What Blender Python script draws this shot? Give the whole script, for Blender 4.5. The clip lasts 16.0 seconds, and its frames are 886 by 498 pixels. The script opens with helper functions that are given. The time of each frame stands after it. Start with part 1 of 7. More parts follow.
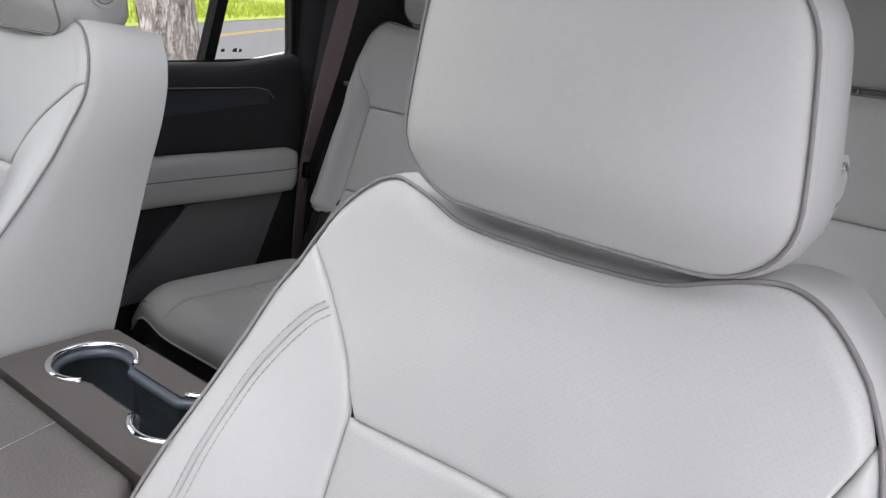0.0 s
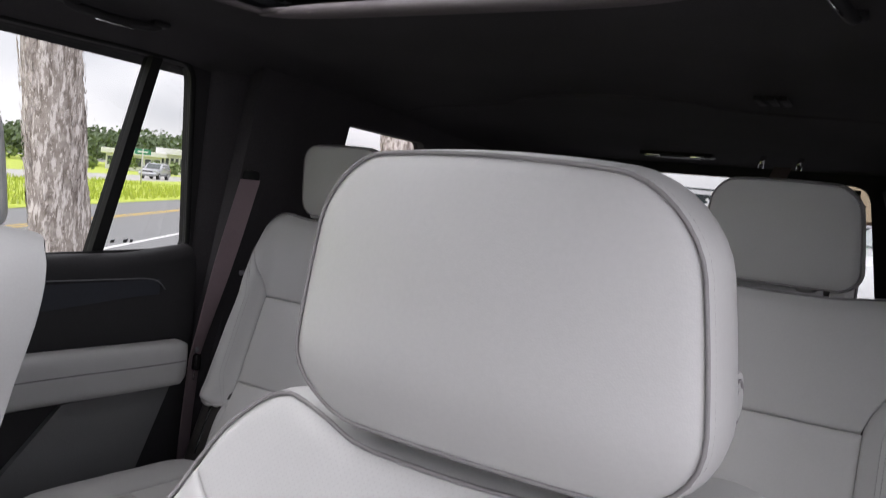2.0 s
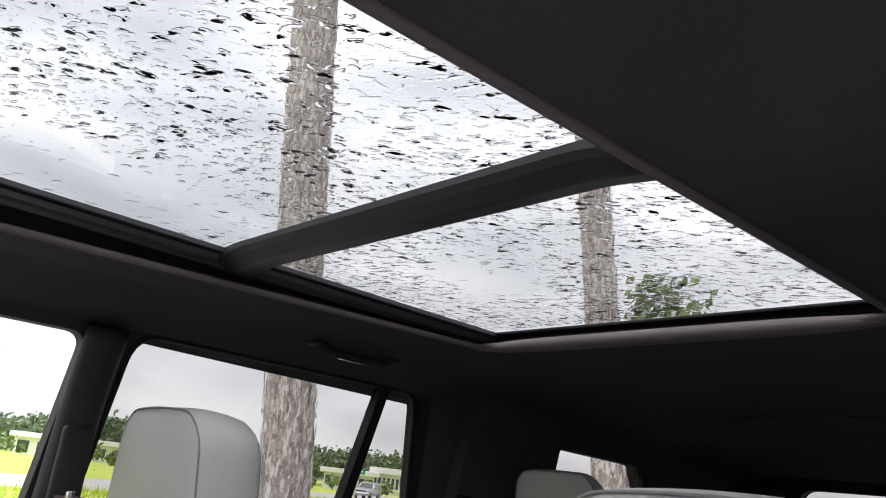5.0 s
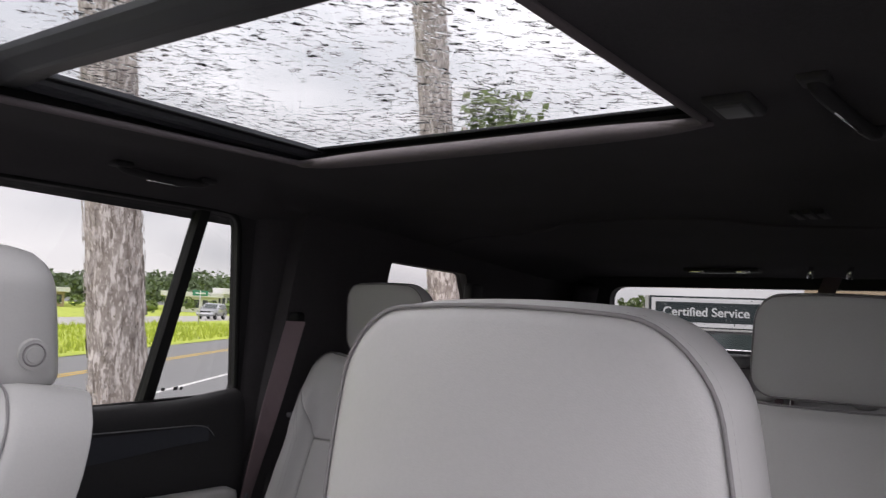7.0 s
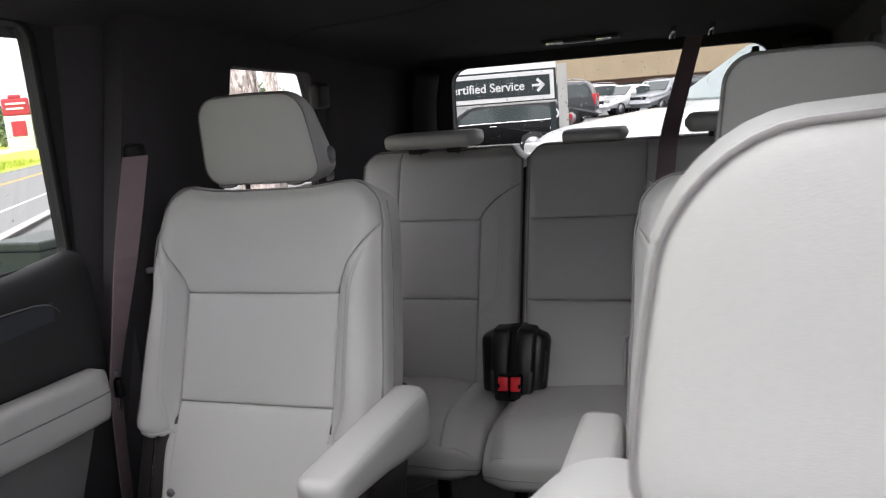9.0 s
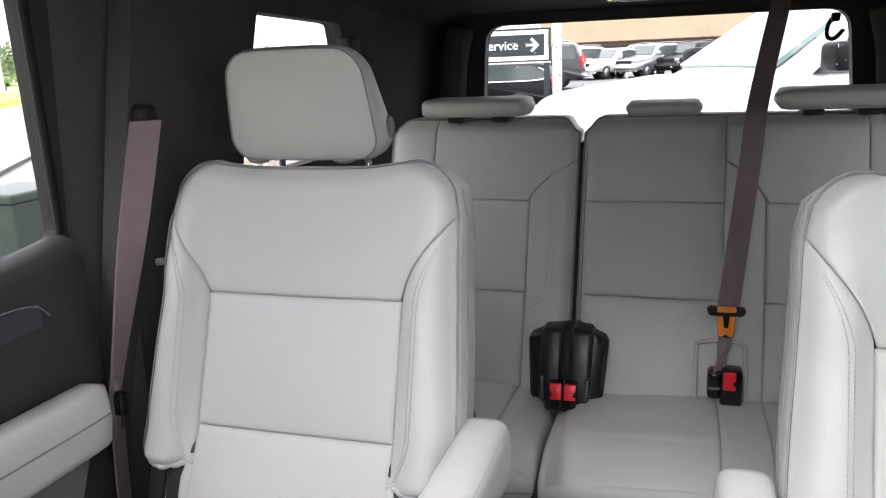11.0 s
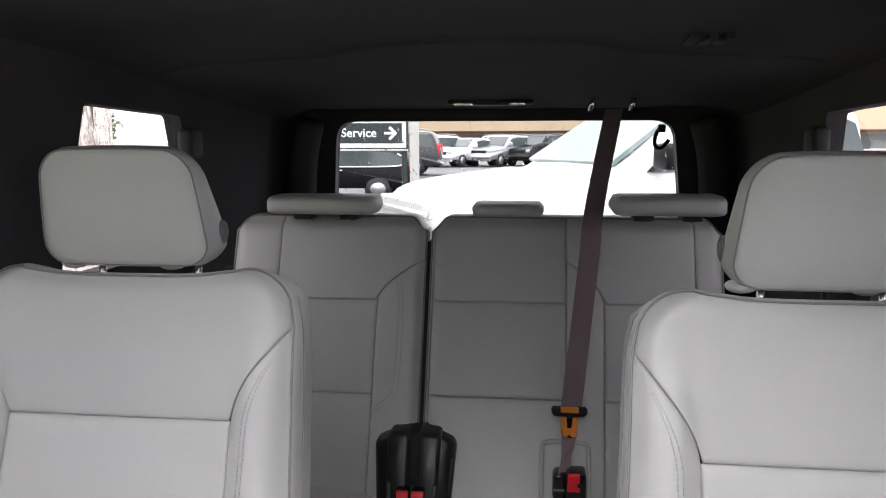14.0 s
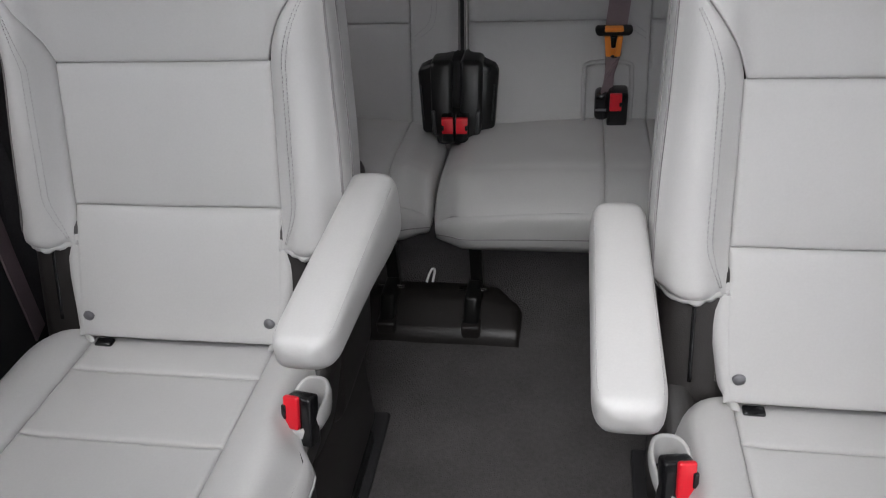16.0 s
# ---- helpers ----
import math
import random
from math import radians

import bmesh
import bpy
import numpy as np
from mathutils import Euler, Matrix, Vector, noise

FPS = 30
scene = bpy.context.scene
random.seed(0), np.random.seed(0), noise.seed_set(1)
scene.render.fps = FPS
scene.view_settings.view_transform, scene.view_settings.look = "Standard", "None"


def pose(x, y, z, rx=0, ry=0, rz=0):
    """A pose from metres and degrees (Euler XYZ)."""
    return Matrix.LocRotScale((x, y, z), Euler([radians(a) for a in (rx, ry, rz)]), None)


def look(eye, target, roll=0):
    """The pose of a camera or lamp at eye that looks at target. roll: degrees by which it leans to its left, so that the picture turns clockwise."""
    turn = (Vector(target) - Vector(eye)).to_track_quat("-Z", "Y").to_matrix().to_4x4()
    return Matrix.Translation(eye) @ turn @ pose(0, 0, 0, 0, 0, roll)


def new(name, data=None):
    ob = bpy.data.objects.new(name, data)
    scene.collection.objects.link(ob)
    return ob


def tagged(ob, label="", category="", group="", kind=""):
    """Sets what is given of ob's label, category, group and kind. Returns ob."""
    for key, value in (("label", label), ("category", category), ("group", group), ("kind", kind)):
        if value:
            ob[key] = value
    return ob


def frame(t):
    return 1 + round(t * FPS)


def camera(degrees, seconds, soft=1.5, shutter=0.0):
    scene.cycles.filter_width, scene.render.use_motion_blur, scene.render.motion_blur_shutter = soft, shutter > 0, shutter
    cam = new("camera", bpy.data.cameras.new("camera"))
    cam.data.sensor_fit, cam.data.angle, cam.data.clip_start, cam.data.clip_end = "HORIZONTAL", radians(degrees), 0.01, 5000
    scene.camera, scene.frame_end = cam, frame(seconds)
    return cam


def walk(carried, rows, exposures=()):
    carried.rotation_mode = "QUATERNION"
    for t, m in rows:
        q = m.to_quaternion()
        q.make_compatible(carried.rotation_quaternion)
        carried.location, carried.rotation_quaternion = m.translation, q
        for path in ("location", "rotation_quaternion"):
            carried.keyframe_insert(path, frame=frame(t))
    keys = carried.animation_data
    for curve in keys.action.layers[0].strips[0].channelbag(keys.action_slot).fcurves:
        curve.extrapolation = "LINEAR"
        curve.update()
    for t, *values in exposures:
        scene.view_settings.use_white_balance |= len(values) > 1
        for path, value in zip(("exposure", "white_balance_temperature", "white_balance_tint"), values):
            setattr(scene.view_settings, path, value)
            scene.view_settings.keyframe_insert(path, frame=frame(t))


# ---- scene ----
cam = camera(59.431, 16.0, soft=1.05, shutter=0.16)
PATH = [
    (0, pose(0.6646, 0.5320, 1.0298, 72.093, -5.362, 38.658)),
    (0.5, pose(0.6629, 0.5520, 1.0412, 73.927, -4.171, 33.270)),
    (1, pose(0.6687, 0.5500, 1.0559, 77.764, -3.822, 32.103)),
    (1.5, pose(0.6591, 0.5525, 1.0520, 78.262, -3.743, 31.998)),
    (2, pose(0.6500, 0.5530, 1.0527, 85.781, -5.729, 31.230)),
    (2.5, pose(0.6605, 0.5402, 1.0609, 95.376, -5.763, 31.707)),
    (3, pose(0.6635, 0.5220, 1.0579, 99.920, -6.419, 33.313)),
    (3.5, pose(0.6775, 0.5110, 1.0637, 103.132, -7.065, 37.526)),
    (4, pose(0.6816, 0.4982, 1.0651, 106.561, -7.211, 41.167)),
    (4.2, pose(0.6855, 0.4944, 1.0654, 107.607, -7.372, 42.784)),
    (6.3, pose(0.6872, 0.5056, 1.0563, 104.216, -4.630, 47.902)),
    (6.5, pose(0.6823, 0.5270, 1.0692, 101.020, -4.419, 43.407)),
    (7, pose(0.6729, 0.5570, 1.0706, 94.724, -2.539, 35.038)),
    (7.5, pose(0.6450, 0.6010, 1.0610, 88.450, -2.950, 26.680)),
    (8, pose(0.5985, 0.6245, 1.0715, 85.456, -0.294, 22.080)),
    (8.3, pose(0.5390, 0.6320, 1.0915, 83.000, -0.531, 19.895)),
    (8.5, pose(0.4803, 0.6340, 1.0985, 81.300, -0.145, 19.348)),
    (9, pose(0.3252, 0.6718, 1.0884, 79.376, 4.413, 18.188)),
    (9.2, pose(0.2655, 0.7145, 1.0604, 78.252, 5.313, 18.893)),
    (11.3, pose(0.0792, 0.9071, 1.1188, 75.747, 0.614, 15.380)),
    (11.5, pose(0.0846, 0.9217, 1.1259, 75.414, 0.223, 12.423)),
    (12, pose(0.0994, 0.9401, 1.1383, 73.619, -0.063, 8.503)),
    (12.5, pose(0.0986, 0.9409, 1.1429, 77.996, 0.639, 6.680)),
    (13, pose(0.0989, 0.9344, 1.1401, 82.234, 0.036, 6.737)),
    (13.5, pose(0.0994, 0.9325, 1.1389, 82.815, 0.004, 6.682)),
    (14, pose(0.1008, 0.9352, 1.1407, 82.081, 0.086, 6.695)),
    (14.5, pose(0.1020, 0.9377, 1.1430, 73.874, 1.177, 7.820)),
    (15, pose(0.1035, 0.9419, 1.1427, 65.023, 1.804, 9.223)),
    (15.5, pose(0.1042, 0.9427, 1.1444, 59.769, 3.138, 8.886)),
    (16, pose(0.1067, 0.9428, 1.1432, 55.018, 4.027, 8.591)),
]
EXPOSURES = [(0, 1.25, 6500, 16), (1.0, 1.5, 6500, 16), (1.5, 1.58, 6530, 18), (2.0, 1.18, 6500, 18), (2.5, 0.89, 6550, 18), (3.5, 0.8, 6580, 17), (4.2, 0.74, 6580, 17), (6.3, 0.8, 6600, 16), (7, 0.89, 6630, 20), (7.5, 1.1, 6670, 22), (8, 1.1, 6700, 23), (8.5, 1.36, 6730, 19), (9.2, 1.95, 6580, 15), (11.3, 2.67, 6550, 16), (12.5, 2.5, 6550, 16), (13.0, 2.08, 6650, 16), (13.5, 1.65, 6700, 15), (14.0, 2.3, 6600, 16), (14.5, 2.5, 6550, 16), (16, 2.11, 6540, 15)]
walk(cam, PATH, EXPOSURES)

# ---------------- sky and daylight ----------------
world = bpy.data.worlds.new("overcast_sky")
scene.world = world
world.use_nodes = True
wn, wl = world.node_tree.nodes, world.node_tree.links
wn.clear()
w_out = wn.new("ShaderNodeOutputWorld")
w_bg = wn.new("ShaderNodeBackground")
w_sky = wn.new("ShaderNodeTexSky")
w_sky.sky_type = "NISHITA"
w_sky.sun_disc = False
w_sky.sun_elevation = radians(60)
w_sky.sun_rotation = radians(189)
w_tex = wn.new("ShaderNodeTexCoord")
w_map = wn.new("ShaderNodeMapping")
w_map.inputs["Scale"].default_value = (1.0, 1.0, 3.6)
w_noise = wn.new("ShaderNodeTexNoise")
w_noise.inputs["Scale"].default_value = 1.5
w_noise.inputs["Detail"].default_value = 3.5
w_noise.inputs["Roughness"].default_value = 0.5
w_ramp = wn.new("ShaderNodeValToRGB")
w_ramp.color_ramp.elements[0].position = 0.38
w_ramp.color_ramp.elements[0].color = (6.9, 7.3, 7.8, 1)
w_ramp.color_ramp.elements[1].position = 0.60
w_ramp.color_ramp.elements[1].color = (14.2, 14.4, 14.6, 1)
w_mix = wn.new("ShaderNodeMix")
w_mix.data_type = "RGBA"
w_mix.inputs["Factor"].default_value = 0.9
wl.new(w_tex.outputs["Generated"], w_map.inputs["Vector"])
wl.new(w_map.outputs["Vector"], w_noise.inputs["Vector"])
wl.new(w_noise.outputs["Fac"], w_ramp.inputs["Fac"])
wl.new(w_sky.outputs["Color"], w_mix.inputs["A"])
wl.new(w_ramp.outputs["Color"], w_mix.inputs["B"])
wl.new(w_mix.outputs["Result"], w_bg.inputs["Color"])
# an overcast sky is brighter overhead than at the horizon
w_sep = wn.new("ShaderNodeSeparateXYZ")
w_grad = wn.new("ShaderNodeMapRange")
w_grad.inputs["From Min"].default_value = 0.0
w_grad.inputs["From Max"].default_value = 0.65
w_grad.inputs["To Min"].default_value = 0.105
w_grad.inputs["To Max"].default_value = 0.195
wl.new(w_tex.outputs["Generated"], w_sep.inputs[0])
wl.new(w_sep.outputs["Z"], w_grad.inputs["Value"])
wl.new(w_grad.outputs["Result"], w_bg.inputs["Strength"])
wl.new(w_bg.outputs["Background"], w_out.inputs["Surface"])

sun = new("sun", bpy.data.lights.new("sun", "SUN"))
sun.data.energy = 2.35
sun.data.angle = radians(55)
sun.data.color = (1.0, 0.99, 0.975)
sun.matrix_world = look((-1.0, -6.3, 11), (0, 0, 0))

# ---------------- materials ----------------


def material(name, colour, rough=0.5, metal=0.0, vary=0.12, grain=0.0, grain_scale=300.0, blotch=4.0, spec=0.5, tint2=None, coat=0.0):
    """A surface with variation at two scales and fine relief, in object metres."""
    m = bpy.data.materials.new(name)
    m.use_nodes = True
    n, l = m.node_tree.nodes, m.node_tree.links
    b = n["Principled BSDF"]
    b.inputs["Metallic"].default_value = metal
    b.inputs["Specular IOR Level"].default_value = spec
    b.inputs["Coat Weight"].default_value = coat
    tc = n.new("ShaderNodeTexCoord")
    big = n.new("ShaderNodeTexNoise")
    big.inputs["Scale"].default_value = blotch
    big.inputs["Detail"].default_value = 4
    l.new(tc.outputs["Object"], big.inputs["Vector"])
    fine = n.new("ShaderNodeTexNoise")
    fine.inputs["Scale"].default_value = grain_scale * 0.35
    fine.inputs["Detail"].default_value = 3
    l.new(tc.outputs["Object"], fine.inputs["Vector"])
    add = n.new("ShaderNodeMath")
    add.operation = "MULTIPLY_ADD"
    add.inputs[1].default_value = 0.4
    l.new(fine.outputs["Fac"], add.inputs[0])
    half = n.new("ShaderNodeMath")
    half.operation = "MULTIPLY"
    half.inputs[1].default_value = 0.6
    l.new(big.outputs["Fac"], half.inputs[0])
    l.new(half.outputs[0], add.inputs[2])
    mix = n.new("ShaderNodeMix")
    mix.data_type = "RGBA"
    c2 = tint2 or tuple(c * (1 - vary) for c in colour)
    mix.inputs["A"].default_value = (*c2, 1)
    mix.inputs["B"].default_value = (*[min(1, c * (1 + vary * 0.6)) for c in colour], 1)
    ramp = n.new("ShaderNodeMapRange")
    ramp.inputs["From Min"].default_value = 0.3
    ramp.inputs["From Max"].default_value = 0.7
    l.new(add.outputs[0], ramp.inputs["Value"])
    l.new(ramp.outputs["Result"], mix.inputs["Factor"])
    l.new(mix.outputs["Result"], b.inputs["Base Color"])
    rr = n.new("ShaderNodeMapRange")
    rr.inputs["To Min"].default_value = max(0.02, rough - 0.07)
    rr.inputs["To Max"].default_value = min(1, rough + 0.07)
    l.new(big.outputs["Fac"], rr.inputs["Value"])
    l.new(rr.outputs["Result"], b.inputs["Roughness"])
    if grain:
        vor = n.new("ShaderNodeTexVoronoi")
        vor.inputs["Scale"].default_value = grain_scale
        l.new(tc.outputs["Object"], vor.inputs["Vector"])
        bump = n.new("ShaderNodeBump")
        bump.inputs["Strength"].default_value = grain
        bump.inputs["Distance"].default_value = 0.002
        l.new(vor.outputs["Distance"], bump.inputs["Height"])
        l.new(bump.outputs["Normal"], b.inputs["Normal"])
    return m


def perforated(name, colour):
    """Leather with rows of fine punched holes."""
    m = material(name, colour, 0.46, grain=0.05, grain_scale=900, vary=0.05, blotch=6)
    n, l = m.node_tree.nodes, m.node_tree.links
    b = n["Principled BSDF"]
    tc = n.new("ShaderNodeTexCoord")
    mp = n.new("ShaderNodeMapping")
    mp.inputs["Rotation"].default_value = (0, radians(45), 0)
    mp.inputs["Scale"].default_value = (285, 0, 285)
    l.new(tc.outputs["Object"], mp.inputs["Vector"])
    vor = n.new("ShaderNodeTexVoronoi")
    vor.inputs["Scale"].default_value = 1.0
    vor.inputs["Randomness"].default_value = 0.0
    l.new(mp.outputs["Vector"], vor.inputs["Vector"])
    dot = n.new("ShaderNodeMapRange")
    dot.inputs["From Min"].default_value = 0.13
    dot.inputs["From Max"].default_value = 0.2
    l.new(vor.outputs["Distance"], dot.inputs["Value"])
    old = b.inputs["Base Color"].links[0].from_socket
    mix = n.new("ShaderNodeMix")
    mix.data_type = "RGBA"
    mix.inputs["A"].default_value = (0.395, 0.389, 0.382, 1)
    l.new(old, mix.inputs["B"])
    l.new(dot.outputs["Result"], mix.inputs["Factor"])
    l.new(mix.outputs["Result"], b.inputs["Base Color"])
    return m


def glass(name, tint, gloss=0.06):
    m = bpy.data.materials.new(name)
    m.use_nodes = True
    n, l = m.node_tree.nodes, m.node_tree.links
    n.clear()
    out = n.new("ShaderNodeOutputMaterial")
    t = n.new("ShaderNodeBsdfTransparent")
    t.inputs["Color"].default_value = (*tint, 1)
    g = n.new("ShaderNodeBsdfGlossy")
    g.inputs["Roughness"].default_value = 0.02
    f = n.new("ShaderNodeLayerWeight")
    f.inputs["Blend"].default_value = 0.5
    pw = n.new("ShaderNodeMath")
    pw.operation = "POWER"
    pw.inputs[1].default_value = 5.0
    l.new(f.outputs["Facing"], pw.inputs[0])
    sc = n.new("ShaderNodeMath")
    sc.operation = "MULTIPLY_ADD"
    sc.inputs[1].default_value = 0.9
    sc.inputs[2].default_value = 0.03
    l.new(pw.outputs[0], sc.inputs[0])
    mx = n.new("ShaderNodeMixShader")
    l.new(sc.outputs[0], mx.inputs[0])
    l.new(t.outputs[0], mx.inputs[1])
    l.new(g.outputs[0], mx.inputs[2])
    l.new(mx.outputs[0], out.inputs["Surface"])
    return m


LEATHER_C = (0.425, 0.419, 0.412)
leather = material("grey_leather", LEATHER_C, 0.44, grain=0.05, grain_scale=900, vary=0.05, blotch=5, spec=0.4)
leather_perf = perforated("perforated_leather", LEATHER_C)
piping_mat = material("piping_cord", (0.200, 0.188, 0.190), 0.5, grain=0.1, grain_scale=500, vary=0.1)
thread = material("stitch_thread", (0.345, 0.337, 0.332), 0.7, vary=0.1)
headliner_mat = material("black_headliner_cloth", (0.060, 0.056, 0.060), 0.95, grain=0.35, grain_scale=700, vary=0.25, spec=0.15)
trim_black = material("black_trim_plastic", (0.030, 0.029, 0.031), 0.65, grain=0.15, grain_scale=600, vary=0.2, spec=0.25)
trim_gloss = material("gloss_black_plastic", (0.008, 0.008, 0.009), 0.22, vary=0.2, blotch=8)
rail_mat = material("satin_rail_plastic", (0.050, 0.052, 0.060), 0.32, vary=0.12, blotch=6)
bar_mat = material("slate_black_plastic", (0.030, 0.031, 0.034), 0.42, vary=0.12, blotch=6)
matte_black = material("matte_black_plastic", (0.012, 0.012, 0.0125), 0.6, vary=0.15, spec=0.2)
trim_mauve = material("mauve_grey_trim", (0.105, 0.088, 0.094), 0.7, grain=0.2, grain_scale=500, vary=0.15)
blue_trim = material("dark_blue_grey_trim", (0.020, 0.023, 0.034), 0.4, vary=0.2)
carpet = material("charcoal_carpet", (0.088, 0.083, 0.083), 0.95, grain=0.8, grain_scale=330, vary=0.3, blotch=7, spec=0.1)
console_mat = material("taupe_console_vinyl", (0.086, 0.075, 0.070), 0.5, grain=0.15, grain_scale=380, vary=0.07)
lid_mat = material("taupe_leather_lid", (0.115, 0.104, 0.098), 0.48, grain=0.2, grain_scale=380, vary=0.07)
pocket_mat = material("grey_pocket_cloth", (0.150, 0.150, 0.150), 0.7, grain=0.2, grain_scale=500, vary=0.08)
chrome = material("chrome", (0.82, 0.82, 0.83), 0.12, metal=1.0, vary=0.04)
steel_black = material("black_steel", (0.012, 0.012, 0.012), 0.35, metal=0.3, vary=0.3)
shield_satin = material("satin_charcoal_shield", (0.022, 0.0195, 0.0185), 0.45, grain=0.08, grain_scale=500, vary=0.10)
shield_mat = material("charcoal_seat_shield", (0.017, 0.0145, 0.0137), 0.42, grain=0.15, grain_scale=500, vary=0.12)
belt_mat = material("mauve_belt_webbing", (0.212, 0.155, 0.168), 0.75, grain=0.5, grain_scale=800, vary=0.12, blotch=12)
red_plastic = material("red_release_button", (0.72, 0.012, 0.025), 0.35, vary=0.08)
orange_plastic = material("orange_tongue_plastic", (0.85, 0.26, 0.03), 0.4, vary=0.1)
button_grey = material("grey_button_plastic", (0.15, 0.15, 0.16), 0.45, vary=0.1)
guide_mat = material("grey_guide_plastic", (0.021, 0.019, 0.0192), 0.55, grain=0.1, grain_scale=500, vary=0.06)
housing_mat = material("satin_black_housing", (0.011, 0.011, 0.0115), 0.29, grain=0.1, grain_scale=600, vary=0.15, spec=0.35)
cup_dark = material("dark_cup_liner", (0.030, 0.036, 0.040), 0.35, vary=0.2)
# bluish base colour stands in for sky reflected along the cup lip
cup_sky_rim_mat = material("sky_tinted_lip", (0.075, 0.088, 0.108), 0.3, vary=0.1)
white_plastic = material("white_plastic", (0.75, 0.75, 0.75), 0.4, vary=0.05)
lens_grey = material("lamp_lens", (0.05, 0.05, 0.053), 0.45, vary=0.1)
glass_clear = glass("windscreen_glass", (0.70, 0.735, 0.72))
glass_door = glass("tinted_door_glass", (0.325, 0.33, 0.325))
glass_roof = glass("tinted_roof_glass", (0.355, 0.368, 0.366))
glass_quarter = glass("tinted_quarter_glass", (0.36, 0.355, 0.35))
glass_rear = glass("tinted_rear_glass", (0.245, 0.25, 0.25))

# ---------------- mesh helpers ----------------


def mesh_ob(name, verts, faces, mat, parent=None, label="", smooth=True):
    me = bpy.data.meshes.new(name)
    me.from_pydata([tuple(v) for v in verts], [], faces)
    me.materials.append(mat)
    if smooth:
        me.polygons.foreach_set("use_smooth", [True] * len(me.polygons))
    me.update()
    ob = new(name, me)
    if parent is not None:
        ob.parent = parent
    if label:
        tagged(ob, label)
    return ob


def part(name, bm, mat, parent=None, label="", smooth=True):
    """Links a bmesh as one mesh object under a thing or a part."""
    me = bpy.data.meshes.new(name)
    bmesh.ops.recalc_face_normals(bm, faces=bm.faces)
    bm.to_mesh(me)
    bm.free()
    me.materials.append(mat)
    if smooth:
        me.polygons.foreach_set("use_smooth", [True] * len(me.polygons))
    ob = new(name, me)
    if parent is not None:
        ob.parent = parent
    if label:
        tagged(ob, label)
    return ob


def empty(name, label, category, group="", kind="", at=(0, 0, 0)):
    ob = new(name)
    ob.location = at
    return tagged(ob, label, category, group, kind)


def rbox(x0, x1, y0, y1, z0, z1, r=0.006, seg=3):
    """A box with rounded edges."""
    bm = bmesh.new()
    bmesh.ops.create_cube(bm, size=1.0)
    for v in bm.verts:
        v.co = Vector(((x0 + x1) / 2 + v.co.x * (x1 - x0), (y0 + y1) / 2 + v.co.y * (y1 - y0), (z0 + z1) / 2 + v.co.z * (z1 - z0)))
    if r > 0:
        r = min(r, 0.49 * min(abs(x1 - x0), abs(y1 - y0), abs(z1 - z0)))
        bmesh.ops.bevel(bm, geom=list(bm.edges), offset=r, segments=seg, profile=0.5, affect="EDGES")
    return bm


def moved(bm, m):
    bm.transform(m)
    return bm


def spline(pts, n, closed=False):
    """Catmull-Rom points through pts."""
    p = [Vector(q) for q in pts]
    out = []
    k = len(p)
    segs = k if closed else k - 1
    per = max(2, n // segs)
    for i in range(segs):
        a = p[(i - 1) % k] if closed or i > 0 else p[0] * 2 - p[1]
        b, c = p[i], p[(i + 1) % k]
        d = p[(i + 2) % k] if closed or i + 2 < k else p[-1] * 2 - p[-2]
        for j in range(per):
            t = j / per
            out.append(0.5 * ((2 * b) + (c - a) * t + (2 * a - 5 * b + 4 * c - d) * t * t + (3 * b - a - 3 * c + d) * t ** 3))
    if not closed:
        out.append(p[-1])
    return out


def tube_data(pts, r, closed=False, sides=8, taper=None):
    pts = [Vector(q) for q in pts]
    n = len(pts)
    verts, faces = [], []
    up = None
    for i, p in enumerate(pts):
        a = pts[(i - 1) % n] if closed or i > 0 else p
        b = pts[(i + 1) % n] if closed or i < n - 1 else p
        t = (b - a).normalized()
        if up is None:
            up = Vector((0, 0, 1)) if abs(t.z) < 0.9 else Vector((1, 0, 0))
        s = t.cross(up).normalized()
        up = s.cross(t).normalized()
        rad = r if taper is None else r * taper(i / max(1, n - 1))
        for k in range(sides):
            w = 2 * math.pi * k / sides
            verts.append(p + (s * math.cos(w) + up * math.sin(w)) * rad)
    for i in range(n if closed else n - 1):
        for k in range(sides):
            j = (i + 1) % n
            faces.append((i * sides + k, i * sides + (k + 1) % sides, j * sides + (k + 1) % sides, j * sides + k))
    if not closed:
        faces.append(tuple(range(sides))[::-1])
        faces.append(tuple((n - 1) * sides + k for k in range(sides)))
    return verts, faces


def tube(name, pts, r, mat, parent=None, closed=False, sides=8, label=""):
    v, f = tube_data(pts, r, closed, sides)
    return mesh_ob(name, v, f, mat, parent, label)


def ribbon(name, pts, width, across, mat, parent=None, thick=0.0016, label=""):
    """A flat strap through pts, wide along the direction across, with a little thickness."""
    verts, faces = [], []
    n = len(pts)
    for i, p in enumerate(pts):
        p = Vector(p)
        a = Vector(across[i] if isinstance(across, list) else across).normalized() * width / 2
        t = (Vector(pts[min(i + 1, n - 1)]) - Vector(pts[max(i - 1, 0)])).normalized()
        u = t.cross(a).normalized() * thick
        verts += [p - a + u, p + a + u, p + a - u, p - a - u]
    for i in range(n - 1):
        for k in range(4):
            j = (k + 1) % 4
            faces.append((i * 4 + k, i * 4 + j, i * 4 + 4 + j, i * 4 + 4 + k))
    faces += [(0, 1, 2, 3), tuple(4 * (n - 1) + k for k in (3, 2, 1, 0))]
    return mesh_ob(name, verts, faces, mat, parent, label, smooth=False)


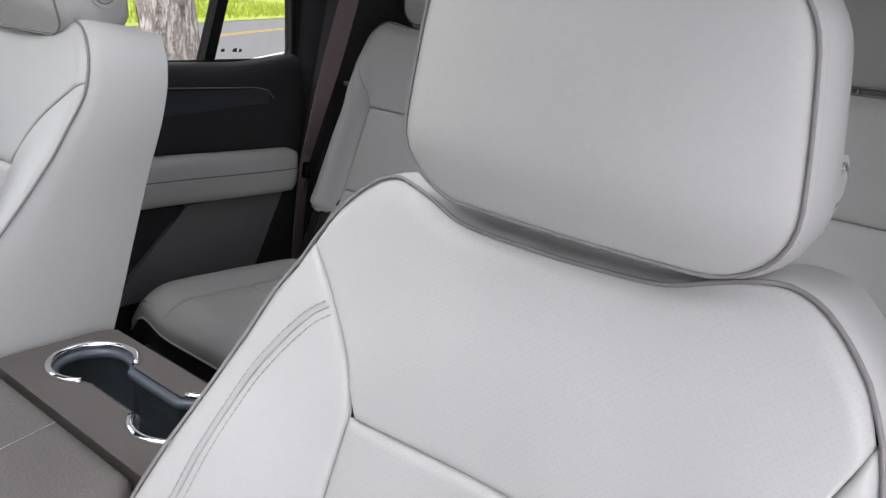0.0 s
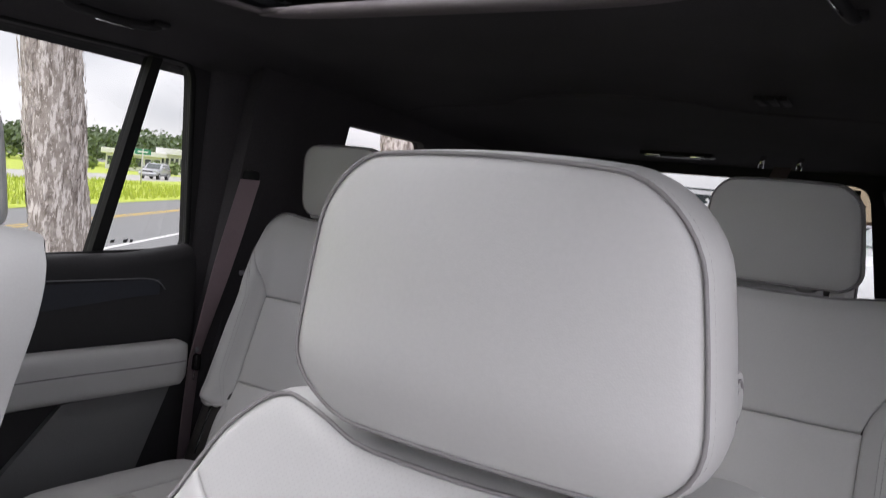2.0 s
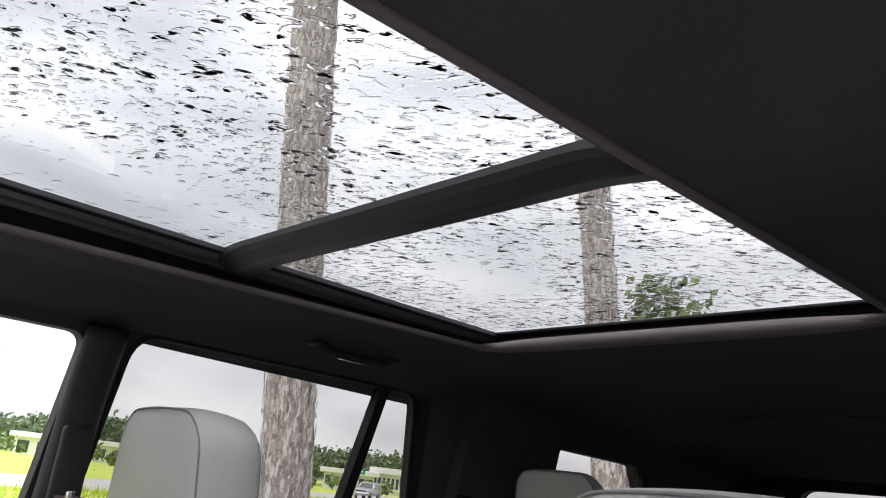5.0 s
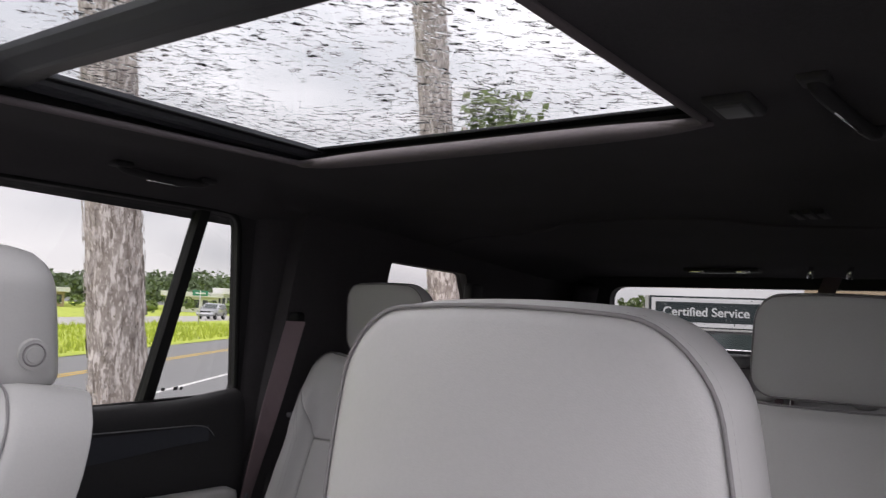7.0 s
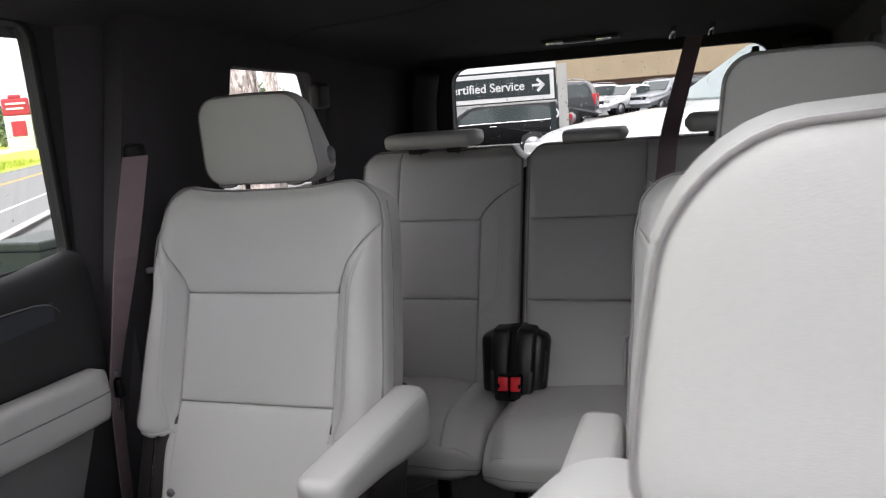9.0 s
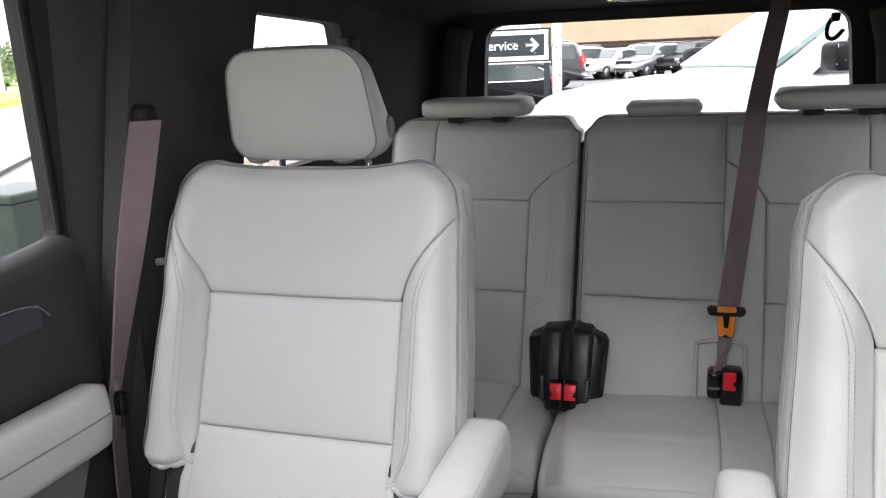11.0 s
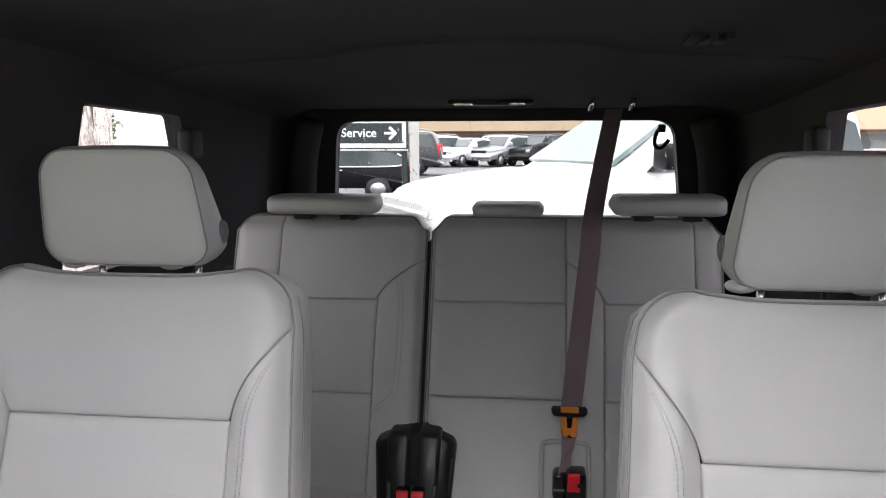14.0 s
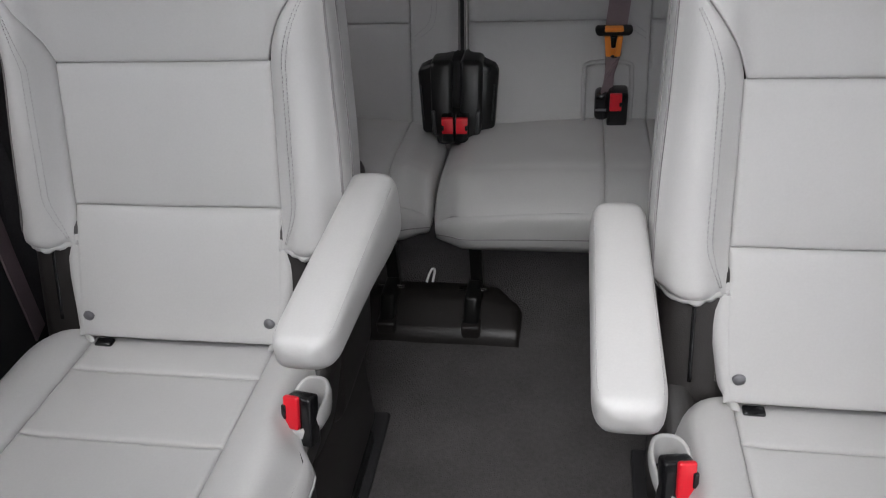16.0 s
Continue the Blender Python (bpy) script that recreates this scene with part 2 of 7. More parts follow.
def loft(rings, cap0=True, cap1=True):
    """Skin between rings of equal count; caps fan to their middles."""
    n = len(rings[0])
    verts = [v for r in rings for v in r]
    faces = []
    for i in range(len(rings) - 1):
        for k in range(n):
            j = (k + 1) % n
            faces.append((i * n + k, i * n + j, (i + 1) * n + j, (i + 1) * n + k))
    for cap, base, flip in ((cap0, 0, True), (cap1, (len(rings) - 1) * n, False)):
        if cap:
            mid = len(verts)
            verts.append(sum((Vector(verts[base + k]) for k in range(n)), Vector()) / n)
            for k in range(n):
                j = (k + 1) % n
                faces.append((base + j, base + k, mid) if flip else (base + k, base + j, mid))
    return verts, faces


def smooth01(a, b, x):
    t = min(1, max(0, (x - a) / (b - a)))
    return t * t * (3 - 2 * t)


def interp(x, xs, ys):
    return float(np.interp(x, xs, ys))


def stitches(name, pts, parent, gap=0.006, length=0.0042, r=0.0006):
    """A row of single stitches along a line."""
    pts = [Vector(p) for p in pts]
    verts, faces = [], []
    dist = 0.0
    nxt = 0.0
    for a, b in zip(pts, pts[1:]):
        seg = (b - a).length
        if seg < 1e-6:
            continue
        d = (b - a) / seg
        while nxt < dist + seg:
            p = a + d * (nxt - dist)
            v, f = tube_data([p, p + d * length], r, sides=4)
            base = len(verts)
            verts += v
            faces += [tuple(base + k for k in q) for q in f]
            nxt += gap
        dist += seg
    return tagged(mesh_ob(name, verts, faces, thread, parent), kind="stuff")

# ---------------- seat building ----------------


def patch(name, lo, hi, b0, b1, surf, mat, parent, na=26, nb=26, groove=0.006, soft=0.0017, crown=0.0, open_edges=(), label=""):
    """A padded panel: a runs from lo(b) to hi(b), b from b0 to b1; its edges sink into the seams."""
    ss = [0.5 - 0.5 * math.cos(math.pi * i / na) for i in range(na + 1)]
    ts = [0.5 - 0.5 * math.cos(math.pi * i / nb) for i in range(nb + 1)]
    verts = []
    for t in ts:
        b = b0 + (b1 - b0) * t
        l, h = lo(b), hi(b)
        for s in ss:
            a = l + (h - l) * s
            e = 1.0
            if "a0" not in open_edges:
                e = min(e, abs(a - l))
            if "a1" not in open_edges:
                e = min(e, abs(h - a))
            if "b0" not in open_edges:
                e = min(e, abs(b - b0))
            if "b1" not in open_edges:
                e = min(e, abs(b1 - b))
            off = -groove * math.exp(-e / soft) + crown * (1 - (2 * s - 1) ** 2) * (1 - (2 * t - 1) ** 2)
            off += 0.0008 * math.sin(a * 41 + b * 23) * math.sin(b * 33 - a * 17 + 1.3) * min(1.0, e / 0.02)
            verts.append(surf(a, b, off))
    w = na + 1
    faces = [(j * w + i, j * w + i + 1, (j + 1) * w + i + 1, (j + 1) * w + i) for j in range(nb) for i in range(na)]
    return mesh_ob(name, verts, faces, mat, parent, label)


def outward(loop):
    """Unit outward normals of a closed 2D loop."""
    n = len(loop)
    area = sum(loop[i][0] * loop[(i + 1) % n][1] - loop[(i + 1) % n][0] * loop[i][1] for i in range(n))
    sg = 1 if area > 0 else -1
    out = []
    for i in range(n):
        dx = loop[(i + 1) % n][0] - loop[i - 1][0]
        dz = loop[(i + 1) % n][1] - loop[i - 1][1]
        d = math.hypot(dx, dz) or 1
        out.append((sg * dz / d, -sg * dx / d))
    return out


def rrect(wb, wt, z0, z1, rb, rt, per=8, bow=0.0):
    """A rounded upright trapezoid loop of (x, z), half widths wb below and wt above."""
    wm = (wb + wt) / 2
    cs = [(wm, z0, rb, -90), (wm, z1, rt, 0), (-wm, z1, rt, 90), (-wm, z0, rb, 180)]
    loop = []
    for x, z, r, a0 in cs:
        cx = x - math.copysign(r, x)
        cz = z + r if z == z0 else z - r
        for k in range(per + 1):
            a = radians(a0 + 90 * k / per)
            loop.append((cx + r * math.cos(a), cz + r * math.sin(a)))
    out = []
    n = len(loop)
    for i in range(n):
        a, b = loop[i], loop[(i + 1) % n]
        d = math.hypot(b[0] - a[0], b[1] - a[1])
        k = max(1, int(d / 0.012))
        for j in range(k):
            x, z = a[0] + (b[0] - a[0]) * j / k, a[1] + (b[1] - a[1]) * j / k
            q = (z - z0) / (z1 - z0)
            side = (wb + (wt - wb) * q) / wm * (1 + bow * 4 * q * (1 - q))
            out.append((x * side, z + bow * 0.25 * max(0, 1 - (x / wm) ** 2) * smooth01(0.5, 1.0, q)))
    return out


def headrest(parent, cy, loop, depth, lean, button_side, post_x, z_low, crown=0.010, posts=True, post_at=0.5):
    """A padded headrest: front panel, piping, side shell, round button, two posts."""
    nrm = outward(loop)
    cz = sum(p[1] for p in loop) / len(loop)
    z0 = min(p[1] for p in loop)
    under = 0.014 if crown > 0.008 else 0.003

    def ring(scale, grow, y):
        r = []
        for (x, z), (nx, nz) in zip(loop, nrm):
            xx, zz = x * scale + nx * grow, cz + (z - cz) * scale + nz * grow
            if crown < 0.008:
                y_at = y * (1.06 - 0.52 * smooth01(z0, z0 + 0.165, zz))
            else:
                y_at = y
            r.append(Vector((xx, cy + y_at + (zz - z0) * lean + 0.5 * xx * xx + under * smooth01(z0 + 0.060, z0 - 0.004, zz) ** 2 * max(0.0, 1 - y / 0.03), zz)))
        return r
    front = [ring(s, 0, -crown * (1 - s ** 2.6) + 0.0022 * smooth01(0.95, 1.0, s)) for s in (0.15, 0.3, 0.45, 0.6, 0.72, 0.82, 0.9, 0.95, 0.98, 1.0)]
    v, f = loft(front, True, False)
    body = mesh_ob("headrest", v, f, leather, parent)
    v, f = loft([ring(1, g, y) for g, y in ((0.0, 0.0022), (0.0015, 0.0045), (0.003, 0.012), (0.006, depth * 0.35), (0.004, depth * 0.6), (-0.001, depth * 0.82), (-0.010, depth * 0.95), (-0.024, depth))], False, True)
    mesh_ob("side_shell", v, f, leather, body)
    tube("piping", ring(1.0, 0.001, 0.0012), 0.0014, piping_mat, body, closed=True, label="dark grey piping cord")
    stitches("stitching", ring(1, 0.0024, 0.0105), body, 0.0045, 0.003, 0.0004)
    zc = z0 + (0.054 if crown > 0.008 else 0.042)
    bx = max(p[0] for p in loop) + 0.0045
    yb = cy + depth * (0.90 if crown > 0.008 and depth < 0.1 else 0.66) + (zc - z0) * lean
    at = Matrix.Translation((button_side * (bx - (0.010 if crown > 0.008 and depth < 0.1 else 0.002)), yb, zc)) @ Matrix.Rotation(radians(90 * button_side), 4, "Y")
    bm = bmesh.new()
    bmesh.ops.create_cone(bm, cap_ends=True, segments=32, radius1=0.0205 if crown > 0.008 else 0.0185, radius2=0.0185 if crown > 0.008 else 0.0165, depth=0.009 if crown > 0.008 else 0.006)
    bm.transform(at)
    button = part("release_button", bm, leather if crown > 0.008 else button_grey, body, smooth=False)
    tube("button_ring", [at @ Vector((0.0135 * math.cos(a), 0.0135 * math.sin(a), 0.0047 if crown > 0.008 else 0.0032)) for a in np.linspace(0, 6.2832, 28, endpoint=False)], 0.0011, piping_mat, button, closed=True)
    bm = bmesh.new()
    bmesh.ops.create_cone(bm, cap_ends=True, segments=28, radius1=0.0105, radius2=0.0095, depth=0.004)
    bm.transform(at @ Matrix.Translation((0, 0, 0.0045 if crown > 0.008 else 0.003)))
    part("button_cap", bm, leather if crown > 0.008 else button_grey, button, smooth=False)
    if posts:
        for sx in (-1, 1):
            tube("post", [(sx * post_x, cy + depth * post_at, z_low - 0.05), (sx * post_x, cy + depth * post_at + 0.004, z0 + 0.02)], 0.0055, chrome, body, label="chrome headrest post")
            if crown > 0.008:
                continue
            bm = bmesh.new()
            bmesh.ops.create_uvsphere(bm, u_segments=16, v_segments=10, radius=1)
            bm.transform(Matrix.Translation((sx * post_x - 0.03, cy + depth * 0.33, z0 - 0.002)) @ Matrix.Diagonal((0.020, 0.02, 0.009, 1)))
            part("post_cover", bm, leather, body)
    return body


class Back:
    """Numbers of a backrest: half width by height, top contour, front plane."""

    def __init__(self, zw, w, top_x, top_z, zb, yb, xi, zs, zt, bz, bolster, low=0):
        fine = spline([(x, z, 0) for x, z in zip(top_x, top_z)], 60)
        top_x, top_z = [q[0] for q in fine], [q[1] for q in fine]
        fine = spline([(z, x, 0) for z, x in zip(zw, w)], 50)
        zw, w = [q[0] for q in fine], [q[1] for q in fine]
        self.zw, self.w, self.tx, self.tz = zw, w, top_x, top_z
        self.zb, self.yb = zb, yb
        self.xi, self.zs, self.zt, self.bz, self.bol = xi, zs, zt, bz, bolster
        self.low = low  # the side, -1 or 1, on which the wing seam hangs lower
        self.wt = interp(zt, zw, w)
        k = max(range(len(top_z)), key=lambda i: top_z[i])
        self.oz, self.ox = list(reversed(top_z[k:])), list(reversed(top_x[k:]))

    def tuck(self, z):
        """How far the lower end of a bolster has rounded off."""
        return 0.0 if isinstance(self.bol, tuple) else (1 - smooth01(self.bz - 0.002, self.bz + 0.024, z)) ** 2

    def W(self, z):
        return interp(z, self.zw, self.w) - 0.010 * self.tuck(z)

    def edge(self, z):
        """Half width of the outline at any height."""
        return self.W(z) if z <= self.zt else interp(z, self.oz, self.ox)

    def top(self, x):
        return interp(abs(x), self.tx, self.tz)

    def seam(self, x):
        """Height of the wing seam at x."""
        q = (abs(x) - self.xi) / (self.wt - self.xi)
        return self.zs if q <= 0 else self.zs + (self.zt - self.zs) * min(1, q) ** (2.2 if x * self.low > 0 else 0.62)

    def inner(self, z, s=0):
        q = (z - self.zs) / (self.zt - self.zs)
        return self.xi if q <= 0 else self.xi + (self.wt - self.xi) * min(1, q) ** (1 / (2.2 if s * self.low > 0 else 0.62))

    def Y(self, x, z):
        y = interp(z, self.zb, self.yb)
        ax, w = abs(x), self.edge(z)
        ramp = 1 - smooth01(self.zt - 0.10, self.zt + 0.06, z)
        if isinstance(self.bol, tuple):
            y -= interp(z, *self.bol) * smooth01(self.xi * 0.8, w, ax) ** 1.2
            y += 0.012 * smooth01(0.0, self.xi, self.xi - ax) * smooth01(0.80, 0.60, z)
            return y + 0.004 * smooth01(w - 0.012, w + 0.002, ax) ** 2 + 0.005 * smooth01(self.top(x) - 0.02, self.top(x) + 0.002, z) ** 2
        y -= self.bol * ramp * math.exp(-((ax - w * 0.84) / 0.045) ** 2) * smooth01(self.xi - 0.012, self.xi + 0.032, ax)
        y += 0.016 * smooth01(w - 0.030, w + 0.002, ax) ** 2
        y += 0.008 * smooth01(self.top(x) - 0.025, self.top(x) + 0.002, z) ** 2
        y += 0.06 * ax * ax + 0.014 * self.tuck(z) * smooth01(self.xi, self.xi + 0.02, ax)
        return y


def backrest(parent, B, thick, upper_mat, levels, deep_bottom, name="backrest"):
    """Upper panel, bolsters, inserts at the given seam heights, shell and piping."""
    def surf(x, z, h):
        return Vector((x, B.Y(x, z) - h, z))

    def surf_c(z, x, h):
        return Vector((x, B.Y(x, z) - h, z))
    def puff(x, z):
        s = max(0, min(1, (abs(x) - B.inner(z)) / max(0.004, B.W(z) - B.inner(z))))
        t = max(0, min(1, (z - B.bz) / (B.zt - B.bz)))
        return 0.0006 + 0.003 * (1 - (2 * s - 1) ** 2) * (1 - (2 * t - 1) ** 2)
    wt = B.wt
    body = patch(name, B.seam, B.top, -wt, wt, surf_c, upper_mat, parent, na=30, nb=56, groove=0.006, open_edges=("a1", "b0", "b1"), crown=0.003)
    for s in (-1, 1):
        lo = (lambda z: B.inner(z, s)) if s > 0 else (lambda z: -B.W(z))
        hi = (lambda z: B.W(z)) if s > 0 else (lambda z: -B.inner(z, s))
        patch("bolster", lo, hi, B.bz, B.zt - 0.001, surf, leather, body, na=24, nb=40, groove=0.006, open_edges=("a1",) if s > 0 else ("a0",), crown=0.003)
        drop = 0.06 if s * B.low > 0 else 0.0
        for off in (0.0, 0.007):
            if isinstance(B.bol, tuple):
                line = [surf(s * (q[0] - off * 0.7), q[1] - off * 0.7 - drop, puff(q[0] - off * 0.7, q[1] - off * 0.7 - drop)) for q in spline([(0.171, 0.780, 0), (0.184, 0.769, 0), (0.199, 0.745, 0), (0.208, 0.72, 0), (0.2125, 0.689, 0), (0.2145, 0.655, 0), (0.216, 0.62, 0), (0.217, 0.55, 0), (0.217, 0.47, 0)], 70)]
                if B.low < 0:
                    continue
                if off == 0:
                    tube("seam", [p - Vector((0, 0.0002, 0)) for p in line], 0.0009, thread, body, sides=6)
                    line = [p + Vector((s * 0.0045, 0, 0.0035)) for p in line]
                stitches("stitching", line, body)
                continue
            off += 0.026
            run = [(B.inner(z) + off * smooth01(B.bz - 0.03, B.bz + 0.08, z) * (1 - 0.6 * smooth01(B.zs, B.zt, z)), z) for z in np.linspace(B.bz + 0.012, B.zs + (B.zt - B.zs) * 0.7, 60)]
            line = [surf(s * x, z, puff(x, z)) for x, z in run]
            stitches("stitching", line, body)
    zs = [B.zs] + levels + [deep_bottom]
    for z1, z0 in zip(zs, zs[1:]):
        patch("insert", lambda z: -B.xi, lambda z: B.xi, z0, z1, surf, upper_mat if upper_mat is leather_perf and z1 == B.zs else leather, body, groove=0.006, crown=0.005, na=30, nb=24)
    loop = [(-B.W(z), z) for z in np.linspace(B.bz, B.zt, 26)]
    loop += [(x, B.top(x)) for x in np.linspace(-wt, wt, 60)[1:-1]]
    loop += [(-x, z) for x, z in reversed(loop[:26])]
    front_n = len(loop)
    loop += [(x, B.bz) for x in np.linspace(B.W(B.bz), -B.W(B.bz), 16)[1:-1]]
    nrm = outward(loop)

    def ring(grow, back):
        return [Vector((x + nx * grow, B.Y(x, z) * (1 - min(1, back / 0.05)) + B.Y(min(abs(x), B.xi), z) * min(1, back / 0.05) + back, z + nz * grow - max(0, nz) * max(0, back - 0.01) * (0.14 if isinstance(B.bol, tuple) else 0.28))) for (x, z), (nx, nz) in zip(loop, nrm)]
    v, f = loft([ring(0, 0.0), ring(0.003, 0.005), ring(0.005, 0.02), ring(0.005, thick * 0.6), ring(0.003, thick * 0.95)], False, False)
    mesh_ob("side_shell", v, f, leather, body)
    v, f = loft([ring(0.003, thick * 0.95), ring(-0.003, thick * 0.985), ring(-0.02, thick)], False, True)
    mesh_ob("back_panel", v, f, shield_mat, body, "charcoal plastic seat back panel")
    tube("piping", [Vector((x + nx * 0.002, B.Y(x, z) - 0.001, z + nz * 0.002)) for (x, z), (nx, nz) in list(zip(loop, nrm))[:front_n]], 0.0017, piping_mat, body, label="dark grey piping cord")
    edge = list(zip(loop, nrm))[:26 if isinstance(B.bol, tuple) else front_n]
    for off, grow in ((0.052, 0.0058), (0.0475, 0.0053)):
        line = [Vector((x + nx * grow, B.Y(min(abs(x), B.xi), z) + off, z + nz * grow - max(0, nz) * 0.0126)) for (x, z), (nx, nz) in edge]
        if off > 0.05:
            stitches("stitching", line, body, 0.0048, 0.0034, 0.0004)
        else:
            tube("seam", line, 0.0011, piping_mat, body, sides=6)
    return body


def cushion(parent, hw, y0, y1, zf, zr, xi, seams, thick, bol=0.02, corner=0.03, notch=0):
    """A seat cushion: side bolsters, insert panels, rolled front, shell."""
    def H(y):
        """Half width, with rounded rear corners."""
        q = max(0.0, (y - (y1 - corner)) / corner)
        return hw - corner * (1 - math.sqrt(1 - 0.98 * q * q))

    def HS(s, y):
        """Half width on one side; the side of the buckle is cut in for its boot."""
        return H(y) - (0.024 * smooth01(-0.455, -0.410, y) * (1 - 0.5 * smooth01(-0.34, -0.26, y)) if s == notch else 0.0)

    def Z(x, y):
        q = (y - y0) / (y1 - y0)
        z = zf + (zr - zf) * q - 0.030 * (1 - min(1, q / 0.17)) ** 2.2
        ax = abs(x)
        z += bol * math.exp(-((ax - hw * 0.82) / 0.045) ** 2)
        e = HS(math.copysign(1, x), y)
        z -= 0.03 * smooth01(e - 0.04, e + 0.002, ax) ** 2
        return z

    def surf(x, y, h):
        return Vector((x, y, Z(x, y) + h))
    body = None
    ys = [y0] + seams + [y1]
    for a, b in zip(ys, ys[1:]):
        p = patch("cushion" if body is None else "insert", lambda y: -xi, lambda y: xi, a, b, surf, leather, parent if body is None else body, crown=0.004, groove=0.006, open_edges=("b0",) if a == y0 else ())
        body = body or p
    for s in (-1, 1):
        patch("bolster", lambda y: xi if s > 0 else -HS(-1, y), lambda y: HS(1, y) if s > 0 else -xi, y0, y1, surf, leather, body, groove=0.006, open_edges=("b0", "a1" if s > 0 else "a0"), crown=0.003, na=20, nb=34)
    loop = [(x, y0) for x in np.linspace(-hw, hw, 24)] + [(HS(1, y), y) for y in np.linspace(y0, y1, 40)[1:]] + [(x, y1) for x in np.linspace(HS(1, y1), -HS(-1, y1), 12)[1:]] + [(-HS(-1, y), y) for y in np.linspace(y1, y0, 40)[1:-1]]
    nrm = outward(loop)

    def ring(grow, down):
        return [Vector((x + nx * grow, y + ny * grow, Z(x, y) - down)) for (x, y), (nx, ny) in zip(loop, nrm)]
    v, f = loft([ring(0, 0), ring(0.005, 0.004), ring(0.0085, 0.014), ring(0.009, 0.026), ring(0.009, 0.034)], False, False)
    mesh_ob("side_skirt", v, f, leather, body)
    v, f = loft([ring(0.008, 0.034), ring(0.005, thick * 0.7), ring(-0.012, thick)], False, True)
    mesh_ob("lower_skirt", v, f, shield_mat, body, "charcoal plastic lower skirt")
    tube("piping", [Vector((x + nx * 0.0085, y + ny * 0.0085, Z(x, y) - 0.034)) for (x, y), (nx, ny) in zip(loop, nrm)], 0.0026, leather, body, closed=True)
    return body


# ---------------- front seats ----------------
FRONT = [Back([0.40, 0.50, 0.60, 0.70, 0.76, 0.795, 0.84, 0.868], [0.262, 0.263, 0.255, 0.242, 0.234, 0.225, 0.207, 0.181],
             [0, 0.03, 0.08, 0.115, 0.143, 0.165, 0.181, 0.197, 0.208, 0.225], [0.861, 0.8615, 0.8645, 0.876, 0.883, 0.879, 0.868, 0.852, 0.836, 0.795],
             [0.38, 0.50, 0.64, 0.72, 0.80, 0.87, 0.90], [-0.155, -0.115, -0.068, -0.040, -0.008, 0.018, 0.026],
             0.122, 0.708, 0.820, 0.42, ([0.50, 0.55, 0.62, 0.66, 0.70, 0.74, 0.795, 0.83], [0.088, 0.085, 0.075, 0.060, 0.038, 0.02, 0.004, 0.0]), low) for low in (1, -1)]


def front_seat(cx, cy, dz, hr, label):
    """hr: offset of the headrest from the seat, x, y, z, its turn, how much shorter it is, its depth and lower corner."""
    seat = empty("front_seat", label, "car seat", "front bucket seats", at=(cx, cy, 0))
    backrest(seat, FRONT[0 if cx > 0 else 1], 0.115, leather_perf, [0.50], 0.40)
    loop = rrect(0.1415 if hr[5] < 0.1 else 0.143, 0.1195 if hr[5] < 0.1 else 0.121, 0.8895 + hr[4], 1.061, hr[6], 0.046, bow=0.03)
    head = headrest(seat, hr[1], loop, hr[5], -0.03 if hr[5] > 0.1 else 0.03, 1, 0.075, 0.86, crown=0.014, post_at=1.0)
    cushion(seat, 0.255, -0.60, -0.12, 0.38, 0.35, 0.165, [-0.33], 0.10)
    part("seat_base", rbox(-0.22, 0.22, -0.52, 0.02, 0.02, 0.28, 0.03), shield_mat, seat, "charcoal plastic seat base")
    for ob in seat.children:
        ob.location.z += dz if not ob.name.startswith("seat_base") else 0
    head.location.x += hr[0]
    head.rotation_euler.z = hr[3]
    head.location.z += hr[2]
    return seat


front_seat(0.420, 0.962, 0.007, (0.0161, -0.017, 0.0, -0.028, -0.0030, 0.092, 0.050), "light grey leather driver seat with dark piping and perforated back")
front_seat(-0.430, 0.985, 0.080, (0.010, -0.006, -0.018, 0.0, -0.007, 0.108, 0.034), "light grey leather passenger seat with raised headrest")

# ---------------- second row captain's chairs ----------------
SECOND = Back([0.40, 0.55, 0.65, 0.75, 0.86, 0.89, 0.92, 0.945], [0.248, 0.252, 0.250, 0.244, 0.240, 0.237, 0.230, 0.210],
              [0, 0.05, 0.10, 0.14, 0.17, 0.195, 0.215, 0.230, 0.2382], [0.953, 0.953, 0.9545, 0.959, 0.962, 0.957, 0.943, 0.922, 0.886],
              [0.36, 0.427, 0.57, 0.767, 0.96], [-0.300, -0.252, -0.172, -0.100, -0.058],
              0.161, 0.765, 0.886, 0.520, 0.032)


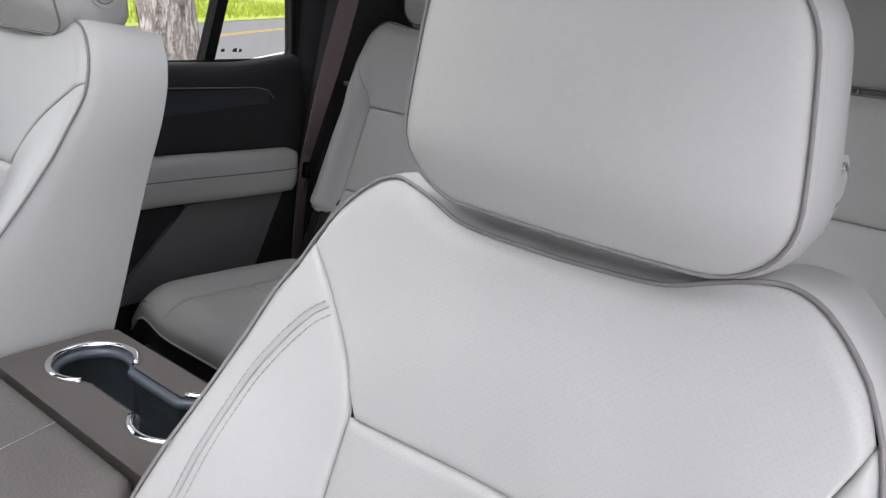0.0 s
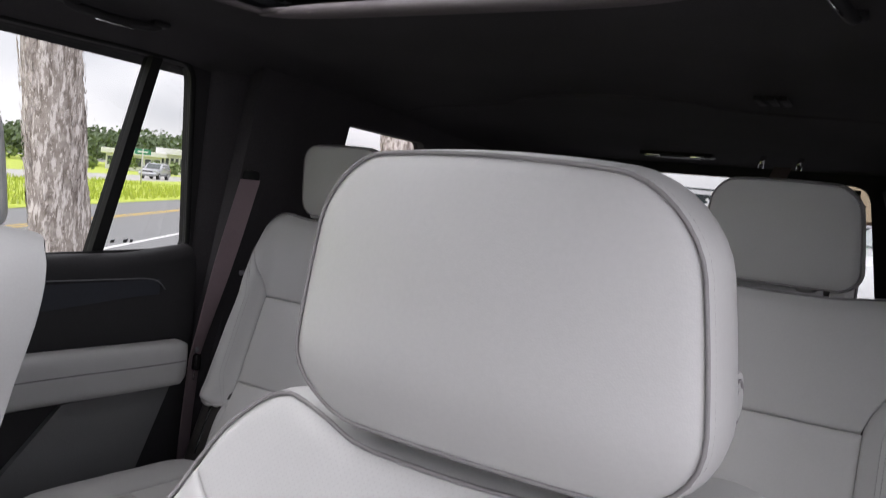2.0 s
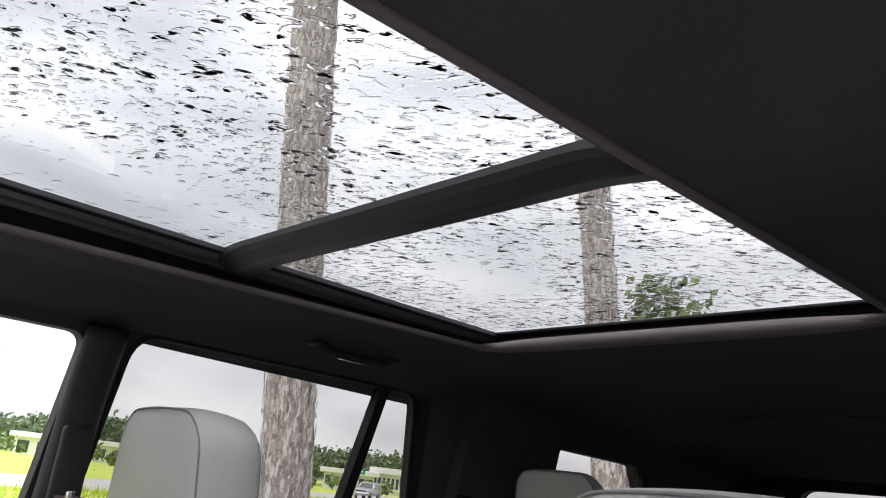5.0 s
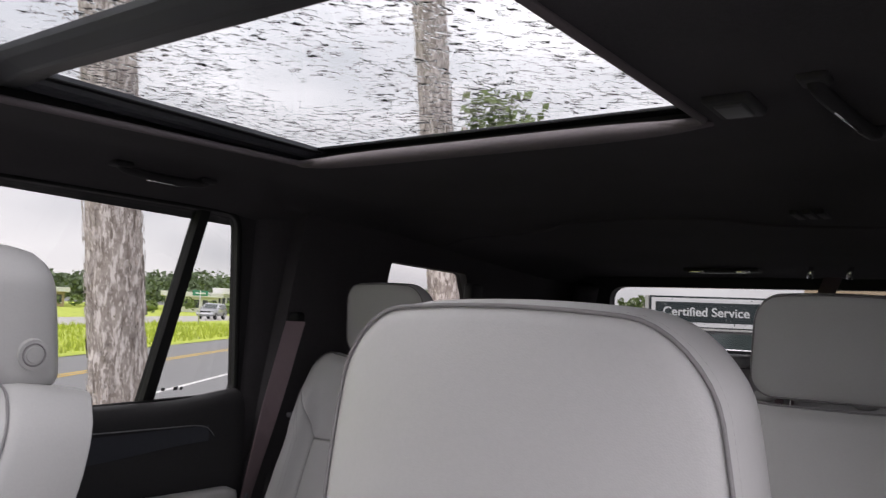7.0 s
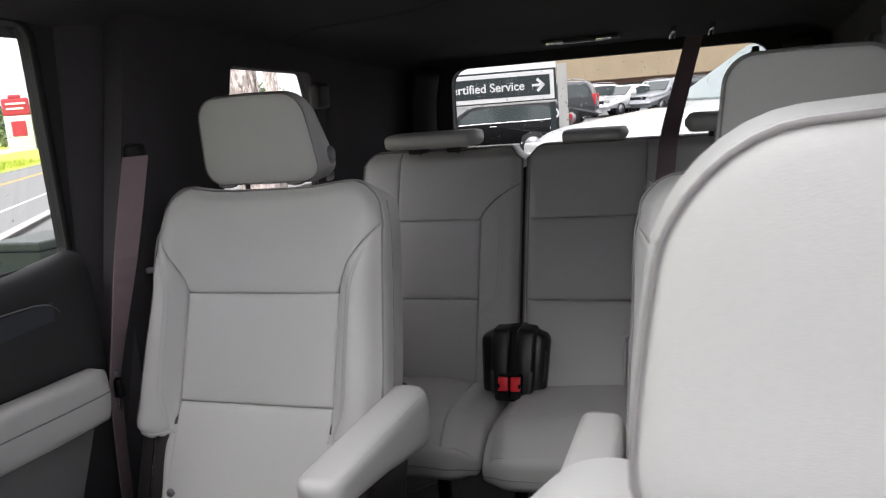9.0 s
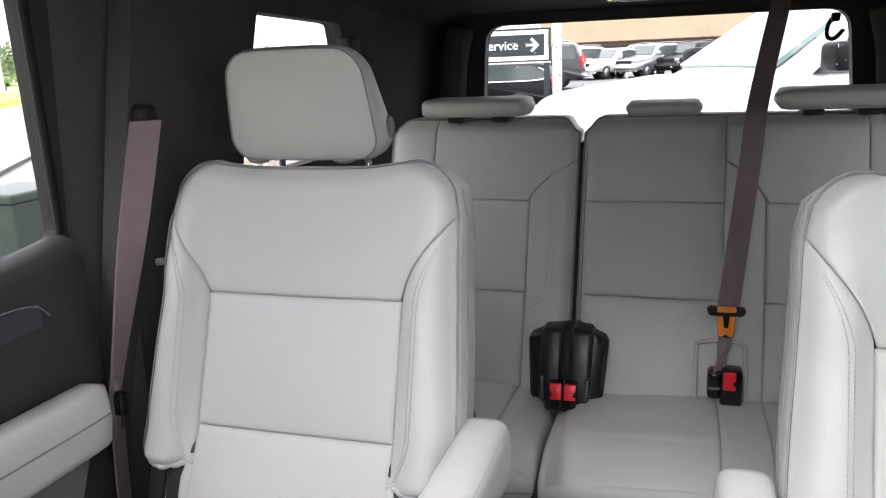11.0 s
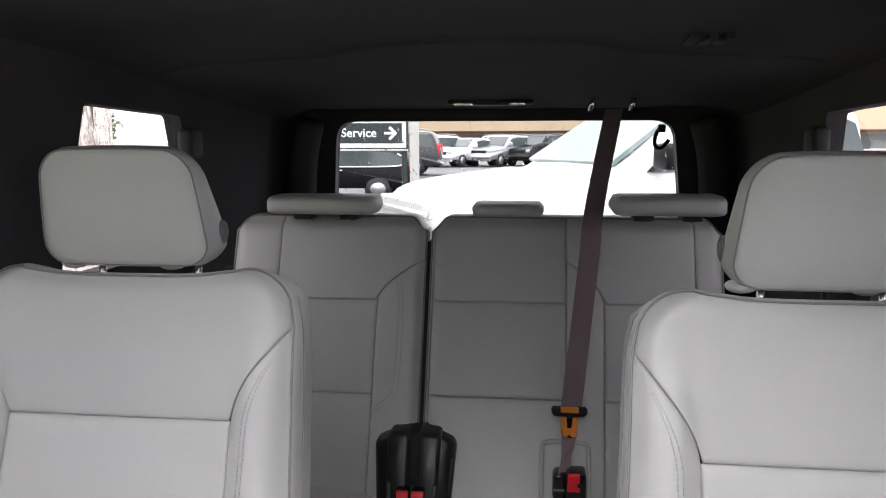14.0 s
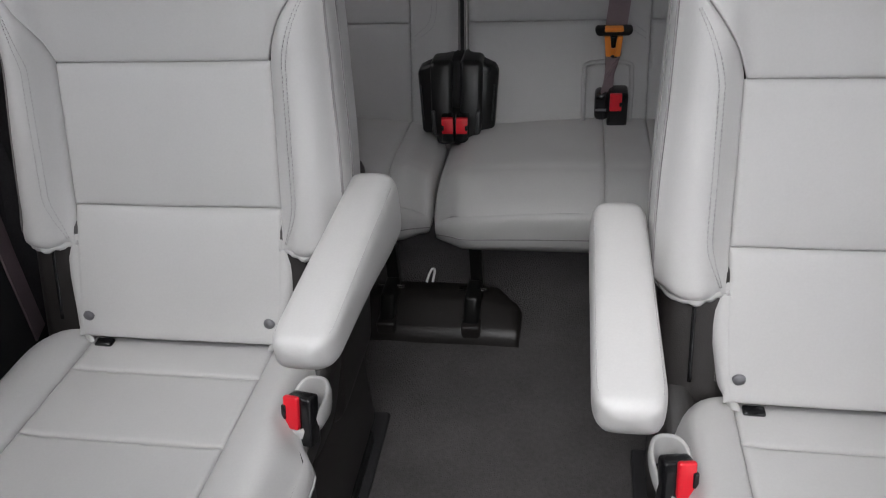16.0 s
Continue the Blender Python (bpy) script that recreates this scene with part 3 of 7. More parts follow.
def seat_armrest(seat, x, y_front, y_rear, z_top):
    """A padded armrest, shallow at its rounded front and deep towards the hinge, with a stitched seam along each upper edge."""
    half = 0.0370
    rings, seams = [], ([], [])
    n = 44
    for i in range(n + 1):
        q = i / n
        y = y_front + (y_rear - y_front) * q
        low = z_top - interp(q, [0.0, 0.12, 0.5, 0.8, 1.0], [0.052, 0.056, 0.078, 0.104, 0.114])
        nose = (1 - max(0.0, 1 - q / 0.12) ** 2) ** 0.5
        tail = (1 - max(0.0, 1 - (1 - q) / 0.05) ** 2) ** 0.5
        w = half * (0.50 + 0.50 * nose) * (0.86 + 0.14 * tail)
        top = z_top - 0.010 * (1 - nose) ** 2 - 0.016 * (1 - tail) ** 2
        low += 0.020 * (1 - nose) + 0.006 * (1 - tail)
        hh, zc = (top - low) / 2, (top + low) / 2
        ring = []
        for k in range(48):
            a = 2 * math.pi * k / 48
            c, sn = math.cos(a), math.sin(a)
            ring.append(Vector((x + math.copysign(abs(c) ** 0.52, c) * w, y, zc + math.copysign(abs(sn) ** 0.52, sn) * hh)))
        rings.append(ring)
        for side, line in zip((-1, 1), seams):
            line.append(Vector((x + side * w * 0.871, y, zc + hh * 0.795)))
    v, f = loft(rings)
    bar = mesh_ob("armrest", v, f, leather, seat)
    for line in seams:
        stitches("stitching", [p for p in line[3:int(n * 0.95)]], bar, 0.0048, 0.0036, 0.0005)
    return bar


def second_row_seat(cx, cy, cz, inboard, label):
    """inboard: 1 where the aisle lies towards positive x."""
    seat = empty("captain_chair", label, "car seat", "second row captain's chairs", at=(cx, cy, cz))
    body = backrest(seat, SECOND, 0.105, leather, [0.572], 0.400)
    for s in (-1, 1):
        bm = bmesh.new()
        bmesh.ops.create_cone(bm, cap_ends=True, segments=20, radius1=0.0085, radius2=0.0075, depth=0.004)
        bm.transform(Matrix.Translation((s * 0.143, SECOND.Y(0.143, 0.429) - 0.004, 0.429)) @ Matrix.Rotation(radians(90), 4, "X"))
        part("anchor_button", bm, button_grey, body, "small grey plastic child anchor button")
        # side edge of the lower cushion panel, below the bolsters
        verts, faces = [], []
        zz = np.linspace(0.392, 0.535, 14)
        for z in zz:
            xl = 0.158 + 0.014 * smooth01(0.395, 0.50, z)
            round_off = 0.012 * (1 - smooth01(0.392, 0.425, z)) ** 2
            y = SECOND.Y(0.1, z)
            for x, d in ((0.150, 0.004), (xl - 0.006, -0.001), (xl + 0.003, 0.002), (xl + 0.008, 0.010), (xl + 0.009, 0.030), (xl + 0.006, 0.085)):
                verts.append((s * (x - round_off), y + d + round_off * 0.4, z))
        for i in range(len(zz) - 1):
            for k in range(5):
                faces.append((i * 6 + k, i * 6 + k + 1, i * 6 + 7 + k, i * 6 + 6 + k))
        side = mesh_ob("lower_side", verts, faces, leather, body)
        stitches("stitching", [Vector((s * (0.158 + 0.014 * smooth01(0.395, 0.50, z) + 0.0095), SECOND.Y(0.1, z) + 0.018, z)) for z in zz[2:]], side, 0.0048, 0.0034, 0.0004)
        # gathered hem along the foot of the bolster
        hem = []
        for q in np.linspace(0, 1, 26):
            x = 0.158 + (SECOND.W(0.522) - 0.158) * q
            hem.append((s * x, SECOND.Y(x, 0.523) + 0.004 + 0.002 * math.sin(q * 21), 0.5205 + 0.0016 * math.sin(q * 33 + 1)))
        tube("hem", hem, 0.0052, leather, body, sides=8)
    loop = rrect(0.123, 0.107, 0.966, 1.126, 0.034, 0.036, bow=0.015)
    head = headrest(seat, -0.030, loop, 0.098, -0.15, inboard, 0.075, 0.94, crown=0.006)
    head.location.x -= 0.015 if inboard > 0 else -0.005
    for ob in head.children:
        if ob.name.startswith("post"):
            ob.location.x += 0.012 if inboard > 0 else 0.0
    cushion(seat, 0.246, -0.668, -0.240, 0.405, 0.385, 0.145, [-0.454, -0.325], 0.115, corner=0.085, notch=inboard)
    part("anchor_bracket", rbox(-0.136, -0.108, -0.276, -0.260, 0.386, 0.3935, 0.003), trim_gloss, seat, "black child seat anchor bracket")
    # plastic side shields and base
    for s in (-1, 1):
        bm = rbox(s * 0.196 - 0.045, s * 0.196 + 0.045, -0.246, -0.03, 0.26, 0.56, 0.024, 4)
        for v in bm.verts:
            v.co.y += (v.co.z - 0.40) * 0.38
        part("side_shield", bm, shield_mat, seat, "charcoal plastic recliner shield")
        bm = rbox(s * 0.178 - 0.020, s * 0.178 + 0.020, -0.245, -0.09, 0.27, 0.518, 0.015, 4)
        for v in bm.verts:
            v.co.y += (v.co.z - 0.40) * 0.38
        part("recliner_cover", bm, shield_satin, seat, "satin charcoal recliner cover")
        tube("shield_groove", spline([(s * 0.2005, -0.2450 + 0.38 * (z - 0.4), z) for z in (0.410, 0.46, 0.50)] + [(s * 0.1975, -0.2450 + 0.38 * 0.124, 0.524)], 14), 0.0032, trim_gloss, seat)
    part("seat_base", rbox(-0.225, 0.225, -0.70, -0.08, 0.06, 0.30, 0.03), shield_mat, seat, "charcoal plastic seat base")
    # moulded inboard base cover: swells at the hinge, sweeps down and forward to the floor
    rings = []
    for z in np.linspace(0.01, 0.415, 24):
        front = interp(z, [0.0, 0.10, 0.22, 0.33, 0.40, 0.47], [-0.60, -0.54, -0.45, -0.36, -0.30, -0.235])
        rear = interp(z, [0.0, 0.2, 0.47], [-0.03, -0.06, -0.09])
        close = 1 - 0.75 * smooth01(0.34, 0.43, z) ** 2
        swell = interp(z, [0.0, 0.10, 0.20, 0.30, 0.42, 0.47], [0.185, 0.190, 0.207, 0.232, 0.248, 0.240])
        ring = []
        for k in range(28):
            a = 2 * math.pi * k / 28
            c, sn = math.cos(a), math.sin(a)
            ring.append(Vector((inboard * (swell - 0.030 + math.copysign(abs(c) ** 0.55, c) * 0.030 * close), (front + rear) / 2 + math.copysign(abs(sn) ** 0.6, sn) * (rear - front) / 2 * close, z)))
        rings.append(ring)
    v, f = loft(rings)
    mesh_ob("base_shield", v, f, shield_satin, seat, "satin charcoal plastic base cover")
    for s in (-1, 1):
        part("floor_rail", rbox(s * 0.19 - 0.025, s * 0.19 + 0.025, -0.74, -0.10, 0.008, 0.05, 0.008), steel_black, seat)
    # folding armrest
    x = inboard * (0.286 if inboard > 0 else 0.296)
    arm = seat_armrest(seat, x, -0.480, -0.108, 0.604)
    part("armrest_pivot", rbox(x - inboard * 0.07 - 0.035, x - inboard * 0.07 + 0.035, -0.16, -0.10, 0.44, 0.50, 0.02), shield_mat, arm)
    # buckle in its open leather boot
    bx = inboard * 0.229
    rings = []
    for grow, z, dy in ((-0.002, 0.366, 0.004), (0.001, 0.380, 0.004), (0.003, 0.398, 0.004), (0.002, 0.411, 0.004), (-0.001, 0.415, 0.004), (-0.004, 0.411, 0.004), (-0.005, 0.366, 0.004)):
        ring = []
        for k in range(32):
            a = 2 * math.pi * k / 32
            c, q = math.cos(a), math.sin(a)
            pinch = 1 - 0.45 * (0.5 - 0.5 * q) ** 2
            ring.append(Vector((bx + inboard * (0.007 - 0.010 * (0.5 - 0.5 * q)) + math.copysign(abs(c) ** 0.7, c) * (0.025 + grow) * pinch, -0.376 + dy + math.copysign(abs(q) ** 0.8, q) * (0.036 + grow), z - 0.030 * (0.5 - 0.5 * q) * smooth01(0.35, 0.41, z))))
        rings.append(ring)
    v, f = loft(rings, False, False)
    boot = mesh_ob("buckle_boot", v, f, leather, seat)
    bm = rbox(-0.019, 0.019, -0.012, 0.012, -0.040, 0.030, 0.005, 3)
    tip = Matrix.Translation((bx, -0.388, 0.392)) @ Matrix.Rotation(radians(-22), 4, "X") @ Matrix.Rotation(radians(-14 * inboard), 4, "Z")
    bm.transform(tip)
    buckle = part("buckle", bm, trim_gloss, seat, "black seat belt buckle")
    bm = rbox(-0.018, 0.004, -0.019, -0.010, -0.014, 0.032, 0.003) if inboard > 0 else rbox(-0.004, 0.018, -0.019, -0.010, -0.014, 0.032, 0.003)
    bm.transform(tip)
    part("release_button", bm, red_plastic, buckle, "red release button")
    bm = rbox(-0.020, -0.013, -0.021, -0.014, 0.000, 0.020, 0.002) if inboard > 0 else rbox(0.013, 0.020, -0.021, -0.014, 0.000, 0.020, 0.002)
    bm.transform(tip)
    part("button_notch", bm, trim_gloss, buckle)
    # loop on the outboard edge
    tube("recline_knob", [(-inboard * 0.246, -0.085, 0.81), (-inboard * 0.260, -0.088, 0.808)], 0.006, button_grey, seat)
    return seat


second_row_seat(-0.464, 2.0, 0.0, 1, "light grey leather captain's chair with inboard padded armrest")
second_row_seat(0.464, 1.944, -0.007, -1, "light grey leather captain's chair set slightly further forward")

# ---------------- third row bench ----------------
bench = empty("bench_seat", "grey leather third row split bench with folded headrests", "car seat")
TB = dict(zb=[0.30, 0.40, 0.77, 0.97], yb=[2.535, 2.575, 2.720, 2.798])


def bench_back(x0, x1, inserts, wing, label, curve):
    """A third-row backrest from x0 to x1 with inserts [(xa, xb)] and a wing panel range."""
    top = 0.961
    seat = bench

    def Y(x, z):
        e = min(x - x0, x1 - x)
        y = interp(z, TB["zb"], TB["yb"])
        y += 0.02 * (1 - smooth01(0, 0.03, e)) ** 2 + 0.02 * smooth01(top - 0.03, top + 0.002, z) ** 2
        return y

    def ztop(x):
        e = min(x - x0, x1 - x)
        return top - 0.035 * (1 - smooth01(0, 0.05, e)) ** 2 + 0.004

    def surf(x, z, h):
        return Vector((x, Y(x, z) - h, z))

    def surf_c(z, x, h):
        return Vector((x, Y(x, z) - h, z))
    cuts = [x0] + sorted({q for ab in inserts for q in ab} | set(wing)) + [x1]
    cuts = sorted(set(cuts))
    body = None
    for a, b in zip(cuts, cuts[1:]):
        is_wing = (a, b) not in inserts
        def opens(first, last):
            o = []
            if first:
                o.append("b0")
            if last:
                o.append("b1")
            return tuple(o)
        flare = lambda z: (b - a) * max(0, min(1, (z - 0.770) / 0.095)) ** 1.7
        if (a, b) == curve:
            # wing below the flaring seam, which turns away from the neighbouring insert
            p = patch("wing_panel", lambda z: a + (flare(z) if b == x1 else 0), lambda z: b - (0 if b == x1 else flare(z)), 0.285, 0.864, lambda x, z, h: surf_c(z, x, h), leather, body, na=22, nb=40, groove=0.006, crown=0.003, open_edges=("a1",) if b == x1 else ())
            continue
        levels = [0.285, 0.558, 0.770, None] if not is_wing else [0.285, None]
        c0, c1 = curve
        if b == c0 and c1 == x1 or a == c1:
            seam = lambda x: 0.770 + 0.095 * max(0, min(1, (x - c0 if c1 == x1 else c1 - x) / (c1 - c0))) ** (1 / 1.7)
            patch("insert", seam, ztop, min(a, c0), max(c1, b), surf_c, leather, body, na=30, nb=34, groove=0.006, crown=0.003, open_edges=("a1", "b1") if c1 == x1 else ("a1",))
            levels = levels[:-1]
        for z0, z1 in zip(levels, levels[1:]):
            p = patch("backrest" if body is None else ("wing_panel" if is_wing else "insert"), lambda x: z0, (lambda x: z1) if z1 else ztop, a, b, surf_c, leather, seat if body is None else body,
                      na=30 if z1 is None else 18, nb=22, groove=0.006, crown=0.004, open_edges=opens(a == x0, b == x1) + (("a1",) if z1 is None else ()))
            if body is None:
                body = tagged(p, label)
    loop = [(x0, z) for z in np.linspace(0.285, ztop(x0), 20)] + [(x, ztop(x)) for x in np.linspace(x0, x1, 50)[1:-1]] + [(x1, z) for z in np.linspace(ztop(x1), 0.285, 20)] + [(x, 0.285) for x in np.linspace(x1, x0, 12)[1:-1]]
    nrm = outward(loop)

    def ring(grow, back):
        return [Vector((x + nx * grow, Y(x, z) + back, z + nz * grow)) for (x, z), (nx, nz) in zip(loop, nrm)]
    v, f = loft([ring(0, 0), ring(0.003, 0.006), ring(0.004, 0.03), ring(0.002, 0.08), ring(-0.01, 0.10)], False, True)
    mesh_ob("side_shell", v, f, leather, body)
    front = 20 + 48 + 20
    tube("piping", [Vector((x + nx * 0.001, Y(x, z) - 0.0005, z + nz * 0.001)) for (x, z), (nx, nz) in list(zip(loop, nrm))[:front]], 0.0026, piping_mat, body)
    return seat, body, surf


seatA, bodyA, surfA = bench_back(-0.652, -0.164, [(-0.53, -0.275)], [-0.275], "grey leather third row backrest, narrow section", (-0.275, -0.164))
seatB, bodyB, surfB = bench_back(-0.148, 0.545, [(-0.141, 0.180), (0.268, 0.48)], [0.180, 0.268], "grey leather third row backrest, wide section", (0.180, 0.268))
# double stitched line inside each wing panel, turning to the seam at its foot
for bodyX, surfX, x_in, sg in ((bodyA, surfA, -0.275, 1), (bodyB, surfB, 0.268, -1)):
    for off in (0.0, 0.011):
        run = spline([(x_in + sg * (0.036 + off), 0.845, 0), (x_in + sg * (0.050 + off), 0.79, 0), (x_in + sg * (0.054 + off), 0.70, 0), (x_in + sg * (0.052 + off), 0.60, 0), (x_in + sg * (0.042 + off), 0.560 - off * 0.6, 0), (x_in + sg * 0.012, 0.535 - off, 0)], 60)
        stitches("stitching", [surfX(q[0], q[1], 0.0036) for q in run], bodyX)


# matte black strip filling the gap between the two backrests
bm = rbox(-0.168, -0.144, 0.0, 0.05, 0.30, 0.905, 0.004)
for v in bm.verts:
    v.co.y += interp(v.co.z, TB["zb"], TB["yb"]) + 0.022
part("gap_strip", bm, matte_black, bodyB, "black strip in the gap between the backrests")


def folded_headrest(seat, xa, xb, yc, zc, h):
    rings = []
    n = 22
    for i in range(n + 1):
        q = i / n
        e = max(0.3, (1 - max(0, 1 - q / 0.10) ** 2.4) ** (1 / 2.4)) * max(0.3, (1 - max(0, 1 - (1 - q) / 0.10) ** 2.4) ** (1 / 2.4))
        x = xa + (xb - xa) * q
        ring = []
        for k in range(24):
            a = 2 * math.pi * k / 24
            c, s = math.cos(a), math.sin(a)
            ring.append(Vector((x, yc + math.copysign(abs(c) ** 0.7, c) * 0.085 * e, zc + math.copysign(abs(s) ** 0.6, s) * h / 2 * e)))
        rings.append(ring)
    v, f = loft(rings)
    hr = mesh_ob("headrest", v, f, leather, seat, "folded flat padded leather headrest")
    for q in (0.3, 0.72):
        x = xa + (xb - xa) * q
        tube("post", [(x, yc + 0.02, zc - 0.045), (x, yc + 0.03, zc)], 0.006, chrome, hr, label="chrome headrest post")
        part("post_socket", rbox(x - 0.022, x + 0.022, yc - 0.02, yc + 0.05, zc - h / 2 - 0.014, zc - h / 2 + 0.004, 0.004), trim_black, hr)


folded_headrest(seatA, -0.552, -0.274, 2.775, 1.000, 0.048)
folded_headrest(seatB, 0.279, 0.545, 2.775, 1.004, 0.050)
folded_headrest(seatB, -0.054, 0.126, 2.86, 0.984, 0.036)
part("side_latch", rbox(-0.664, -0.648, 2.725, 2.75, 0.81, 0.845, 0.004), trim_black, seatA)


def bench_cushion(x0, x1, y0, y1, cuts, label, drop):
    seat = bench

    def Z(x, y):
        q = (y - y0) / (y1 - y0)
        e = min(x - x0, x1 - x)
        return 0.352 - 0.02 * q - 0.064 * (1 - min(1, q / 0.34)) ** 2.4 - 0.026 * (1 - smooth01(0, 0.06, e)) ** 2 + 0.024 * math.sin(math.pi * min(1, max(0, (x - x0) / (x1 - x0)))) ** 0.8 - 0.0025 * math.exp(-((y - y0 - 0.095 + 0.006 * math.sin(9 * x)) / 0.007) ** 2)

    def set_back(x, y):
        e = min(x - x0, x1 - x)
        return y + 0.035 * (1 - smooth01(0, 0.075, e)) ** 2 * (1 - (y - y0) / (y1 - y0))

    def surf(x, y, h):
        return Vector((x, set_back(x, y), Z(x, y) + h))
    zm = Z((x0 + x1) / 2, y0)
    xs = [x0] + cuts + [x1]
    body = None
    for a, b in zip(xs, xs[1:]):
        o = ["b0"]
        if a == x0:
            o.append("a0")
        if b == x1:
            o.append("a1")
        p = patch("cushion" if body is None else "insert", lambda y: a, lambda y: b, y0, y1, surf, leather, seat if body is None else body, na=24, nb=60, groove=0.006, open_edges=tuple(o))
        if body is None:
            body = tagged(p, label)
    loop = [(x, y0) for x in np.linspace(x0, x1, 30)] + [(x1, y) for y in np.linspace(y0, y1, 20)[1:]] + [(x, y1) for x in np.linspace(x1, x0, 20)[1:]] + [(x0, y) for y in np.linspace(y1, y0, 20)[1:-1]]
    nrm = outward(loop)

    def ring(grow, down):
        k = min(1, down / drop)
        return [Vector((x + nx * grow, set_back(x, y) + ny * grow, Z(x, y) * (1 - k) + zm * k - down)) for (x, y), (nx, ny) in zip(loop, nrm)]
    v, f = loft([ring(0, 0), ring(0.006, 0.004), ring(0.011, 0.013), ring(0.014, 0.030), ring(0.012, drop * 0.75), ring(0.004, drop * 0.95), ring(-0.02, drop)], False, True)
    mesh_ob("side_skirt", v, f, leather, body)
    tube("piping", ring(0.0120, 0.058), 0.0016, piping_mat, body, closed=True)
    return seat


cA = bench_cushion(-0.63, -0.206, 2.25, 2.595, [-0.28], "grey leather third row cushion, narrow section", 0.098)
cB = bench_cushion(-0.170, 0.548, 2.225, 2.61, [0.172, 0.268], "grey leather third row cushion, wide section", 0.098)
# folding legs and floor bracket
for seat, xs in ((cA, (-0.52, -0.30)), (cB, (-0.104, 0.42))):
    for x in xs:
        leg = part("leg", rbox(x - 0.014, x + 0.014, 2.30, 2.33, 0.03, 0.24, 0.004), steel_black, seat, "black steel folding leg")
bracket = empty("floor_bracket", "black plastic floor bracket for the bench legs", "bracket")
# hollow-backed cover: a sloping front, a ridge and a cut-off outer corner
verts, faces = [], []
xs_b = [-0.365, -0.350, -0.30, -0.25, -0.20, -0.15, -0.10, -0.05, -0.020, -0.006, 0.002]
for i, x in enumerate(xs_b):
    k = smooth01(-0.07, 0.004, x)
    h = 0.060 * (1 - 0.30 * k) * (0.55 if i in (0, len(xs_b) - 1) else 1.0)
    for y, z in ((2.192, 0.0), (2.197, 0.020), (2.214, 0.034), (2.240, 0.040), (2.262, h), (2.325 - 0.05 * k, h + 0.006), (2.342 - 0.05 * k, h - 0.010), (2.350 - 0.05 * k, 0.0)):
        verts.append((x, y, z if z < 0.03 or i not in (0, len(xs_b) - 1) else z * 0.8))
for i in range(len(xs_b) - 1):
    for k in range(7):
        faces.append((i * 8 + k, i * 8 + k + 1, i * 8 + 9 + k, i * 8 + 8 + k))
faces += [tuple(range(8))[::-1], tuple((len(xs_b) - 1) * 8 + k for k in range(8))]
cover = mesh_ob("cover", verts, faces, shield_mat, bracket)
for x in (-0.290, -0.102):
    bm = rbox(x - 0.017, x + 0.017, 2.205, 2.315, 0.030, 0.090, 0.010)
    for v in bm.verts:
        if v.co.z > 0.06 and v.co.y < 2.25:
            v.co.y += 0.035
    hook = part("hook", bm, steel_black, bracket, "black steel floor hook")
    part("foot_pad", rbox(x - 0.021, x + 0.021, 2.196, 2.232, 0.004, 0.046, 0.006), shield_mat, hook)
    tube("pin", [(x - 0.031, 2.285, 0.082), (x + 0.031, 2.285, 0.082)], 0.0045, chrome, bracket)
tube("pull_strap", spline([(-0.211, 2.300, 0.085), (-0.206, 2.312, 0.098), (-0.200, 2.322, 0.106), (-0.194, 2.318, 0.104), (-0.197, 2.300, 0.086)], 16), 0.0030, white_plastic, bracket, label="white pull loop")
tube("release_cable", [(-0.40, 2.36, 0.12), (-0.30, 2.40, 0.15)], 0.004, button_grey, bracket)

# buckles between the bench sections
hsg = empty("buckle_housing", "black plastic twin buckle housing between bench sections", "seat belt buckle")
HX0 = -0.1585


def housing_shape(bm):
    """Leans the shell back with the seat and draws its foot in."""
    for v in bm.verts:
        q = smooth01(0.44, 0.33, v.co.z)
        v.co.x = HX0 + (v.co.x - HX0) * (1 - 0.10 * q)
        v.co.y += (v.co.z - 0.34) * 0.36
    return bm


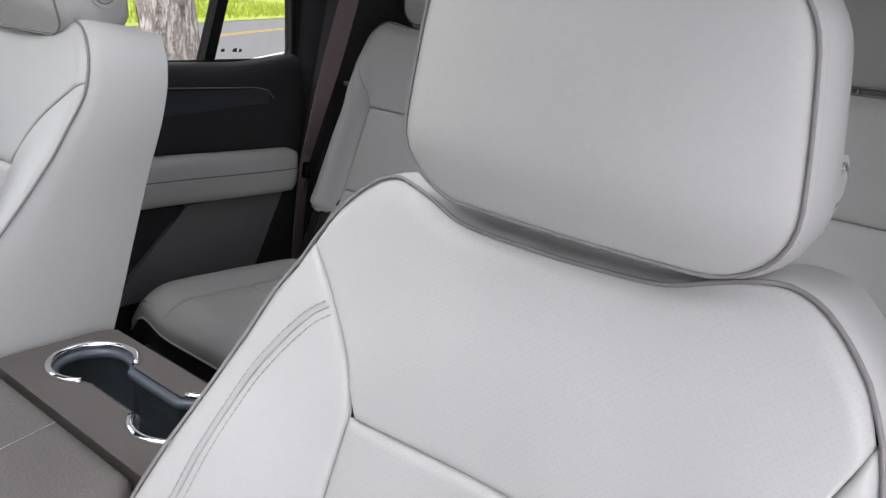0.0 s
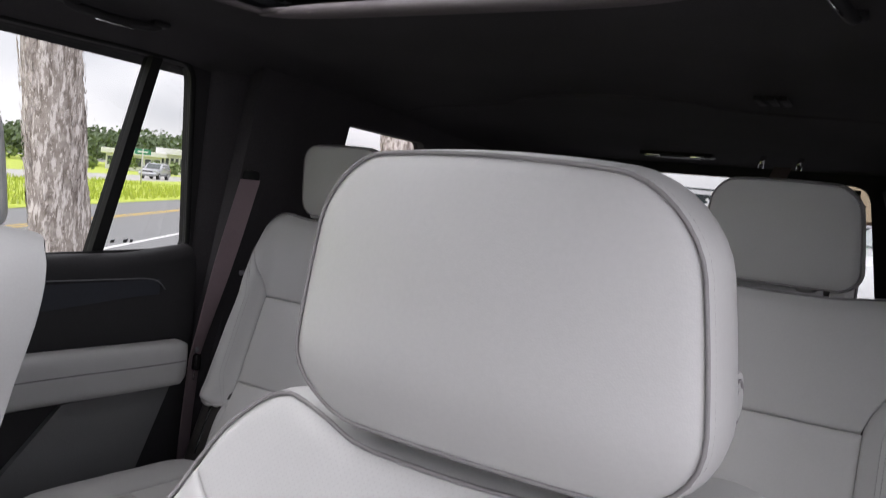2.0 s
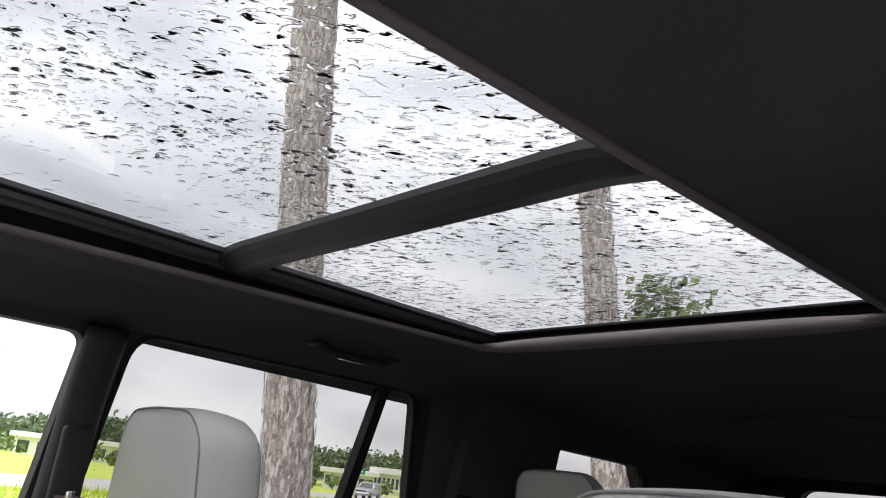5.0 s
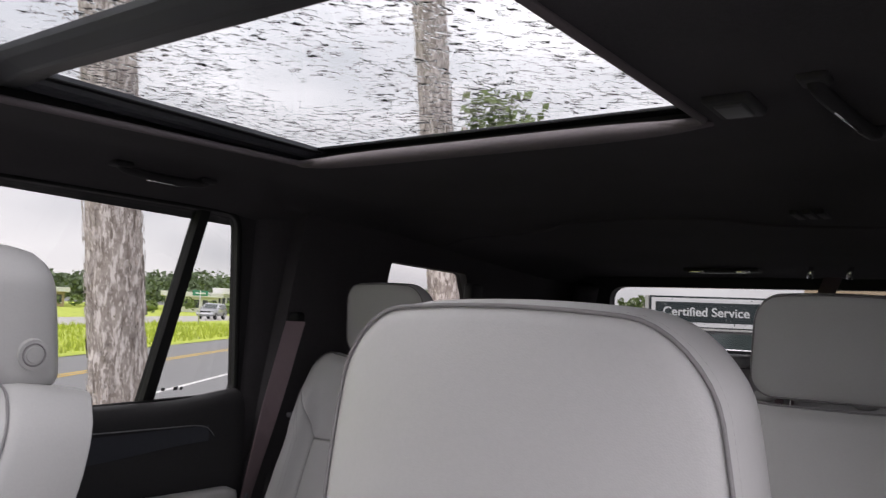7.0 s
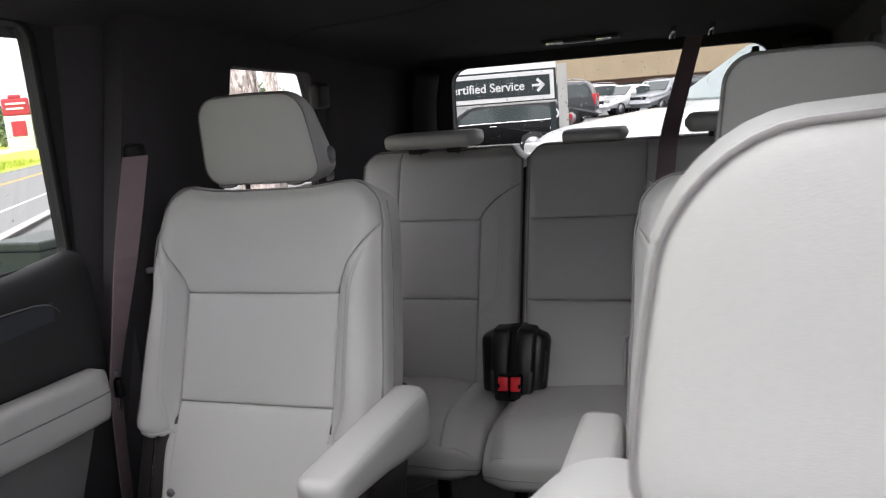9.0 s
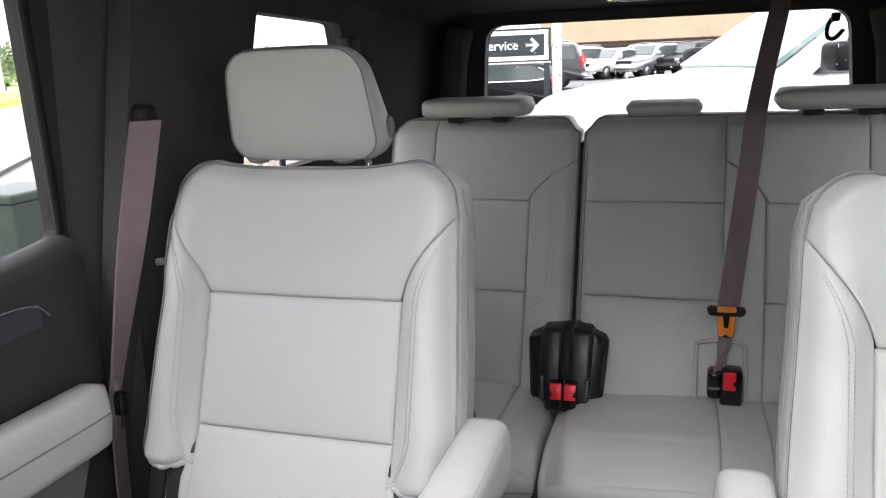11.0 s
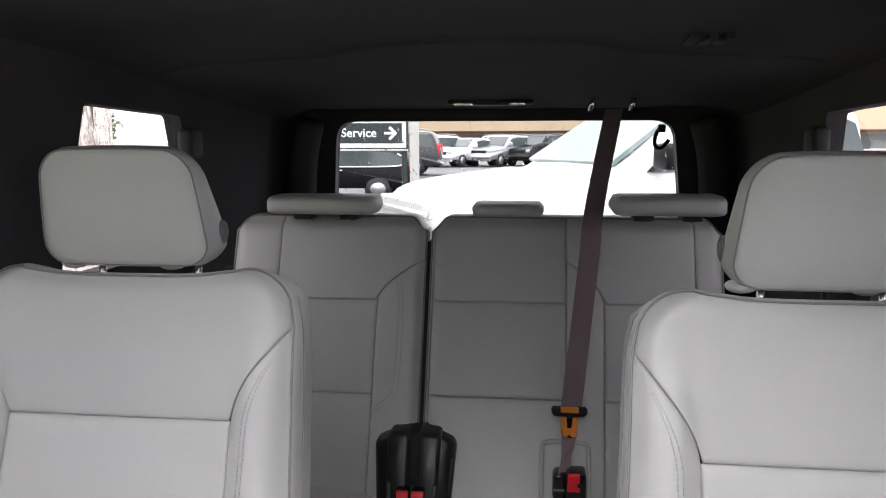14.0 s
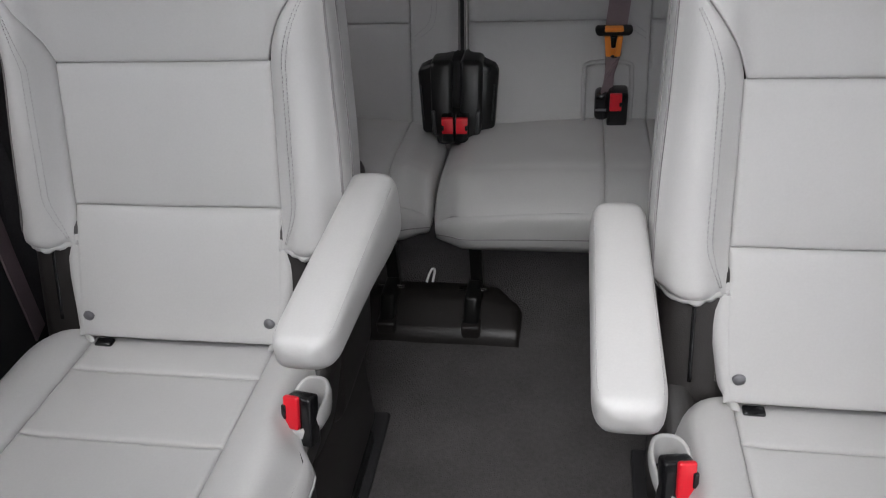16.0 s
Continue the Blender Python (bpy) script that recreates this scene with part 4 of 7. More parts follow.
part("base_block", housing_shape(rbox(HX0 - 0.052, HX0 + 0.052, 2.500, 2.60, 0.325, 0.40, 0.012, 3)), housing_mat, hsg)
part("channel", housing_shape(rbox(HX0 - 0.020, HX0 + 0.020, 2.520, 2.60, 0.38, 0.500, 0.006)), matte_black, hsg)
for sg in (-1, 1):
    # tall inner cover with a rounded shoulder
    bm = rbox(HX0 + sg * 0.036 - 0.026, HX0 + sg * 0.036 + 0.026, 2.497, 2.61, 0.345, 0.503, 0.010, 3)
    for v in bm.verts:
        if v.co.z > 0.44:
            k = (v.co.z - 0.44) / 0.063
            v.co.x -= sg * 0.002 * k * k
            v.co.y += 0.010 * k * k
            v.co.z -= 0.10 * max(0.0, abs(v.co.x - HX0) - 0.034) * k
    cov = part("cover", housing_shape(bm), housing_mat, hsg)
    part("slot", housing_shape(rbox(HX0 + sg * 0.054 - 0.0045, HX0 + sg * 0.054 + 0.0045, 2.493, 2.502, 0.352, 0.402, 0.002)), bar_mat, cov)
    # outer wing, lower and swept away from the cover
    bm = rbox(HX0 + sg * 0.070 - 0.024, HX0 + sg * 0.070 + 0.024, 2.522, 2.61, 0.340, 0.494, 0.009, 3)
    for v in bm.verts:
        out = max(0.0, abs(v.co.x - HX0) - 0.062) / 0.032
        v.co.z -= 0.020 * out ** 1.5 * smooth01(0.41, 0.49, v.co.z)
        v.co.y += 0.010 * out * out
    wing = part("side_cover", housing_shape(bm), housing_mat, hsg)
    part("side_rib", housing_shape(rbox(HX0 + sg * 0.086 - 0.0016, HX0 + sg * 0.086 + 0.0016, 2.5235, 2.529, 0.37, 0.445, 0.001)), bar_mat, wing)
    bk = part("buckle", housing_shape(rbox(HX0 + sg * 0.0175 - 0.0155, HX0 + sg * 0.0175 + 0.0155, 2.478, 2.512, 0.340, 0.396, 0.004)), trim_gloss, hsg)
    button = part("release_button", housing_shape(rbox(HX0 + sg * 0.0175 - 0.0138, HX0 + sg * 0.0175 + 0.0138, 2.472, 2.484, 0.362, 0.395, 0.002)), red_plastic, bk, "red release button")
    part("button_notch", housing_shape(rbox(HX0 + sg * 0.029 - 0.003, HX0 + sg * 0.029 + 0.003, 2.4705, 2.476, 0.370, 0.380, 0.001)), trim_gloss, button)
bk = empty("belt_buckle", "black buckle with red release button in a bench slot", "seat belt buckle")
part("housing", rbox(0.178, 0.222, 2.516, 2.57, 0.350, 0.436, 0.007, 3), trim_gloss, bk)
part("twin_housing", rbox(0.150, 0.181, 2.526, 2.572, 0.366, 0.432, 0.011, 3), trim_gloss, bk)
button = part("release_button", rbox(0.182, 0.208, 2.509, 2.521, 0.398, 0.437, 0.002), red_plastic, bk, "red release button")
part("button_notch", rbox(0.203, 0.2085, 2.507, 2.513, 0.410, 0.419, 0.001), trim_gloss, button)
part("anchor_tab", rbox(0.152, 0.176, 2.5225, 2.527, 0.392, 0.397, 0.001), button_grey, bk)
tube("slot_rim", spline([(0.126, 2.545, 0.355), (0.126, 2.578, 0.455), (0.138, 2.586, 0.480), (0.217, 2.586, 0.480), (0.230, 2.578, 0.455), (0.230, 2.545, 0.355)], 30), 0.005, leather, bk)

# centre belt from the roof to the bench
belt = empty("seat_belt", "mauve grey belt hanging from the roof over the bench", "seat belt")
ribbon("webbing", spline([(0.305, 2.99, 1.235), (0.268, 2.87, 1.09), (0.240, 2.758, 0.972), (0.231, 2.715, 0.89), (0.211, 2.660, 0.72), (0.190, 2.596, 0.550)], 30), 0.047, (1, 0.12, 0.0), belt_mat, belt)
for off in (-0.0165, -0.0099, -0.0033, 0.0033, 0.0099, 0.0165):
    ribbon("rib", spline([(x + off, y - 0.0008 + 0.12 * off, z) for x, y, z in ((0.305, 2.99, 1.235), (0.268, 2.87, 1.09), (0.240, 2.758, 0.972), (0.231, 2.715, 0.89), (0.211, 2.660, 0.72), (0.190, 2.596, 0.550))], 30), 0.0042, (1, 0.12, 0.0), belt_mat, belt)
bm = rbox(0.146, 0.226, 2.570, 2.600, 0.541, 0.560, 0.009, 4)
for v in bm.verts:
    v.co.z -= 0.006 * ((v.co.x - 0.186) / 0.04) ** 2 * -1
part("tongue_collar", bm, matte_black, belt, "black plastic tongue collar")
for sg in (-1, 1):
    bm = rbox(-0.0065, 0.0065, 2.568, 2.584, 0.500, 0.545, 0.003)
    for v in bm.verts:
        v.co.x += 0.186 + sg * (0.0135 - 0.10 * (0.545 - v.co.z))
    part("tongue", bm, orange_plastic, belt, "orange plastic latch tongue prong")
part("tongue_bar", rbox(0.166, 0.206, 2.566, 2.586, 0.556, 0.5655, 0.003), orange_plastic, belt, "orange plastic bar above the collar")
part("tongue_plate", rbox(0.177, 0.195, 2.572, 2.582, 0.496, 0.545, 0.002), trim_gloss, belt)
part("tongue_clip", rbox(0.180, 0.191, 2.566, 2.573, 0.505, 0.520, 0.002), orange_plastic, belt, "small orange clip")
twist = [(0.186, 2.578, 0.520), (0.187, 2.574, 0.500), (0.184, 2.566, 0.475), (0.179, 2.556, 0.455), (0.176, 2.545, 0.435), (0.176, 2.540, 0.418)]
ribbon("lower_webbing", twist, 0.036, [(1, 0, 0.2), (1, 0.1, 0.3), (0.8, 0.5, 0.5), (0.6, 0.8, 0.2), (0.7, 0.7, 0.0), (0.7, 0.7, 0.0)], belt_mat, belt)
for x in (0.254, 0.358):
    tube("roof_hook", [(x, 2.99, 1.282), (x - 0.006, 2.975, 1.252), (x - 0.010, 2.98, 1.230)], 0.008, chrome, belt, label="chrome roof hook")

# ---------------- centre console ----------------
con = empty("centre_console", "taupe console with twin chrome-ringed cup holders", "console")


def console_body():
    """Deck with a figure-eight cup well cut through it."""
    cy, r, gap = 0.900, 0.043, 0.079
    loop = []
    # outline of two circles joined by a narrow channel
    def arc(cx, a0, a1, n=22):
        return [(cx + r * math.cos(a0 + (a1 - a0) * k / n), cy + r * math.sin(a0 + (a1 - a0) * k / n)) for k in range(n + 1)]
    neck = 0.026
    a = math.asin(neck / r)
    loop += arc(-gap, a, 2 * math.pi - a)
    loop += [(-gap + r * math.cos(a) + (2 * gap - 2 * r * math.cos(a)) * k / 6, cy - neck) for k in range(1, 6)]
    loop += arc(gap, -math.pi + a, math.pi - a)
    loop += [(gap - r * math.cos(a) - (2 * gap - 2 * r * math.cos(a)) * k / 6, cy + neck) for k in range(1, 6)]
    return loop


well = console_body()
bm = bmesh.new()
outer = [(-0.150, 0.825), (0.155, 0.825), (0.155, 0.945), (0.145, 0.962), (-0.140, 0.962), (-0.150, 0.945)]
DECK = 0.620
ov = [bm.verts.new((x, y, DECK)) for x, y in outer]
wv = [bm.verts.new((x, y, DECK)) for x, y in well]
edges = [bm.edges.new((ov[i], ov[(i + 1) % len(ov)])) for i in range(len(ov))] + [bm.edges.new((wv[i], wv[(i + 1) % len(wv)])) for i in range(len(wv))]
bmesh.ops.triangle_fill(bm, use_beauty=True, edges=edges)
low = [bm.verts.new((x * 1.02, y + (0.02 if y > 0.9 else 0), 0.02)) for x, y in outer]
for i in range(len(ov)):
    j = (i + 1) % len(ov)
    bm.faces.new((ov[i], ov[j], low[j], low[i]))
deck = part("deck", bm, console_mat, con, smooth=False)
v, f = loft([[Vector((x, y, DECK)) for x, y in well], [Vector((x * 0.99, 0.9 + (y - 0.9) * 0.98, DECK - 0.03)) for x, y in well], [Vector((x * 0.95, 0.9 + (y - 0.9) * 0.9, DECK - 0.085)) for x, y in well]], False, True)
mesh_ob("cup_well", v, f, cup_dark, con, "dark cup holder well")
for s in (-1, 1):
    a = math.asin(0.026 / 0.043)
    pts = [(s * (0.079 + 0.044 * math.cos(t)), 0.900 + 0.044 * math.sin(t), DECK + 0.001) for t in np.linspace(-math.pi + a + 0.1, math.pi - a - 0.1, 40)]
    tube("cup_ring", pts, 0.0042, chrome, con, label="chrome cup holder ring")
tube("cup_lip", [(x * 0.985, 0.9 + (y - 0.9) * 0.95, DECK - 0.008) for x, y in well], 0.0060, cup_sky_rim_mat, con, closed=True, label="cup well lip with its bluish sky reflection in the colour")
lid = part("armrest_lid", rbox(-0.148, 0.153, 0.42, 0.818, 0.580, 0.632, 0.022, 4), lid_mat, con, "taupe leather armrest lid")
part("console_side", rbox(-0.145, 0.15, 0.42, 0.83, 0.02, 0.585, 0.01), console_mat, con)
stitches("stitching", [(0.112 - 0.083 * q, 0.44 + 0.366 * q, 0.6325) for q in np.linspace(0.3, 1, 12)], lid, 0.004, 0.0034, 0.0006)

con.location.y = 0.014
# the whole third row stands a little further back and lower
for ob in (bench, bk, belt):
    ob.location = (0.0, 0.042, -0.013)
hsg.location = (-0.003, 0.036, -0.017)

# ---------------- cabin shell ----------------


def rounded(poly, r, n=6):
    """Corner-rounded copy of a 2D polygon; r per corner or one for all."""
    out = []
    k = len(poly)
    for i in range(k):
        p, a, b = Vector(poly[i]), Vector(poly[i - 1]), Vector(poly[(i + 1) % k])
        rr = r[i] if isinstance(r, (list, tuple)) else r
        u, w = (a - p).normalized(), (b - p).normalized()
        s, e = p + u * rr, p + w * rr
        for j in range(n + 1):
            t = j / n
            out.append(tuple(s * (1 - t) ** 2 + p * 2 * t * (1 - t) + e * t * t))
    return out


def holed(outer, holes, to3d, thick):
    """A sheet with openings and thickness; to3d(u, v, d) places a point d metres outside the inner face."""
    bm = bmesh.new()
    layers = []
    for d in (0.0, thick):
        loops = []
        edges = []
        for lp in [outer] + holes:
            vs = [bm.verts.new(to3d(u, v, d)) for u, v in lp]
            loops.append(vs)
            edges += [bm.edges.new((vs[i], vs[(i + 1) % len(vs)])) for i in range(len(vs))]
        bmesh.ops.triangle_fill(bm, use_beauty=True, edges=edges)
        layers.append(loops)
    for a, b in zip(*layers):
        for i in range(len(a)):
            j = (i + 1) % len(a)
            bm.faces.new((a[i], a[j], b[j], b[i]))
    return bm


def pane(name, loop, to3d, d, mat, parent, tinted=False):
    bm = bmesh.new()
    edges = []
    vs = [bm.verts.new(to3d(u, v, d)) for u, v in loop]
    edges = [bm.edges.new((vs[i], vs[(i + 1) % len(vs)])) for i in range(len(vs))]
    bmesh.ops.triangle_fill(bm, use_beauty=True, edges=edges)
    ob = part(name, bm, mat, parent, smooth=False)
    ob.visible_shadow = tinted
    return ob


def side3d(s):
    return lambda y, z, d: Vector((s * (0.760 + 0.23 * (1.27 - z) + d), y, z))


def rear3d(s):
    return lambda y, z, d: Vector((s * (0.690 + 0.20 * (1.20 - z) + d), y, z))


REAR_DOOR = rounded([(1.024, 0.830), (1.864, 0.848), (1.757, 1.283), (1.050, 1.283)], [0.02, 0.03, 0.045, 0.06])
FRONT_DOOR = rounded([(0.02, 0.84), (0.945, 0.838), (0.965, 1.262), (0.38, 1.262)], 0.03)
QUARTER = rounded([(2.235, 0.885), (2.84, 0.885), (2.618, 1.198), (2.240, 1.208)], [0.03, 0.03, 0.015, 0.012])
LEFT_DOOR = REAR_DOOR
RIGHT_DOOR = rounded([(1.024, 0.838), (1.785, 0.852), (1.672, 1.272), (1.050, 1.272)], [0.02, 0.03, 0.045, 0.06])
for s, nm in ((-1, "wall_left"), (1, "wall_right")):
    REAR_DOOR = LEFT_DOOR if s < 0 else RIGHT_DOOR
    holes = [REAR_DOOR, FRONT_DOOR] if s < 0 else [REAR_DOOR]
    y_front = -0.30 if s < 0 else 0.965  # the driver's door stands open
    outer = [(y_front, 0.80), (1.90, 0.80), (1.90, 1.292), (y_front, 1.292)]
    w = part(nm, holed(outer, holes, side3d(s), 0.035), trim_black, smooth=False)
    tagged(w, "black cabin side trim around the door windows", "wall", kind="structure")
    outer = [(1.885, 0.0), (3.77, 0.0), (3.51, 1.25), (1.885, 1.30)]
    w = part(nm.replace("wall", "wall_rear"), holed(outer, [QUARTER], rear3d(s), 0.04), headliner_mat, smooth=False)
    tagged(w, "black rear quarter trim around the quarter window", "wall", kind="structure")
    # pillar cover between door frame and quarter trim
    prof = [(1.862, 0.0), (1.866, 0.018), (1.90, 0.030), (1.985, 0.078)]
    verts, faces = [], []
    zz = np.linspace(0.30, 1.29, 18)
    for z in zz:
        zc = max(z, 0.84)
        for y, inn in prof:
            xo = 0.760 + 0.23 * (1.27 - zc) - inn * (0.75 + 0.25 * (1.27 - zc))
            lean = (1.27 - zc) * 0.16 if y < 1.95 else 0
            verts.append((s * xo, y - 0.10 + lean + 0.045, z))
    for i in range(len(zz) - 1):
        for k in range(3):
            faces.append((i * 4 + k, i * 4 + k + 1, i * 4 + 5 + k, i * 4 + 4 + k))
    tagged(mesh_ob("trim_pillar", verts, faces, headliner_mat), "black cloth pillar cover beside the belt", "pillar trim", kind="structure")
    # window glass
    win = empty("window_1" if s < 0 else "window_2", "tinted rear door window with dark divider bar", "window", kind="structure")
    pane("pane", REAR_DOOR, side3d(s), 0.022, glass_door, win, True)
    bm = bmesh.new()
    T = side3d(s)
    quad = [(1.602, 0.83), (1.630, 0.83), (1.676, 1.285), (1.651, 1.285)]
    fr = [bm.verts.new(T(y, z, 0.004)) for y, z in quad]
    bk2 = [bm.verts.new(T(y, z, 0.034)) for y, z in quad]
    bm.faces.new(fr)
    bm.faces.new(bk2)
    for i in range(4):
        j = (i + 1) % 4
        bm.faces.new((fr[i], fr[j], bk2[j], bk2[i]))
    part("divider_bar", bm, matte_black, win, "slanted black divider bar", smooth=False)
    tube("window_seal", [T(y, z, 0.004) for y, z in REAR_DOOR], 0.007, matte_black, win, closed=True)
    if s < 0:
        # sticker at the foot of the small pane
        for k, (a, b) in enumerate(((1.658, 1.668), (1.690, 1.702), (1.708, 1.716))):
            ps = [T(y, z, 0.0215) for y, z in ((a, 0.865), (b, 0.865), (b, 0.872 + 0.003 * (k % 2)), (a, 0.872))]
            mesh_ob("etched_mark", ps, [(0, 1, 2, 3)], button_grey, win, smooth=False)
    if s < 0:
        fw = empty("window_3", "clear front passenger door window", "window", kind="structure")
        pane("pane", FRONT_DOOR, side3d(s), 0.022, glass_clear, fw)
    qw = empty("window_4" if s < 0 else "window_5", "small tinted rear quarter window", "window", kind="structure")
    pane("pane", QUARTER, rear3d(s), 0.025, glass_quarter, qw, True)

# rear wall and tailgate glass
back3d = lambda x, z, d: Vector((x, 3.444 + d - 0.30 * (z - 1.0), z))
TAIL = rounded([(-0.584, 0.735), (0.589, 0.735), (0.520, 1.203), (-0.527, 1.203)], [0.05, 0.05, 0.06, 0.06])
w = part("wall_tailgate", holed([(-0.90, 0.0), (0.90, 0.0), (0.74, 1.30), (-0.74, 1.30)], [TAIL], back3d, 0.05), trim_black, smooth=False)
tagged(w, "black tailgate trim around the rear window", "wall", kind="structure")
tail = empty("window_6", "tinted tailgate window with rain drops", "window", kind="structure")
pane("pane", TAIL, back3d, 0.03, glass_rear, tail, True)
for s in (-1, 1):
    pts = [back3d(s * x, z, -0.045) for x, z in ((0.66, 0.6), (0.655, 0.9), (0.635, 1.08), (0.60, 1.20))]
    tagged(tube("trim_tailgate_pillar", spline(pts, 16), 0.045, headliner_mat, sides=12), "black rounded tailgate pillar trim", "pillar trim", kind="structure")

# floor
bm = bmesh.new()
nx, ny = 60, 110
fl = [[bm.verts.new((-0.97 + 1.94 * i / nx, -0.45 + 4.22 * j / ny, 0.004 * noise.noise(Vector((i * 0.35, j * 0.35, 0))))) for i in range(nx + 1)] for j in range(ny + 1)]
for j in range(ny):
    for i in range(nx):
        bm.faces.new((fl[j][i], fl[j][i + 1], fl[j + 1][i + 1], fl[j + 1][i]))
tagged(part("floor", bm, carpet), "charcoal carpet on the cabin floor", "floor", kind="structure")
plate = empty("rail_cover", "black plastic seat rail cover on the carpet", "rail cover")
part("cover", rbox(-0.312, -0.233, 1.50, 1.970, 0.002, 0.018, 0.006), trim_black, plate)
plate = empty("rail_cover", "black plastic seat rail cover on the carpet", "rail cover")
part("cover", rbox(0.225, 0.33, 1.50, 1.92, 0.002, 0.018, 0.006), trim_black, plate)

# headliner with the roof opening
HX, HY0, HY1, LIPZ = 0.372, 0.22, 1.562, 1.337


def lip_fall(y):
    """The edge of the opening sinks a little towards the front."""
    return 0.026 * max(0.0, 1.57 - y)


def roof_z(x, y):
    z = LIPZ - 0.066 * smooth01(0.54, 0.82, abs(x)) ** 1.3
    z -= 0.020 * smooth01(1.62, 2.0, y) + 0.075 * smooth01(1.9, 3.35, y)
    z -= 0.03 * (1 - smooth01(-0.1, 0.22, y))
    z -= lip_fall(y) * (1 - smooth01(0.45, 0.62, abs(x)))
    return z


xs = list(np.linspace(-0.80, -HX, 12)) + list(np.linspace(-HX, HX, 14))[1:-1] + list(np.linspace(HX, 0.80, 12))
ys = list(np.linspace(-0.05, HY0, 5)) + list(np.linspace(HY0, HY1, 24))[1:-1] + list(np.linspace(HY1, 3.49, 34))
verts = [(x, y, roof_z(x, y)) for y in ys for x in xs]
faces = []
for j in range(len(ys) - 1):
    for i in range(len(xs) - 1):
        xm, ym = (xs[i] + xs[i + 1]) / 2, (ys[j] + ys[j + 1]) / 2
        if abs(xm) < HX and HY0 < ym < HY1:
            continue
        k = j * len(xs) + i
        faces.append((k, k + 1, k + 1 + len(xs), k + len(xs)))
tagged(mesh_ob("ceiling", verts, faces, headliner_mat), "black cloth headliner with a large roof opening", "ceiling", kind="structure")
shell = [(-0.82, -0.06), (0.82, -0.06), (0.82, 3.51), (-0.82, 3.51)]
tagged(part("ceiling_shell", holed(shell, [[(-0.66, 0.05), (0.62, 0.05), (0.62, 2.05), (-0.66, 2.05)]], lambda x, y, d: Vector((x, y, roof_z(x, y) + 0.05 + d)), 0.02), trim_black, smooth=False), "black roof panel above the headliner", "ceiling", kind="structure")

roof = empty("sunroof", "panoramic sunroof of two wet tinted panes", "sunroof")
lip = rounded([(-HX, HY0), (HX, HY0), (HX, HY1), (-HX, HY1)], 0.012, 4)
lip_line = []
for (xa, ya), (xb, yb) in zip(lip, lip[1:] + lip[:1]):
    m = max(1, int(math.hypot(xb - xa, yb - ya) / 0.08))
    lip_line += [(xa + (xb - xa) * k / m, ya + (yb - ya) * k / m) for k in range(m)]
# mauve colour paints the thin highlight along the edge of the opening
tube("lip_highlight_trim", [(x, y, LIPZ - lip_fall(y) - 0.001) for x, y in lip_line], 0.0055, trim_mauve, roof, closed=True, sides=10, label="thin edge trim, its highlight painted in mauve grey")
# padded rear lip, fuller in the middle and drawn out to points at its ends
rings = []
for q in np.linspace(0, 1, 30):
    x = -HX - 0.008 + (2 * HX + 0.016) * q
    e = max(0.12, (1 - abs(2 * q - 1) ** 6)) ** 0.7
    rings.append([Vector((x, HY1 + 0.010 - 0.004 * e + math.cos(a) * 0.017 * e, LIPZ - 0.004 + math.sin(a) * 0.0125 * e)) for a in np.linspace(0, 2 * math.pi, 16, endpoint=False)])
v, f = loft(rings)
mesh_ob("rear_lip_trim", v, f, trim_mauve, roof, "mauve grey padded lip trim")
GX, GY0, GY1, GZ = 0.340, 0.26, 1.574, 1.360
for sg in (-1, 1):
    # stepped slide rail beside the glass
    prof = ((GX, 0.0052), (GX, -0.002), (GX + 0.014, -0.003), (GX + 0.018, -0.010), (GX + 0.026, -0.013), (GX + 0.034, -0.010), (GX + 0.038, -0.002), (GX + 0.050, -0.002), (GX + 0.055, -0.012), (GX + 0.064, -0.013), (GX + 0.070, -0.004), (GX + 0.090, -0.004), (GX + 0.090, 0.0052))
    v, f = loft([[Vector((sg * x, y, GZ + z)) for x, z in prof] for y in (GY0 - 0.06, 0.6, 1.1, GY1 + 0.05)])
    rail = mesh_ob("side_rail", v, f, rail_mat, roof, "satin black slide rail", smooth=False)
    part("gasket", rbox(sg * (GX + 0.006) - 0.007, sg * (GX + 0.006) + 0.007, GY0 - 0.02, GY1 + 0.01, GZ - 0.004, GZ - 0.001, 0.001), matte_black, rail)
part("rear_rail", rbox(-0.42, 0.42, GY1, GY1 + 0.07, GZ, GZ + 0.0052, 0.001), trim_gloss, roof)
part("front_rail", rbox(-0.42, 0.42, GY0 - 0.07, GY0, GZ, GZ + 0.0052, 0.001), trim_gloss, roof)
# cross bar with a ridge: a sloping front face and a flat rear face, swept back at its ends
rings = []
for x in np.linspace(-0.362, 0.362, 40):
    bow = 0.005 * smooth01(0.27, 0.36, abs(x)) ** 2
    fall = 0.006 * smooth01(0.28, 0.36, abs(x))
    rings.append([Vector((x, y + bow * k, GZ + z - fall * (z < 0))) for y, z, k in ((0.983, 0.0046, 1), (0.984, -0.003, 1), (0.992, -0.009, 1), (1.012, -0.0175, 0.8), (1.018, -0.0185, 0.7), (1.048, -0.013, 0.3), (1.060, -0.006, 0.0), (1.064, 0.0046, 0.0))])
v, f = loft(rings)
mesh_ob("cross_bar", v, f, bar_mat, roof, "black ridged cross bar between the panes", smooth=False)
